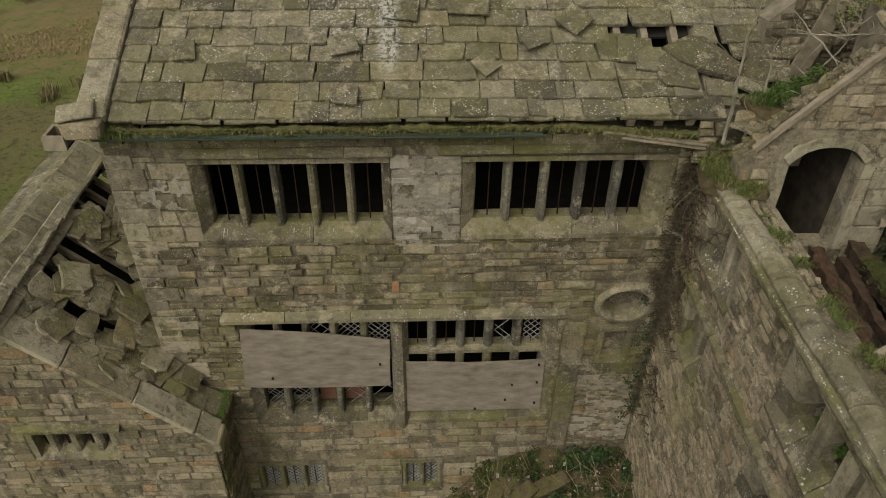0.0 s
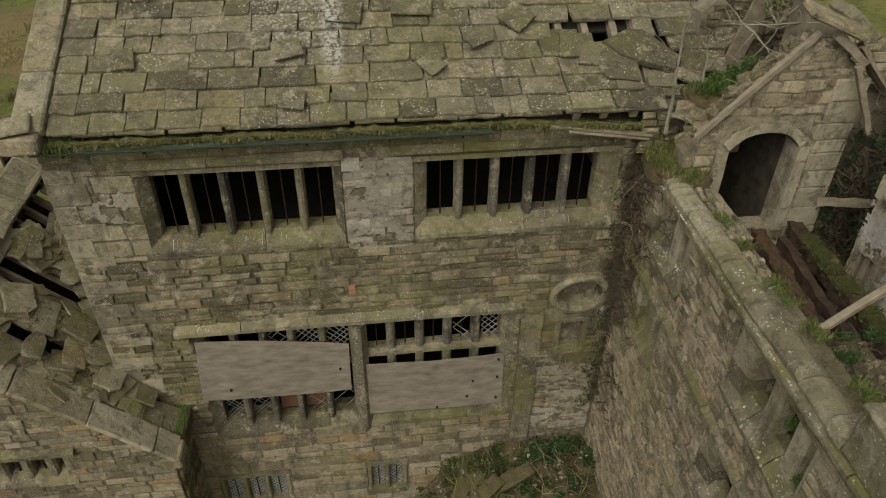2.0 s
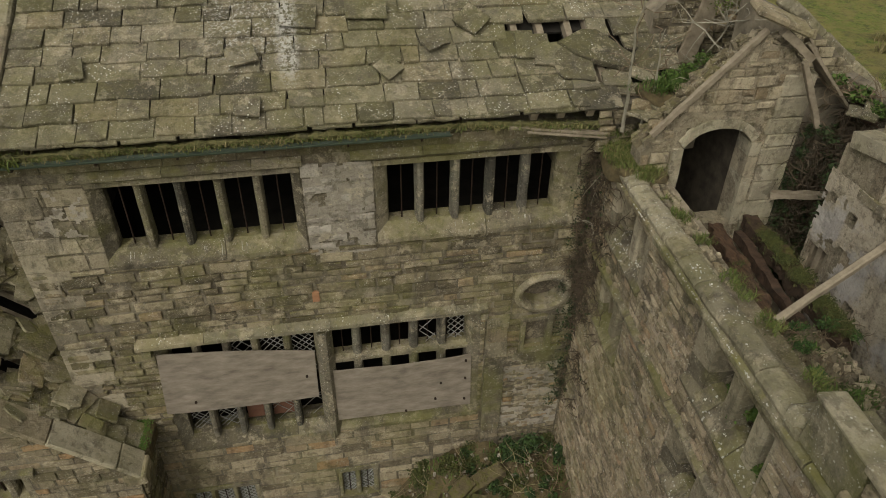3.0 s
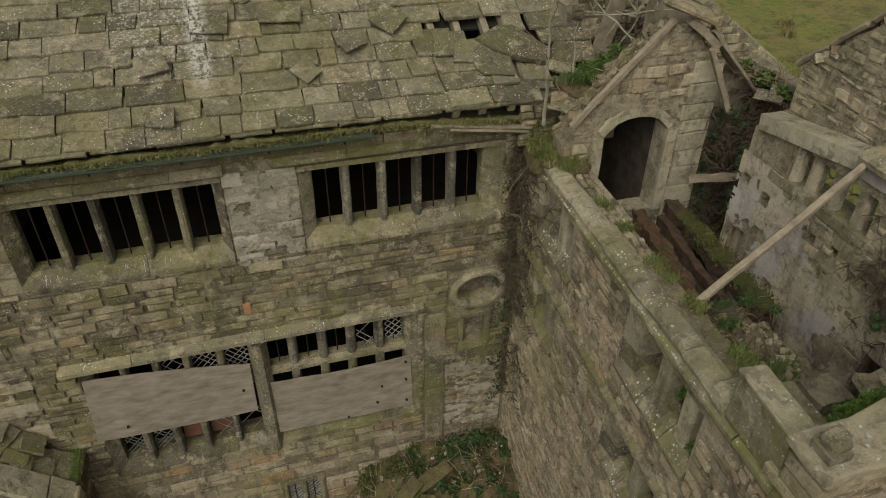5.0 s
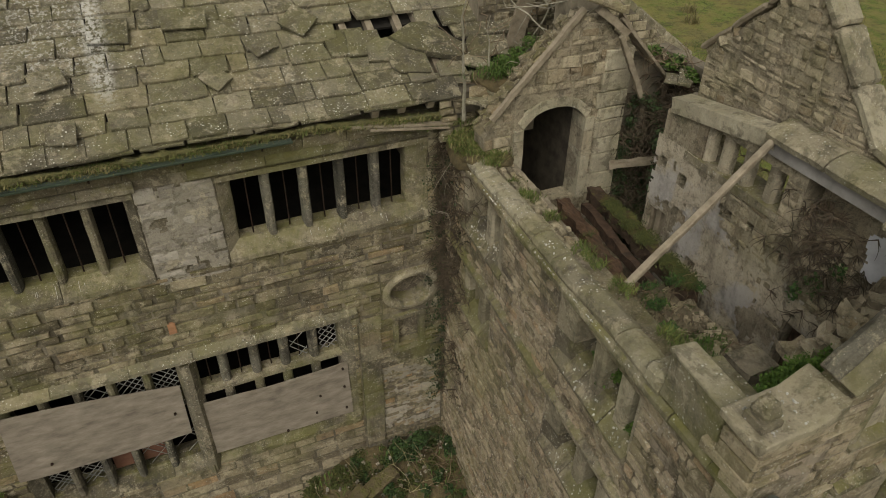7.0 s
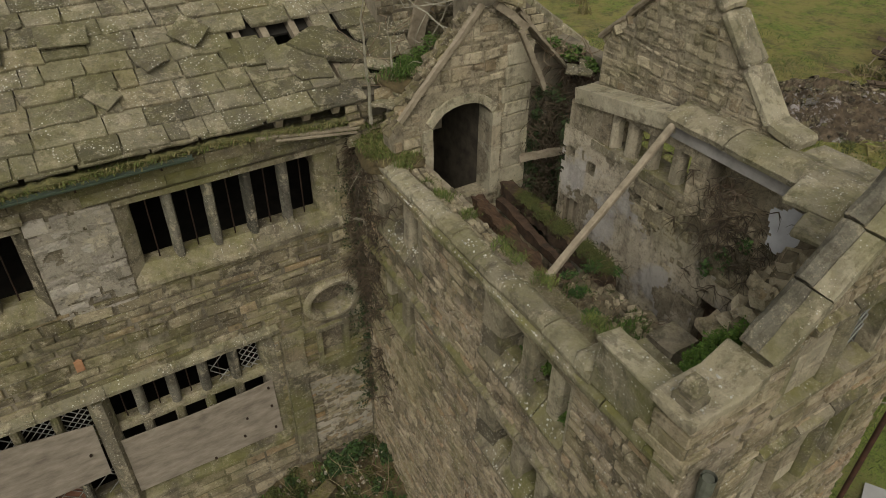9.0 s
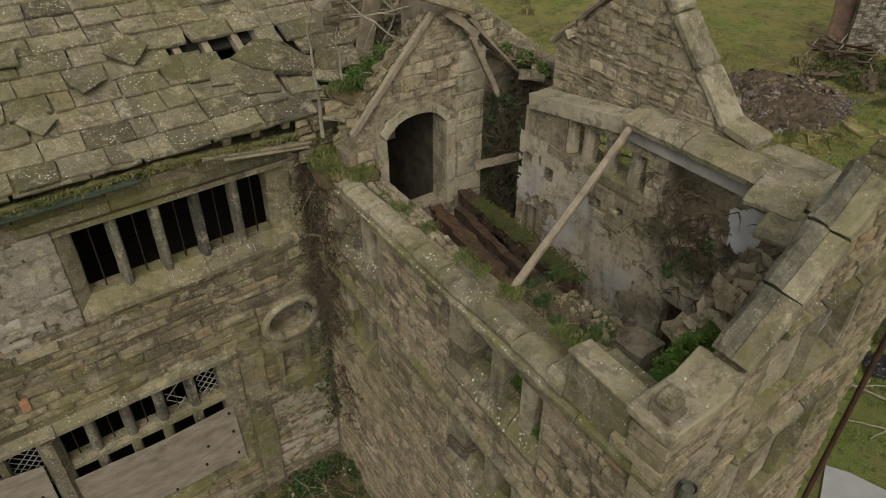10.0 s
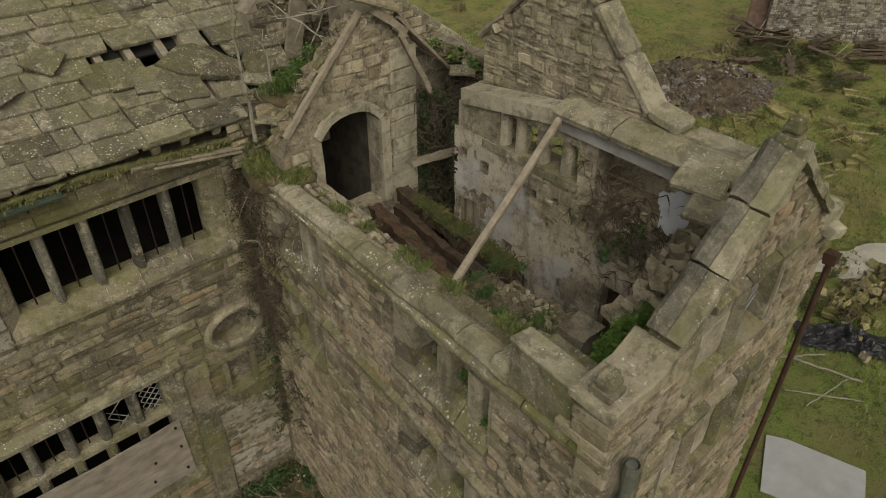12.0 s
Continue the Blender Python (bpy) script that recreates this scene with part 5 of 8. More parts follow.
def wing_window(name, hole, mulls, splay, label, set_back=0.05, right=0.05):
    """A deep-set window of the wing: sloping sill, splayed jamb stones, square chamfered mullions."""
    a, b, c, d = hole
    win = thing(name, label, "window", kind="structure")
    cuts = [a, a + (b - a) * 0.37, a + (b - a) * 0.7, b]
    for k in range(3):
        part("sill", placed(worn(lengthwise([(-0.05, c - 0.03), (-0.06, c + 0.03), (set_back + 0.08, c + 0.24), (set_back + 0.22, c + 0.25), (set_back + 0.24, c - 0.03)], cuts[k], cuts[k + 1] - 0.01), 5, 0.011, a + k), WM), DRESSED, win, "worn sloping sill with moss")
    top = d + 0.08
    for z0, z1, mat in ((c, c + 0.42, DRESSED), (c + 0.42, top, ASHLAR)):
        part("jamb", placed(worn(upright([(a, 0.01), (a + splay, set_back), (a + splay, 0.5), (a, 0.5)], z0, z1 - 0.006), 2, 0.008, z0), WM), mat, win, "wide splayed jamb stone")
    part("jamb", placed(worn(upright([(b - right, set_back), (b - right * 0.7, 0.0), (b, 0.0), (b, 0.5), (b - right, 0.5)], c, top), 3, 0.008, b), WM), ASHLAR, win)
    for x in mulls:
        part("mullion", placed(worn(upright([(x - 0.08, set_back), (x + 0.08, set_back), (x + 0.105, set_back + 0.04), (x + 0.105, set_back + 0.2), (x - 0.105, set_back + 0.2), (x - 0.105, set_back + 0.04)], c + 0.16, top), 4, 0.008, x), WM), ASHLAR, win, "pale squared mullion")
    return win


def side_window(name, m, hole, mulls, label, sill_drop=0.25, depth=0.3, ivy=False, proud=0.04):
    """A mullioned window in a wall frame: hole (u0, u1, v0, v1) and the mullions' places."""
    a, b, c, d = hole
    win = thing(name, label, "window", kind="structure")
    part("sill", placed(worn(lengthwise([(-proud, c - 0.02), (-proud, c + 0.02), (depth - 0.08, c + sill_drop), (depth + 0.12, c + sill_drop), (depth + 0.12, c - 0.02)], a, b), 4, 0.01, a), m), DRESSED, win)
    part("lintel", placed(solid(a, b, 0.02, depth + 0.1, d - 0.05, d, 0.012, 0.005), m), DRESSED, win)
    for x0, x1 in ((a, a + 0.1), (b - 0.1, b)):
        part("jamb", placed(worn(solid(x0, x1, 0.0, depth + 0.1, c, d, 0.015), 2, 0.006, x0), m), DRESSED, win)
    for x in mulls:
        part("mullion", placed(worn(upright(mullion_profile(x, depth - 0.12, 0.16, 0.2), c + 0.03, d), 4, 0.008, x), m), DRESSED, win)
    return win


wing_window("window_6", WO[0], [4.54, 5.05], 0.34, "three-light mullioned window overgrown with ivy")
wing_window("window_7", WO[1], [1.6], 0.1, "two-light mullioned window in the wing wall", 0.05, 0.2)
wing_window("window_8", WO[2], [1.45], 0.1, "small two-light window in the wing wall")
wing_window("window_9", WO[3], [4.54, 5.05], 0.34, "three-light window low in the wing wall")
ivy_lumps = [(WM @ Vector((u, d, z)), r) for u, d, z, r in ((4.24, 0.3, 8.1, (0.08, 0.1, 0.2)), (4.26, 0.26, 7.86, (0.08, 0.1, 0.1)), (4.62, 0.24, 7.92, (0.1, 0.16, 0.13)), (4.74, 0.34, 8.05, (0.12, 0.12, 0.16)), (4.56, 0.1, 7.8, (0.08, 0.12, 0.07)), (5.14, 0.24, 7.92, (0.1, 0.1, 0.16)), (5.2, 0.12, 7.74, (0.08, 0.1, 0.12)), (5.2, 0.3, 8.15, (0.1, 0.08, 0.15)))]
foliage("ivy", [(tuple(c), r) for c, r in ivy_lumps], SHRUB, "green ivy growing through the window", 0.035, 4600, 9)

# corner kneeler, raised block and finial
KN = thing("kneeler", "large flat kneeler stone on the wing corner", "kneeler")
bm = bmesh.new()
for x0, x1, z0, z1, z2, z3 in ((3.88, 4.42, 9.36, 9.36, 9.45, 9.46), (4.42, 4.7, 9.36, 9.42, 9.46, 9.6)):
    vs8 = [bm.verts.new(q) for q in ((x0, 1.84, z0), (x1, 1.84, z1), (x1, 2.27, z1), (x0, 2.27, z0), (x0, 1.84, z2), (x1, 1.84, z3), (x1, 2.27, z3), (x0, 2.27, z2))]
    for f in ((0, 3, 2, 1), (4, 5, 6, 7), (0, 1, 5, 4), (1, 2, 6, 5), (2, 3, 7, 6), (3, 0, 4, 7)):
        bm.faces.new([vs8[i] for i in f])
bmesh.ops.remove_doubles(bm, verts=bm.verts, dist=0.001)
bmesh.ops.bevel(bm, geom=[e for e in bm.edges if len(e.link_faces) == 2 and e.calc_face_angle(0) > 0.6], offset=0.02, segments=2, affect="EDGES", profile=0.5)
part("slab", worn(bm, 4, 0.01, 2), VERGE, KN, "pale lichened slab")
for k, (z0, z1) in enumerate(((8.9, 9.05), (9.06, 9.2), (9.21, 9.355))):
    for x0, x1 in ((3.98, 4.28 + 0.12 * (k % 2)), (4.29 + 0.12 * (k % 2), 4.7)):
        part("corbel", solid(x0, x1, 1.9 - 0.01 * k, 2.26, z0, z1, 0.015, 0.012, k + x0, 1), STONE_W, KN, "squared stone under the kneeler")
BLK = thing("parapet_block", "long squared parapet stone with a sooty face beside the kneeler", "parapet stone")
part("block", placed(solid(wu(3.02), wu(2.28), -0.035, 0.2, 8.74, 9.3, 0.025, 0.012, 4, 3), WM), BAND, BLK)
part("cap", placed(solid(wu(3.03), wu(2.27), -0.045, 0.21, 9.27, 9.315, 0.015, 0.008, 4, 3), WM), COPING, BLK, "pale lichen-crusted top bed")
BLK2 = thing("parapet_block", "low parapet stone with moss behind the coping", "parapet stone")
part("block", placed(solid(wu(2.98), wu(2.36), 0.24, 0.5, 8.6, 9.12, 0.03, 0.02, 6, 3), WM), COPING, BLK2)
BLK3 = thing("parapet_block", "rounded worn coping stone on the wall", "parapet stone")
part("block", placed(solid(wu(3.28), wu(3.05), -0.04, 0.3, 8.7, 8.93, 0.05, 0.02, 7, 3), WM), COPING, BLK3)


def finial(x, y, z, s, label):
    f = thing("finial", label, "finial", group="stone finials", at=Matrix.Translation((x, y, z)))
    part("base", solid(-0.13 * s, 0.13 * s, -0.13 * s, 0.13 * s, -0.02, 0.09 * s, 0.02, 0.006, x), DRESSED, f)
    bm = bmesh.new()
    last = None
    for hz, r in ((0.085, 0.1), (0.12, 0.09), (0.15, 0.115), (0.19, 0.118), (0.22, 0.1), (0.29, 0.085), (0.33, 0.035), (0.335, 0.0)):
        ring = [bm.verts.new((s * r * sx, s * r * sy, s * hz)) for sx, sy in ((-1, -0.7), (-0.7, -1), (0.7, -1), (1, -0.7), (1, 0.7), (0.7, 1), (-0.7, 1), (-1, 0.7))] if r else None
        if last and ring:
            for i in range(8):
                bm.faces.new((last[i], last[(i + 1) % 8], ring[(i + 1) % 8], ring[i]))
        elif last:
            bm.faces.new(last)
        last = ring or last
    part("cap", bm, DRESSED, f)
    return f


finial(4.06, 2.04, 9.455, 0.74, "worn squat finial on the corner kneeler")
finial(5.9, 1.98, 10.94, 0.62, "moulded stone finial on the gable apex")
finial(7.2, 2.04, 9.84, 0.6, "small stone finial on the far kneeler")

GC = thing("gable_coping", "long weathered coping slabs on the gable slopes", "coping", kind="structure")


def slope_run(x0, z0, x1, z1, cuts, y0, y1, roll):
    """Flat coping slabs up a gable slope, with a rounded roll along the inner edge."""
    d = Vector((x1 - x0, 0, z1 - z0))
    n = d.length
    m = Matrix.Translation((x0, 0, z0)) @ Matrix.Rotation(-math.atan2(d.z, d.x), 4, "Y")
    at = 0.0
    for k, f in enumerate(cuts):
        to = n * f
        mk = m @ pose(0, 0.015 * noise.noise(Vector((k * 2.3, x0, 0))), 0.012 * noise.noise(Vector((k * 4.3, x0, 2))))
        prof = [(y0, -0.1), (y0, -0.02), (y0 + 0.03, 0.0), (y1 - 0.17, 0.012), (y1 - 0.02, 0.0), (y1, -0.1)]
        part("slab", placed(worn(lengthwise(prof, at + 0.008, to - 0.008), 6, 0.014, k + x0), mk), COPING, GC)
        if roll:
            prof = [(y1 - 0.16, -0.02), (y1 - 0.155, 0.035), (y1 - 0.11, 0.075), (y1 - 0.04, 0.08), (y1 + 0.01, 0.04), (y1 + 0.025, -0.06), (y1 - 0.02, -0.1)]
            part("roll", placed(worn(lengthwise(prof, at + 0.012, to - 0.012), 7, 0.014, k + x0 + 3), mk), ROLL, GC, "dark weathered roll moulding")
        at = to


slope_run(4.62, 9.7, 5.88, 10.88, (0.36, 0.69, 1.0), 1.82, 2.13, True)
slope_run(6.0, 10.9, 7.1, 9.92, (0.3, 0.68, 1.0), 1.84, 2.13, False)
part("apex_stone", worn(solid(5.84, 6.02, 1.84, 2.12, 10.78, 10.93, 0.03), 1, 0.012), COPING, GC)
part("kneeler", solid(7.06, 7.38, 1.84, 2.2, 9.62, 9.84, 0.03, 0.03, 3, 3), COPING, GC)
for kx, ky, kz, kw, kr in ((7.42, 1.95, 9.66, 0.26, 20), (7.5, 2.18, 9.6, 0.22, -35), (7.3, 2.3, 9.72, 0.24, 60), (7.55, 2.35, 9.52, 0.2, 10), (7.25, 1.82, 9.56, 0.18, -15)):
    part("broken_stone", placed(placed(stone_unit(int(kw * 100)), Matrix.Diagonal((kw, 0.08, kw * 0.8, 1))), pose(kx, ky, kz, -80, 8, kr)), VERGE, GC)
win_a = side_window("window_10", SM, SO[0], [1.8], "mullioned gable window, one light glazed and one walled up", 0.06, 0.2)
win_b = side_window("window_11", SM, SO[1], [1.62, 2.22], "mullioned window in the gable wall, partly walled up", 0.06, 0.2)
DARKGLASS = plain_material("dusty_dark_glass", (0.008, 0.009, 0.01), (0.035, 0.036, 0.036), 5, 0.35, relief=0.05)
for gable_window, c, d, panes, blocks in ((win_a, 8.88, 9.62, ((1.88, 2.14), (2.17, 2.44)), ((1.15, 1.42), (1.43, 1.72))), (win_b, 7.23, 8.16, ((2.3, 2.68),), ((1.15, 1.54), (1.7, 2.14)))):
    for x0, x1 in panes:
        glazing = part("pane", placed(solid(x0, x1, 0.15, 0.16, c, d, 0.0), SM), DARKGLASS, gable_window, "dusty dark window pane")
        part("leadwork", placed(lattice(x0, x1, c, d, 0.135, 0.09, 0.004, 0.7, int(x0 * 100)), SM), LEAD, glazing)
    for x0, x1 in blocks:
        z = c
        while z < d - 0.14:
            h = qr.uniform(0.16, 0.26)
            part("blocking_stone", placed(solid(x0, x1, 0.05, 0.22, z, min(z + h, d - 0.08) - 0.008, 0.015, 0.012, z + x0, 1), SM), ASHLAR, gable_window, "pale stone walling up the light")
            z += h
for v0 in (9.72, 8.2):
    u = 1.1
    while u < 2.6:
        part("hood_stone", placed(worn(lengthwise([(0.02, v0), (-0.09, v0 + 0.03), (-0.09, v0 + 0.09), (0.02, v0 + 0.15)], u, u + 0.5), 3, 0.01, u), SM), DRESSED, GC)
        u += 0.52
pipe = thing("drainpipe", "cracked grey-green lead downpipe on the corner", "pipe")
LEADPIPE = plain_material("grey_green_lead", (0.07, 0.075, 0.06), (0.13, 0.135, 0.11), 8, 0.7, 0.2)
lead_pipe = part("pipe", round_bar((4.16, 1.75, 0.0), (4.16, 1.75, 8.78), 0.05, 12), LEADPIPE, pipe)
bm = bmesh.new()
for r0, z0, z1 in ((0.065, 8.62, 8.8),):
    ro = [bm.verts.new((4.16 + r0 * math.cos(a * math.tau / 12), 1.75 + r0 * math.sin(a * math.tau / 12), z)) for z in (z0, z1) for a in range(12)]
    for a in range(12):
        bm.faces.new((ro[a], ro[(a + 1) % 12], ro[12 + (a + 1) % 12], ro[12 + a]))
part("socket", bm, LEADPIPE, lead_pipe)
rpipe = thing("drainpipe", "rusty brown iron downpipe on the far corner", "pipe")
iron_pipe = part("pipe", round_bar((7.52, 1.8, 0.0), (7.52, 1.8, 9.1), 0.032, 10), RUST_PIPE, rpipe)
part("hopper", worn(solid(7.46, 7.58, 1.74, 1.86, 9.05, 9.18, 0.02), 2, 0.02), RUST_PIPE, iron_pipe, "broken iron hopper head")

# ---- right wing: inside ----
ECOP = thing("wall_coping", "broad rounded coping on the inner wall", "coping", kind="structure")
for a, b in ((4.86, 4.05), (4.04, 2.4)):
    part("coping_stone", placed(worn(lengthwise([(-0.12, 9.86), (-0.14, 9.93), (-0.05, 10.0), (0.15, 10.05), (0.36, 10.0), (0.44, 9.86)], xu(a), xu(b) - 0.01), 8, 0.01, a), XM), COPING, ECOP)
part("lintel", placed(worn(solid(0.0, 1.7, -0.05, 0.26, 0.0, 0.19, 0.02), 4, 0.014), XM @ pose(xu(6.45), 0, 9.46, 0, -9.5, 0)), VERGE, ECOP, "long pale stone window lintel")
part("lintel", placed(worn(solid(xu(4.86), xu(2.5), -0.04, 0.3, 9.68, 9.85, 0.015), 3, 0.008), XM), PLASTER, ECOP, "pale plastered lintel")
ewin = thing("window_12", "unglazed stone mullioned window inside the wing", "window", kind="structure")
for y, w in ((5.76, 0.1), (5.47, 0.17), (5.12, 0.15), (4.72, 0.17)):
    part("mullion", placed(worn(upright(mullion_profile(xu(y), 0.1, w, 0.17), 9.06, 9.58), 3, 0.008, y), XM), ASHLAR, ewin)
part("sill", placed(worn(solid(xu(6.05), xu(4.45), -0.05, 0.4, 8.98, 9.08, 0.02), 3, 0.015), XM), DRESSED, ewin)
for y in (6.52, 6.36, 6.2):
    part("post", placed(worn(solid(xu(y) - 0.05, xu(y) + 0.05, 0.05, 0.25, 6.9, 8.05, 0.01), 2, 0.01, y), XM), TIMBER, ewin, "decayed timber post")

part("hollow_back", placed(solid(xu(4.3), xu(3.3), 0.3, 0.34, 9.1, 9.7, 0.0, 0.02, 1, 3), XM), STONE_IN, we, "dark back of the hollow under the lintel")
# flaking plaster over the lower part of the inner wall
bm = bmesh.new()
nu, nv = 150, 160
vs = {}
def keep(u, v):
    if u < 1.03 or any(a - 0.03 < u < b + 0.03 and c - 0.03 < v < d + 0.03 for a, b, c, d in XO):
        return False
    edge = 8.4 + (1.2 if u < 1.78 else 0.5 if u < 2.3 else 0.0) + 0.5 * noise.noise(Vector((u * 1.1, v * 1.3, 2.0))) + 0.2 * noise.noise(Vector((u * 4, v * 4, 1.0))) + 0.1 * noise.noise(Vector((u * 11, v * 11, 1.0)))
    return v < edge and noise.noise(Vector((u * 1.7, v * 1.9, 9.0))) + 0.4 * noise.noise(Vector((u * 6, v * 6, 5.0))) + 0.25 * noise.noise(Vector((u * 15, v * 15, 5.0))) > -0.34
for j in range(nv):
    for i in range(nu):
        u, v = 5.25 * (i + 0.5) / nu, 3.5 + 5.6 * (j + 0.5) / nv
        if keep(u, v):
            q = []
            for di, dj in ((0, 0), (1, 0), (1, 1), (0, 1)):
                key = (i + di, j + dj)
                if key not in vs:
                    uu, vv = 5.25 * key[0] / nu, 3.5 + 5.6 * key[1] / nv
                    uu += 0.02 * noise.noise(Vector((uu * 9, vv * 9, 0)))
                    vv += 0.02 * noise.noise(Vector((uu * 9, vv * 9, 5)))
                    vs[key] = bm.verts.new(XM @ Vector((uu, -0.035 - 0.025 * noise.noise(Vector((uu * 2.3, vv * 2.3, 3))), vv)))
                q.append(vs[key])
            bm.faces.new(q)
WALLPLASTER = stone_material("flaking_plaster", (0.4, 0.345, 0.255), (0.44, 0.385, 0.295), (0.48, 0.42, 0.33), warm=(0.42, 0.34, 0.24), moss=0.25, lichen=0.25, soot=0.3, patches=(0.42, 0.4, 0.385))
part("plaster", bm, WALLPLASTER, we, "flaking grey plaster")
for y, z in ((6.02, 8.66), (5.15, 8.64), (4.79, 8.68), (4.3, 8.6), (5.5, 7.6)):
    part("hole_back", placed(solid(xu(y) - 0.08, xu(y) + 0.08, 0.3, 0.35, z - 0.08, z + 0.08, 0.0), XM), MORTAR, we, "back of a putlog hole")


def flake(name, m, u0, u1, v0, v1, step, off, keep_at, mat, parent, label):
    """A thin, ragged skin of plaster on a wall."""
    bm = bmesh.new()
    vs = {}
    for j in range(int((v1 - v0) / step)):
        for i in range(int((u1 - u0) / step)):
            if keep_at(u0 + (i + 0.5) * step, v0 + (j + 0.5) * step):
                q = []
                for key in ((i, j), (i + 1, j), (i + 1, j + 1), (i, j + 1)):
                    if key not in vs:
                        u, v = u0 + key[0] * step, v0 + key[1] * step
                        u += step * 0.6 * noise.noise(Vector((u * 11, v * 11, 0)))
                        v += step * 0.6 * noise.noise(Vector((u * 11, v * 11, 5)))
                        vs[key] = bm.verts.new(m @ Vector((u, off + 0.012 * noise.noise(Vector((u * 7, v * 7, 3))), v)))
                    q.append(vs[key])
                bm.faces.new(q)
    return part(name, bm, mat, parent, label, smooth=True)


flake("limewash_patch", XM, xu(3.38), xu(2.92), 9.0, 9.66, 0.03, -0.06, lambda u, v: (u - xu(3.15)) ** 2 / 0.045 + (v - 9.34) ** 2 / 0.09 + 0.6 * noise.noise(Vector((u * 6, v * 6, 0))) < 1.0, LIMEWASH, we, "pale blue limewashed patch")

SMEAR = stone_material("smeared_lime_mortar", (0.27, 0.245, 0.2), (0.31, 0.28, 0.23), (0.35, 0.318, 0.265), warm=(0.36, 0.31, 0.25), moss=0.1, lichen=0.1, soot=0.2, grit=0.4)
flake("mortar_smear", FM, 0.02, 1.03, 6.9, 8.55, 0.025, -0.026, lambda u, v: noise.noise(Vector((u * 2.6, v * 7.0, 3.0))) + 0.5 * noise.noise(Vector((u * 9, v * 14, 1.0))) > -0.42 + 1.6 * max(0.0, 7.45 - v), SMEAR, facade, "pale lime mortar smeared over the joints")
flake("mortar_smear", Matrix.Translation((0, FY, 0)), 3.24, 4.4, 2.3, 4.08, 0.025, -0.024, lambda u, v: noise.noise(Vector((u * 2.2, v * 6.0, 5.0))) + 0.5 * noise.noise(Vector((u * 8, v * 14, 2.0))) > -0.05, SMEAR, facade, "pale lime mortar smeared over the joints")
flake("limewash_remains", FM, -3.9, -2.9, 7.75, 8.62, 0.025, -0.026, lambda u, v: noise.noise(Vector((u * 3.0, v * 5.0, 8.0))) + 0.5 * noise.noise(Vector((u * 9, v * 12, 2.0))) > 0.12, SMEAR, facade, "remains of pale limewash by the corner")

# cross gable coping
CG = thing("cross_gable_coping", "big sloping coping slabs on the cross gable", "coping", kind="structure")


def cross_run(y0, z0, y1, z1, cuts, mat, x0=6.98, x1=7.4, t=0.2):
    d = Vector((0, y1 - y0, z1 - z0))
    n = d.length
    m = Matrix.Translation((0, y0, z0)) @ Matrix.Rotation(math.atan2(d.z, -d.y) if d.y < 0 else math.atan2(d.z, d.y), 4, "X" if d.y > 0 else "X")
    if d.y < 0:
        m = Matrix.Translation((0, y0, z0)) @ Matrix.Rotation(-math.atan2(d.z, -d.y), 4, "X")
    s = 1 if d.y > 0 else -1
    at = 0.0
    for k, f in enumerate(cuts):
        a, b = sorted((s * (at + 0.006), s * (n * f - 0.006)))
        part("slab", placed(solid(x0, x1, a, b, 0.0, t, 0.035, 0.014, k + y0, 2), m), mat, CG)
        at = n * f


cross_run(3.92, 10.06, 5.16, 11.44, (0.36, 0.7, 1.0), COPING, 7.0, 7.36, 0.13)
cross_run(3.92, 10.06, 3.5, 9.98, (1.0,), COPING, 7.0, 7.36, 0.14)
cross_run(6.5, 10.22, 5.16, 11.5, (0.3, 0.62, 1.0), TIMBER, 7.0, 7.35, 0.07)
for y0, y1, dz in ((2.3, 2.82, 0.0), (2.83, 3.5, 0.02)):
    part("lower_slab", worn(solid(7.12, 7.5, y0, y1, 9.82 + dz, 9.94 + dz, 0.03), 3, 0.014, y0), COPING, CG)
part("lower_bed", solid(7.12, 7.44, 2.3, 3.5, 9.3, 9.82, 0.0, 0.02, 1, 3), STONE_IN, CG)

# loose slabs by the gable
for m, w, l, lab in ((pose(6.54, 2.88, 9.94, 2, -5, 14), 0.5, 0.5, "loose stone slab lying on the broken wall head"), (pose(6.27, 2.66, 9.86, 2, -8, 16), 0.52, 0.32, "second loose slab beside the gable coping")):
    sl = thing("loose_slab", lab, "slab", group="loose slabs", at=m)
    part("slab", solid(-w / 2, w / 2, -l / 2, l / 2, -0.04, 0.04, 0.02, 0.014, w, 2), COPING, sl)

# prop
prop = thing("timber_prop", "long weathered pole leaning across the roofless wing", "prop")
p, q = Vector((4.7, 4.4, 8.72)), Vector((6.66, 4.78, 9.86))
m = Matrix.Translation((p + q) / 2) @ (q - p).to_track_quat("X", "Z").to_matrix().to_4x4()
n = (q - p).length / 2
part("pole", placed(solid(-n, n, -0.04, 0.04, -0.042, 0.042, 0.02, 0.012, 3, 4), m), TIMBER, prop)

# rotten floor beams
def beam(name, a, b, w, h, mat, label, rough=0.03, seed=0.0, category="beam"):
    p, q = Vector(a), Vector(b)
    d = q - p
    m = Matrix.Translation((p + q) / 2) @ d.to_track_quat("X", "Z").to_matrix().to_4x4()
    bm = bmesh.new()
    n = d.length / 2
    box_bm(bm, -n, n, -w / 2, w / 2, -h / 2, h / 2)
    es = [e for e in bm.edges if abs(e.verts[0].co.x - e.verts[1].co.x) > n]
    bmesh.ops.subdivide_edges(bm, edges=es, cuts=18)
    bmesh.ops.subdivide_edges(bm, edges=bm.edges[:], cuts=2, use_grid_fill=True)
    roughen(bm, rough, 4.0, seed)
    roughen(bm, rough * 0.45, 14.0, seed + 3)
    t = thing(name, label, category)
    part("timber", placed(bm, m), mat, t)
    return t


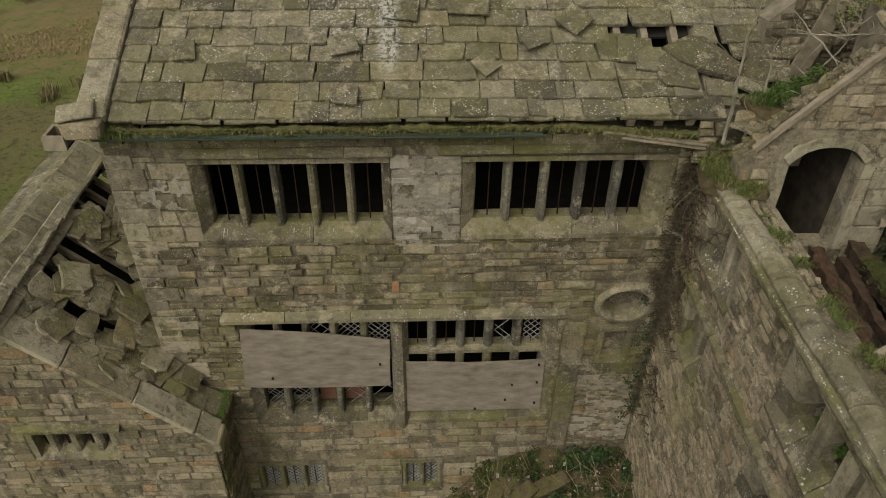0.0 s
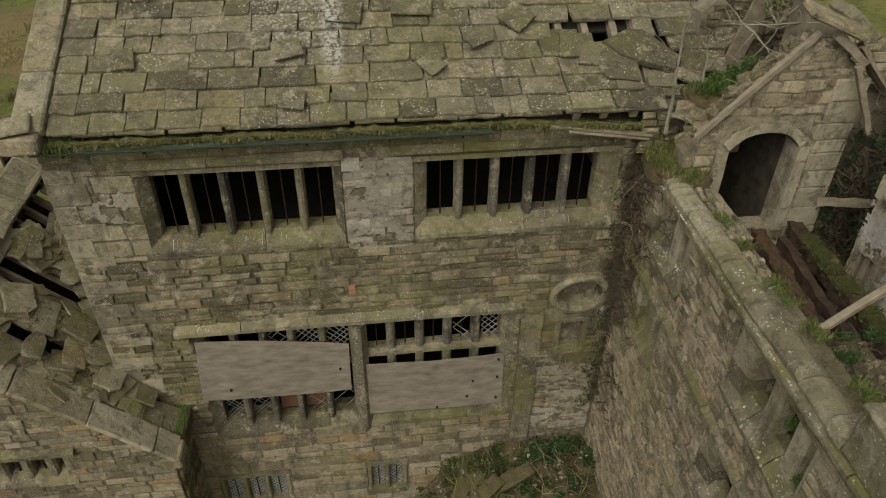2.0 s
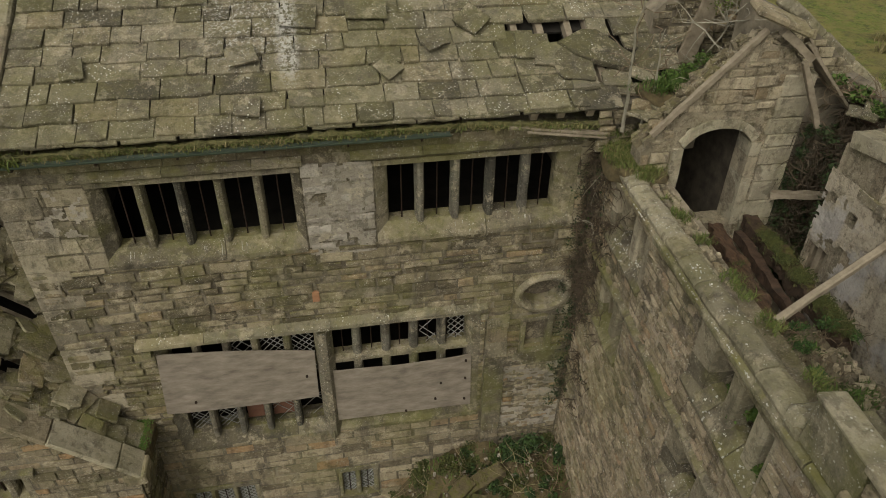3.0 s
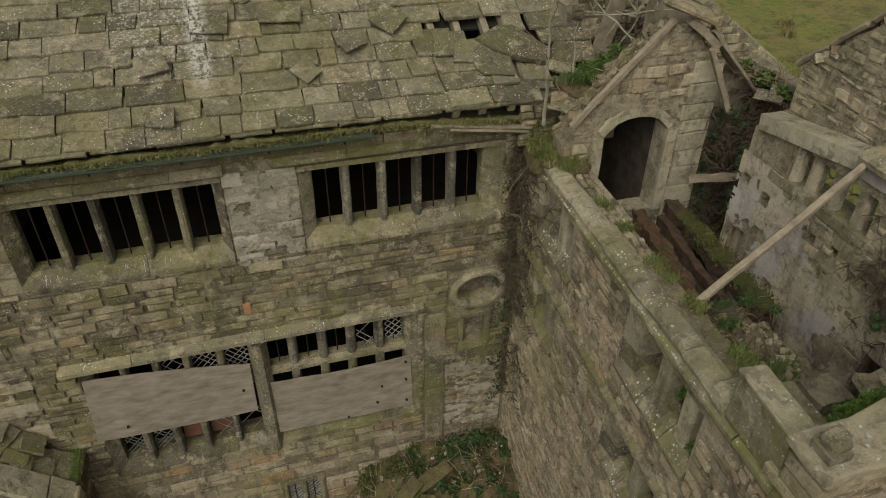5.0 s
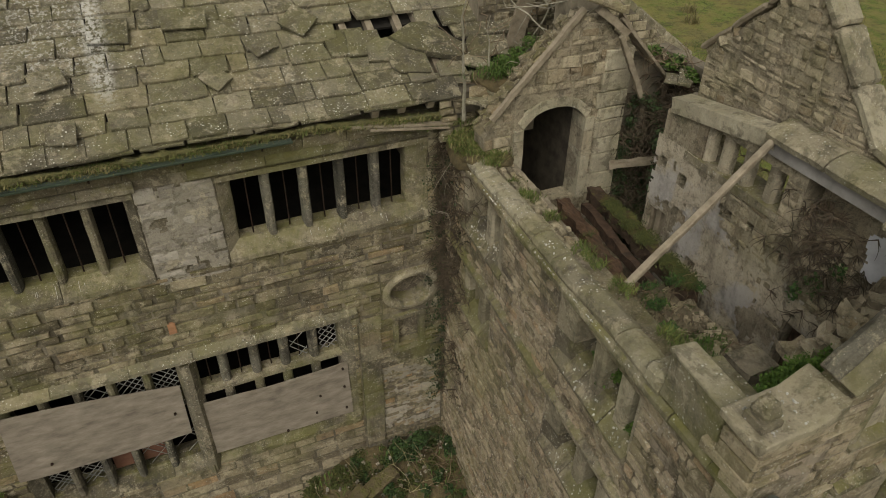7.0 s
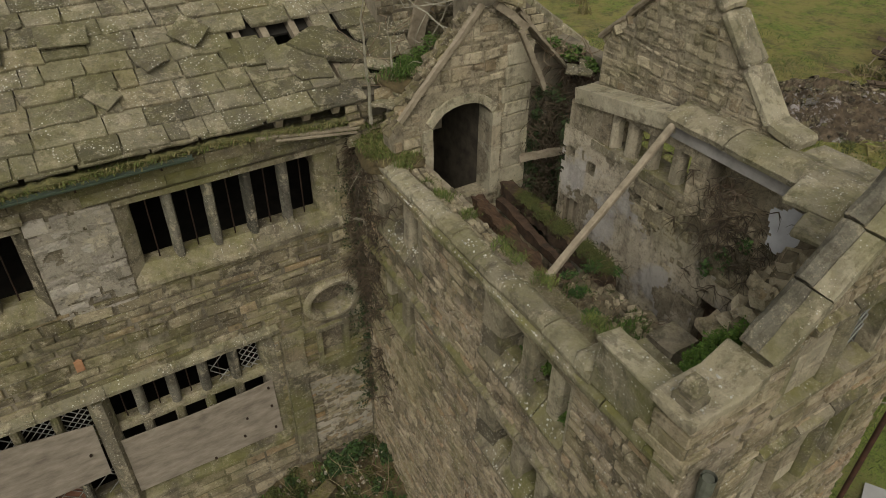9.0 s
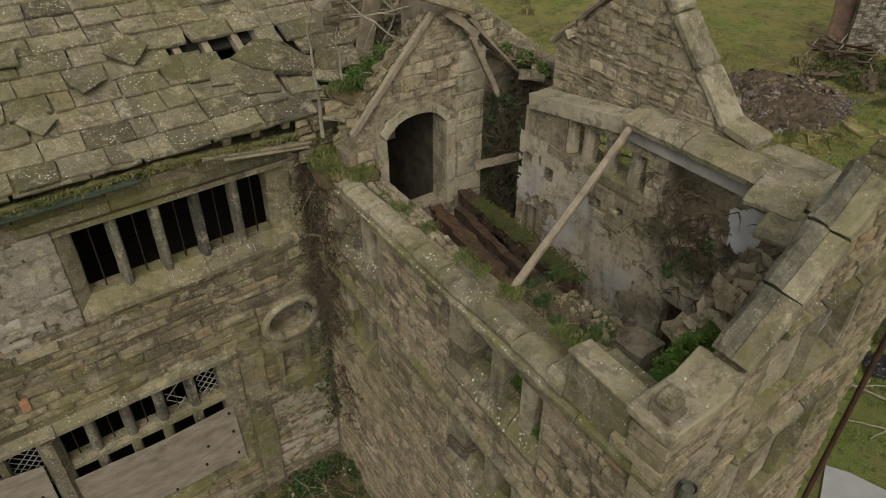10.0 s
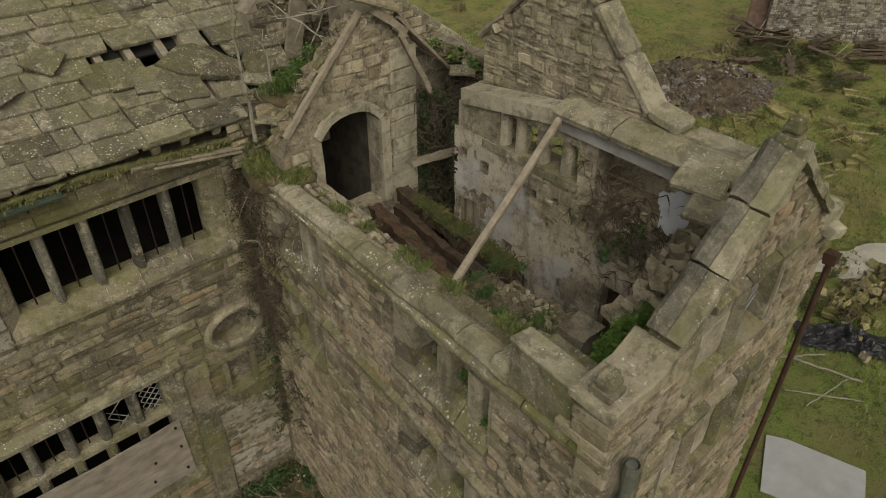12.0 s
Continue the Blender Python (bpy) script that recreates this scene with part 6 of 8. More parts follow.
REDWOOD = plain_material("red_brown_rotten_oak", (0.028, 0.018, 0.012), (0.13, 0.078, 0.048), 11, stretch=(3, 0.6, 2), relief=1.0, dist=0.04)
MOSSWOOD = mossy("mossy_rotten_oak", (0.085, 0.055, 0.036), (0.02, 0.014, 0.01))
beam("floor_beam", (5.72, 7.2, 7.82), (5.42, 5.1, 7.8), 0.2, 0.22, REDWOOD, "rotten red-brown oak floor beam", 0.06, 1)
beam("floor_beam", (6.3, 7.3, 7.84), (6.12, 4.8, 7.82), 0.22, 0.22, MOSSWOOD, "moss-covered oak floor beam", 0.06, 2)
beam("joist", (6.05, 7.1, 7.75), (5.85, 5.2, 7.72), 0.12, 0.15, ROTTEN, "dark broken floor joist", 0.03, 3)
beam("cross_timber", (6.66, 7.48, 8.13), (7.42, 7.05, 8.3), 0.1, 0.1, TIMBER, "grey timber built into the wall", 0.02, 4)
beam("wall_plate", (4.88, 7.45, 8.58), (4.84, 6.1, 8.58), 0.1, 0.06, TIMBER, "grey wall plate lying behind the coping", 0.015, 5)

# moss cushions and grass on the rotten beams
bt = random.Random(77)
along = lambda f, a, b: (a[0] + (b[0] - a[0]) * f, a[1] + (b[1] - a[1]) * f)
tops = [along(bt.random(), (6.3, 7.3), (6.12, 4.8)) for _ in range(2600)]
blades("beam_moss", [(x + bt.gauss(0, 0.07), y, 7.945) for x, y in tops if noise.noise(Vector((x * 5, y * 2.2, 3))) > -0.12], 0.028, OLIVE, "yellow-green moss on the rotten floor beam", 1.3, 0.009, 3, 21)
tops = [along(bt.random() ** 0.6, (5.72, 7.2), (5.42, 5.1)) for _ in range(800)]
blades("beam_moss", [(x + bt.gauss(0, 0.06), y, 7.92) for x, y in tops if noise.noise(Vector((x * 5, y * 2.2, 8))) > 0.12], 0.028, OLIVE, "patches of moss on the red-brown beam", 1.3, 0.009, 3, 22)
foliage("beam_plant", [((6.0, 5.0, 7.95), (0.22, 0.16, 0.07)), ((5.65, 5.05, 7.93), (0.18, 0.12, 0.06)), ((6.2, 4.8, 7.93), (0.14, 0.16, 0.06))], LEAF, "low green plants at the ends of the beams", 0.03, 2600, 23)
tw = [(bt.uniform(5.4, 6.3), bt.uniform(4.7, 5.2), 7.9) for _ in range(14)]
twigs("beam_twigs", tw, TWIG, "dry brown stalks at the ends of the beams", 0.25, 5, 0.005, 24, droop=0.4)

# remnant of the upper floor
bm = bmesh.new()
nx, ny = 20, 26
g = {}
for j in range(ny + 1):
    for i in range(nx + 1):
        x = 4.68 + 1.48 * i / nx
        y = 3.45 + 1.75 * j / ny
        if i == nx:
            x += 0.08 * noise.noise(Vector((y * 4, 0, 0)))
        if j == 0:
            y += 0.1 * noise.noise(Vector((x * 4, 3, 0)))
        z = 7.72 + 0.12 * noise.noise(Vector((x * 3, y * 3, 0))) + 0.22 * max(0, (5.3 - x) / 0.8)
        g[i, j, 1] = bm.verts.new((x, y, z))
        g[i, j, 0] = bm.verts.new((x, y, 7.36))
for j in range(ny):
    for i in range(nx):
        bm.faces.new((g[i, j, 1], g[i + 1, j, 1], g[i + 1, j + 1, 1], g[i, j + 1, 1]))
        bm.faces.new((g[i, j, 0], g[i, j + 1, 0], g[i + 1, j + 1, 0], g[i + 1, j, 0]))
for i in range(nx):
    bm.faces.new((g[i, 0, 0], g[i + 1, 0, 0], g[i + 1, 0, 1], g[i, 0, 1]))
    bm.faces.new((g[i + 1, ny, 0], g[i, ny, 0], g[i, ny, 1], g[i + 1, ny, 1]))
for j in range(ny):
    bm.faces.new((g[0, j + 1, 0], g[0, j, 0], g[0, j, 1], g[0, j + 1, 1]))
    bm.faces.new((g[nx, j, 0], g[nx, j + 1, 0], g[nx, j + 1, 1], g[nx, j, 1]))
DEBRIS = plain_material("floor_debris", (0.07, 0.058, 0.038), (0.2, 0.17, 0.115), 14, relief=1.0, dist=0.03)
tagged(part("upper_floor_remnant", bm, DEBRIS), "broken upper floor covered with debris and weeds", "floor", kind="structure")
sp = [(rg.uniform(4.75, 6.05), rg.uniform(3.5, 5.1)) for _ in range(900)]
fz = lambda x, y: 7.72 + 0.12 * noise.noise(Vector((x * 3, y * 3, 0))) + 0.22 * max(0, (5.3 - x) / 0.8)
blades("floor_weeds", [(x, y, fz(x, y)) for x, y in sp if noise.noise(Vector((x * 2, y * 2, 7))) > 0.02], 0.07, FRESH, "green weeds on the broken floor", 0.9, 0.008, 3, 11)
blades("dead_weeds", [(x, y, fz(x, y)) for x, y in sp if noise.noise(Vector((x * 2, y * 2, 7))) < 0.0][::3], 0.09, TWIG, "dry stalks on the broken floor", 1.3, 0.004, 3, 12)
foliage("floor_plant", [((5.1, 4.7, 8.0), (0.2, 0.2, 0.1)), ((5.35, 4.35, 7.9), (0.25, 0.16, 0.1)), ((5.05, 4.0, 7.95), (0.15, 0.2, 0.1)), ((5.6, 4.8, 7.85), (0.18, 0.12, 0.08))], LEAF, "low green plants on the broken floor", 0.028, 4200, 13)
rng2 = random.Random(8)
edge = thing("floor_edge_stone", "pale squared stone at the corner of the broken floor", "stone")
part("block", worn(solid(5.78, 6.2, 3.42, 3.8, 7.36, 7.86, 0.02), 2, 0.015), ASHLAR, edge)
twigs("floor_twigs", [(rng2.uniform(4.9, 6.0), rng2.uniform(3.6, 5.0), 7.85) for _ in range(14)], TWIG, "brown dead stalks on the broken floor", 0.3, 6, 0.005, 71, droop=0.3)
for k in range(9):
    st = new("fallen_stone", unit_meshes(STONE_IN)[k % UNIT_COUNT])
    x, y = rng2.uniform(4.9, 6.0), rng2.uniform(3.5, 3.9) if k % 2 else rng2.uniform(3.5, 5.0)
    st.matrix_basis = pose(x, y, fz(x, y) + 0.04, 90 + rng2.uniform(-20, 20), 0, rng2.uniform(0, 360)) @ Matrix.Diagonal((0.22, 0.09, 0.17, 1))
    tagged(st, "squared stone fallen onto the broken floor", "stone", "fallen stones")
blades("coping_grass", [(4.55 + 0.06 * (y - 2) * 0.5 + rg.gauss(0, 0.05), y, coping_z(wu(y)) - 0.03) for y in [rg.uniform(3.2, 7.4) for _ in range(900)] if noise.noise(Vector((y * 1.9, 0, 4))) > 0.0], 0.06, GRASS, "moss and grass behind the coping stones", 0.9, 0.006, 3, 14)

# grass head where wing wall and eaves meet, with two saplings
TURF_Z = lambda x, y: 8.58 + 0.2 * math.sqrt(max(0.0, 1 - ((x - 4.68) / 0.42) ** 2 - ((y - 7.95) / 0.72) ** 2))
turf = [(4.68 + 0.4 * math.sqrt(f) * math.cos(a), 7.95 + 0.68 * math.sqrt(f) * math.sin(a)) for f, a in [(rg.random(), rg.uniform(0, math.tau)) for _ in range(1500)]]
blades("corner_turf", [(x, y, TURF_Z(x, y)) for x, y in turf if noise.noise(Vector((x * 3, y * 3, 2))) > -0.25], 0.06, GRASS, "short green turf on the wall head", 1.0, 0.006, 3, 15)
blades("corner_straw", [(x, y, TURF_Z(x, y)) for x, y in turf[::3]], 0.07, STRAW, "pale dead grass in the turf on the wall head", 1.1, 0.005, 2, 18)
blades("eaves_turf", [(rg.uniform(3.9, 4.9), rg.uniform(8.25, 8.5), 8.86) for _ in range(300)], 0.1, GRASS, "grass on the broken eaves", 0.9, 0.007, 3, 16)
lump("turf_bank", (4.68, 7.95, 8.56), (0.44, 0.74, 0.2), SOIL, "earth bank on the wall head", 6)


def sapling(base, top, r, label, seed):
    rng = random.Random(seed)
    t = thing("sapling", label, "tree", group="saplings")
    bm = bmesh.new()
    pts = [Vector(base).lerp(Vector(top), k / 8) + Vector((0.14 * noise.noise(Vector((k * 0.45, seed * 3.1, 0))), 0.1 * noise.noise(Vector((k * 0.45, seed * 3.1, 5))), 0)) for k in range(9)]
    last = None
    for k, p in enumerate(pts):
        rr = r * (1 - 0.8 * k / 8)
        ring = [bm.verts.new(p + Vector((rr * math.cos(a * math.tau / 6), rr * math.sin(a * math.tau / 6), 0))) for a in range(6)]
        if last:
            for i in range(6):
                bm.faces.new((last[i], last[(i + 1) % 6], ring[(i + 1) % 6], ring[i]))
        last = ring
    trunk = part("trunk", bm, BARK, t)
    bm = bmesh.new()
    for k in range(12):
        p = pts[rng.randrange(3, 9)]
        d = Vector((rng.gauss(0, 1), rng.gauss(0, 0.6), rng.uniform(0.2, 1.2))).normalized()
        for _ in range(3):
            q = p + d * rng.uniform(0.08, 0.2)
            tmp = round_bar(p, q, 0.006, 3)
            me = bpy.data.meshes.new("tmp")
            tmp.to_mesh(me)
            tmp.free()
            bm.from_mesh(me)
            bpy.data.meshes.remove(me)
            p, d = q, (d + Vector((rng.gauss(0, 0.5), rng.gauss(0, 0.5), rng.gauss(0, 0.4)))).normalized()
    tagged(part("branch_tangle", bm, TWIG, trunk), kind="stuff")


sapling((4.56, 8.2, 8.95), (4.5, 8.2, 10.9), 0.032, "thin leafless sapling rooted on the wall head", 1)
sapling((4.84, 8.1, 8.9), (4.9, 8.2, 10.4), 0.027, "shorter bare sapling rooted on the wall head", 2)
# roots and ivy in the corner below
twigs("bare_creeper", [(4.3, 8.5, 8.0), (4.35, 8.4, 7.6), (4.25, 8.45, 7.3), (4.38, 8.3, 8.2)], BARK, "bare pale creeper stems in the wall corner", 0.7, 4, 0.008, 4, droop=0.5)
foliage("corner_ivy", [((4.4, 8.5, 7.3), (0.1, 0.08, 0.25)), ((4.42, 8.48, 6.2), (0.06, 0.06, 0.2)), ((4.42, 8.45, 8.1), (0.07, 0.06, 0.2))], LEAF, "dark ivy in the wall corner", 0.05, 1500, 17)

# Darker copy of ivy_leaf, with corner and recess shade put into its colour.
SHADE_IVY = leaf_material("shade_toned_ivy", (0.012, 0.022, 0.008), (0.022, 0.04, 0.012), (0.035, 0.06, 0.016))
# creeper growth whose dark colour also paints the shade of the corner
foliage("corner_creeper", [((4.36 + 0.04 * (k % 3), 8.52, 3.2 + 0.3 * k), (0.1 + 0.04 * (k % 2), 0.06, 0.18)) for k in range(18)] + [((4.4, 8.3 - 0.1 * k, 8.2 - 0.25 * k), (0.05, 0.1, 0.15)) for k in range(5)], SHADE_IVY, "creeper climbing the wall corner, leaves coloured dark for shade", 0.05, 420, 73, "stuff")
foliage("wall_moss", [((4.2 + 0.07 * (k % 3), 8.54, 3.0 + 0.32 * k), (0.22, 0.03, 0.26)) for k in range(17)], SHADE_IVY, "thin ivy and moss beside the wall corner, coloured dark for shade", 0.035, 260, 96, "stuff")
ROOT = leaf_material("dead_creeper", (0.03, 0.022, 0.014), (0.055, 0.04, 0.025), (0.09, 0.066, 0.042))
rc = random.Random(74)
twigs("creeper_roots", [(4.42 - abs(rc.gauss(0, 0.1)), 8.53 - abs(rc.gauss(0, 0.03)), rc.uniform(5.9, 8.7)) for _ in range(110)] + [(4.4, 8.5, rc.uniform(3.0, 6.0)) for _ in range(30)], ROOT, "brown dead creeper matted in the wall corner", 0.24, 7, 0.007, 74, droop=0.8)
creep = [(y, z) for y, z in [(8.52 - abs(rc.gauss(0, 0.42)), rc.uniform(3.4, 8.3)) for _ in range(260)] if noise.noise(Vector((y * 1.6, z * 0.9, 4))) > -0.15]
foliage("side_creeper", [((4.43 - 0.067 * (8.6 - y), y, z), (0.035, 0.12, 0.16)) for y, z in creep[::5]], SHADE_IVY, "creeper leaves on the wing wall, coloured dark for the corner's shade", 0.045, 210, 61, "stuff")
twigs("wall_creeper", [(4.43 - 0.067 * (8.6 - y), y, z) for y, z in creep], ROOT, "dead creeper stems clinging to the wing wall", 0.2, 6, 0.007, 62, droop=0.6)
twigs("side_roots", [(4.42 - 0.067 * (8.6 - y), y, z) for y, z in [(8.5 - abs(rc.gauss(0, 0.35)), rc.uniform(6.0, 8.4)) for _ in range(70)]], ROOT, "brown dead creeper on the wing wall by the corner", 0.26, 6, 0.007, 75, droop=0.8)

# ---- arched doorway ----
arch = thing("arched_doorway", "depressed stone arch over a dark doorway", "doorway", kind="structure")
ax0, ax1, spring, crown = 5.14, 6.14, 9.0, 9.25
curve = [(ax0, spring)]
for k in range(1, 16):
    f = k / 16
    x = ax0 + (ax1 - ax0) * f
    z = spring + (crown - spring) * (1 - abs(2 * f - 1) ** 2.7)
    curve.append((x, z))
curve.append((ax1, spring))
bm = bmesh.new()
for (xa, za), (xb, zb) in zip(curve, curve[1:]):
    prism_bm(bm, [(xa, za), (xb, zb), (xb, 9.285), (xa, 9.285)], AY + 0.03, AY + 0.3)
part("spandrel", bm, DRESSED, arch)
for i, j in ((0, 3), (3, 8), (8, 13), (13, 16)):
    outl = curve[i:j + 1]
    mid = Vector(((ax0 + ax1) / 2, spring - 0.6))
    out = [tuple(Vector(p) + (Vector(p) - mid).normalized() * 0.13) for p in outl[::-1]]
    bm = bmesh.new()
    prism_bm(bm, outl + out, AY - 0.045, AY + 0.12)
    bmesh.ops.bevel(bm, geom=bm.edges[:], offset=0.005, segments=1, affect="EDGES", profile=0.5)
    part("voussoir", bm, VERGE, arch, "pale worn arch stone")
for side in (0, 1):
    z = 7.66
    while z < spring - 0.01:
        h = min(0.22 + 0.2 * random.random(), spring - z)
        w = 0.14 + 0.02 * random.random()
        xa, xb = (ax0 - w, ax0) if side == 0 else (ax1, ax1 + w)
        part("jamb_stone", solid(xa, xb, AY - 0.055, AY + 0.29, z, z + h - 0.008, 0.012, 0.008, z), VERGE, arch)
        z += h
# passage box, walls and top coloured dark to paint its shade
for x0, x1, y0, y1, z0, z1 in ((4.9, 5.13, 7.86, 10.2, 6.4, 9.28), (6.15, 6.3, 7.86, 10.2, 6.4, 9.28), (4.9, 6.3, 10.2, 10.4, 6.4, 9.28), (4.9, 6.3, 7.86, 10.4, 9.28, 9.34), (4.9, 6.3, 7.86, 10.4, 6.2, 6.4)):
    part("passage", solid(x0, x1, y0, y1, z0, z1, 0.0), SOIL if z1 < 8 else PASSAGE_SHADE, arch, "plastered passage with its shade put into a dark colour")
rng3 = random.Random(5)
# large ashlar quoins at the broken end of the arch wall
z = 6.6
while z < 9.7:
    h = rng3.uniform(0.2, 0.34)
    part("quoin", solid(6.36 - rng3.uniform(0, 0.08), 6.8, AY - 0.055, AY + 0.29, z, z + h - 0.01, 0.015, 0.01, z, 1), VERGE, wa)
    z += h

# broken roof timbers over the arch wall
beam("rafter", (5.88, 7.5, 10.58), (4.6, 7.46, 9.27), 0.07, 0.065, TIMBER, "grey rafter leaning on the arched gable", 0.012, 7, "rafter")
beam("rafter", (6.42, 7.36, 10.2), (6.89, 7.3, 9.27), 0.075, 0.07, TIMBER, "short broken rafter hanging off the gable", 0.014, 8, "rafter")
beam("roof_purlin", (6.1, 7.5, 10.56), (6.56, 7.4, 10.2), 0.1, 0.09, TIMBER, "broken purlin end on the gable", 0.02, 9, "purlin")
for k in range(14):
    beam("broken_lath", (6.42 + 0.02 * k, 7.4 + 0.03 * k, 10.42 - 0.02 * (k % 7)), (7.46 - 0.09 * (k % 5), 7.36 + 0.05 * k, 9.36 + 0.07 * (k % 5) + 0.015 * k), 0.035 + 0.02 * (k % 3), 0.035, TIMBER, "splintered grey roof timber", 0.008, 10 + k, "lath")
rs = thing("ridge_slab", "tilted stone ridge slab on the gable top", "slab")
part("slab", placed(solid(-0.42, 0.42, -0.17, 0.17, -0.05, 0.05, 0.03, 0.014, 4, 2), pose(6.02, 7.5, 10.72, 10, 22, -6)), COPING, rs)
post = thing("roof_post", "pale split roof board standing in the gap", "board")
part("board", placed(solid(-0.13, 0.13, -0.03, 0.03, -0.6, 0.6, 0.01, 0.01, 4, 2), pose(5.85, 9.0, 10.1, 12, 8, -8)), TIMBER, post)
twigs("bare_shrub", [(6.0, 8.6, 10.3), (6.1, 8.7, 10.2), (5.7, 8.6, 10.2), (6.3, 8.75, 10.4)], BARK, "bare tangled shrub on the broken roof", 0.75, 7, 0.009, 8)
foliage("roof_shrub", [((5.95, 8.75, 10.55), (0.3, 0.25, 0.3)), ((6.3, 8.9, 10.7), (0.3, 0.3, 0.35)), ((6.15, 9.3, 10.8), (0.4, 0.3, 0.35))], GRASS, "straggly yellow-green shrub behind the gable", 0.04, 420, 95)
foliage("roof_plant", [((5.05, 8.1, 9.8), (0.16, 0.14, 0.12)), ((5.3, 8.1, 9.87), (0.2, 0.16, 0.14)), ((5.5, 8.15, 9.98), (0.15, 0.14, 0.14)), ((5.15, 8.05, 9.7), (0.2, 0.14, 0.1))], FRESH, "bright green plants on the broken roof edge", 0.03, 3600, 19, "stuff")
blades("roof_tufts", [(5.25 + rg.gauss(0, 0.25), 8.05 + rg.gauss(0, 0.08), 9.68 + rg.gauss(0, 0.05)) for _ in range(900)], 0.07, FRESH, "short grass on the broken roof edge", 1.0, 0.006, 3, 20)
twigs("roof_stems", [(5.1 + 0.12 * k, 8.0, 9.6 + 0.06 * k) for k in range(6)], BARK, "bare pale stems hanging from the roof edge", 0.5, 3, 0.007, 63, droop=0.7)
rq = random.Random(64)
for k in range(9):
    sl = new("slipped_slate", RAGGED_GREY[k])
    sl.matrix_basis = pose(4.75 + 0.09 * k + rq.uniform(-0.1, 0.1), 7.95 + rq.uniform(-0.08, 0.2), 9.28 + 0.035 * k, rq.gauss(18, 9), rq.gauss(-8, 8), rq.gauss(-20, 20)) @ Matrix.Diagonal((rq.uniform(0.3, 0.5), rq.uniform(0.2, 0.35), 0.04, 1))
    tagged(sl, "slipped stone slate on the broken roof edge", "slate", "slipped slates")
# broken wall head between roof and arch wall
masonry(wa, Matrix.Translation((0, 8.3, 0)), 4.2, 5.6, 8.6, 9.5, [], lambda u: 9.32 - 0.05 * (u - 4.2), STONE, (0.07, 0.13), (0.15, 0.35), 0.05, 44, 60, (5, 9), wild=0.5)
bm = bmesh.new()
box_bm(bm, 4.4, 5.8, 8.34, 8.7, 8.5, 9.3)
part("broken_wall_head", bm, MORTAR, wa)
# earth and grass where the roof has gone
lump("roof_earth", (5.3, 8.2, 9.46), (0.6, 0.42, 0.16), SOIL, "earth and rubble on the broken roof edge", 1)
for k in range(16):
    rk = random.Random(k)
    hs = new("roof_stone", unit_meshes(STONE_IN)[k % UNIT_COUNT])
    w = rk.uniform(0.14, 0.3)
    hs.matrix_basis = pose(rk.uniform(4.75, 5.9), rk.uniform(7.9, 8.25), rk.uniform(9.3, 9.7), rk.uniform(-130, -60), rk.uniform(-30, 30), rk.uniform(0, 360)) @ Matrix.Diagonal((w, 0.08, w * 0.7, 1))
    tagged(hs, "loose stone in the earth of the broken roof", "stone", "roof stones")
# broken stone end of the main roof
BEM = Matrix.Translation((0, 9.4, 0))
wbe, bend = wall_core("wall_broken_end", BEM, 5.3, 7.0, 8.0, 0.35, [], [(5.3, 10.2), (5.9, 10.75), (6.5, 10.6), (7.0, 10.2)], MORTAR, "broken rubble wall behind the roof edge")
masonry(wbe, BEM, 5.3, 7.0, 9.0, 10.7, [], bend, STONE, (0.08, 0.16), (0.14, 0.36), 0.06, 47, 80, (6, 10), wild=0.8)
# rear wall with sloping coping
RWM = Matrix.Translation((0, 8.3, 0))
wb, btop = wall_core("wall_rear", RWM, 6.2, 8.6, 0.0, 0.4, [], [(6.2, 10.7), (7.0, 10.35), (8.6, 9.2)], MORTAR, "dark rear wall behind the arched gable")
masonry(wb, RWM, 6.75, 8.6, 8.4, 10.5, [], btop, STONE_IN, (0.08, 0.16), (0.15, 0.4), 0.04, 46, 120, (7.5, 9.8))
for k in range(3):
    a, b = 6.7 + 0.62 * k, 6.7 + 0.62 * (k + 1)
    part("coping_stone", placed(solid(0.0, 0.74, -0.2, 0.2, 0.0, 0.16, 0.03, 0.015, k, 2), Matrix.Translation((a, 8.5, 10.5 - 0.445 * k)) @ Matrix.Rotation(radians(35.6), 4, "Y")), COPING, wb)
tagged(part("recess_wall", solid(7.5, 7.7, 6.3, 7.9, 5.5, 9.75, 0.0), MORTAR), "dark inner wall of the roofed recess", "wall", kind="structure")
tagged(part("recess_side", solid(6.78, 7.6, 7.62, 7.9, 5.5, 9.7, 0.0), MORTAR), "dark side wall of the roofed recess", "wall", kind="structure")
tagged(part("recess_partition", solid(7.12, 7.5, 6.42, 6.58, 5.5, 9.6, 0.0), MORTAR), "partition beside the roofed recess", "wall", kind="structure")
VM = Matrix.Translation((7.2, 7.25, 9.66)) @ Euler((radians(6), radians(14), radians(-12))).to_matrix().to_4x4()
valley = thing("fallen_roof", "fallen slates and boards bridging the recess", "roof debris")
part("boarding", placed(solid(0.1, 0.6, -0.3, 0.6, -0.12, -0.06, 0.0, 0.03, 3, 3), VM), ROTTEN, valley)
rv = random.Random(52)
for k in range(18):
    put_slate(valley, VM @ pose(rv.uniform(0.1, 0.6), rv.uniform(-0.35, 0.7), rv.uniform(-0.08, 0.02), rv.gauss(0, 9), rv.gauss(0, 9), rv.uniform(0, 360)), rv.uniform(0.18, 0.4), rv.uniform(0.15, 0.35), 0.035, kinds=RAGGED_GREY)
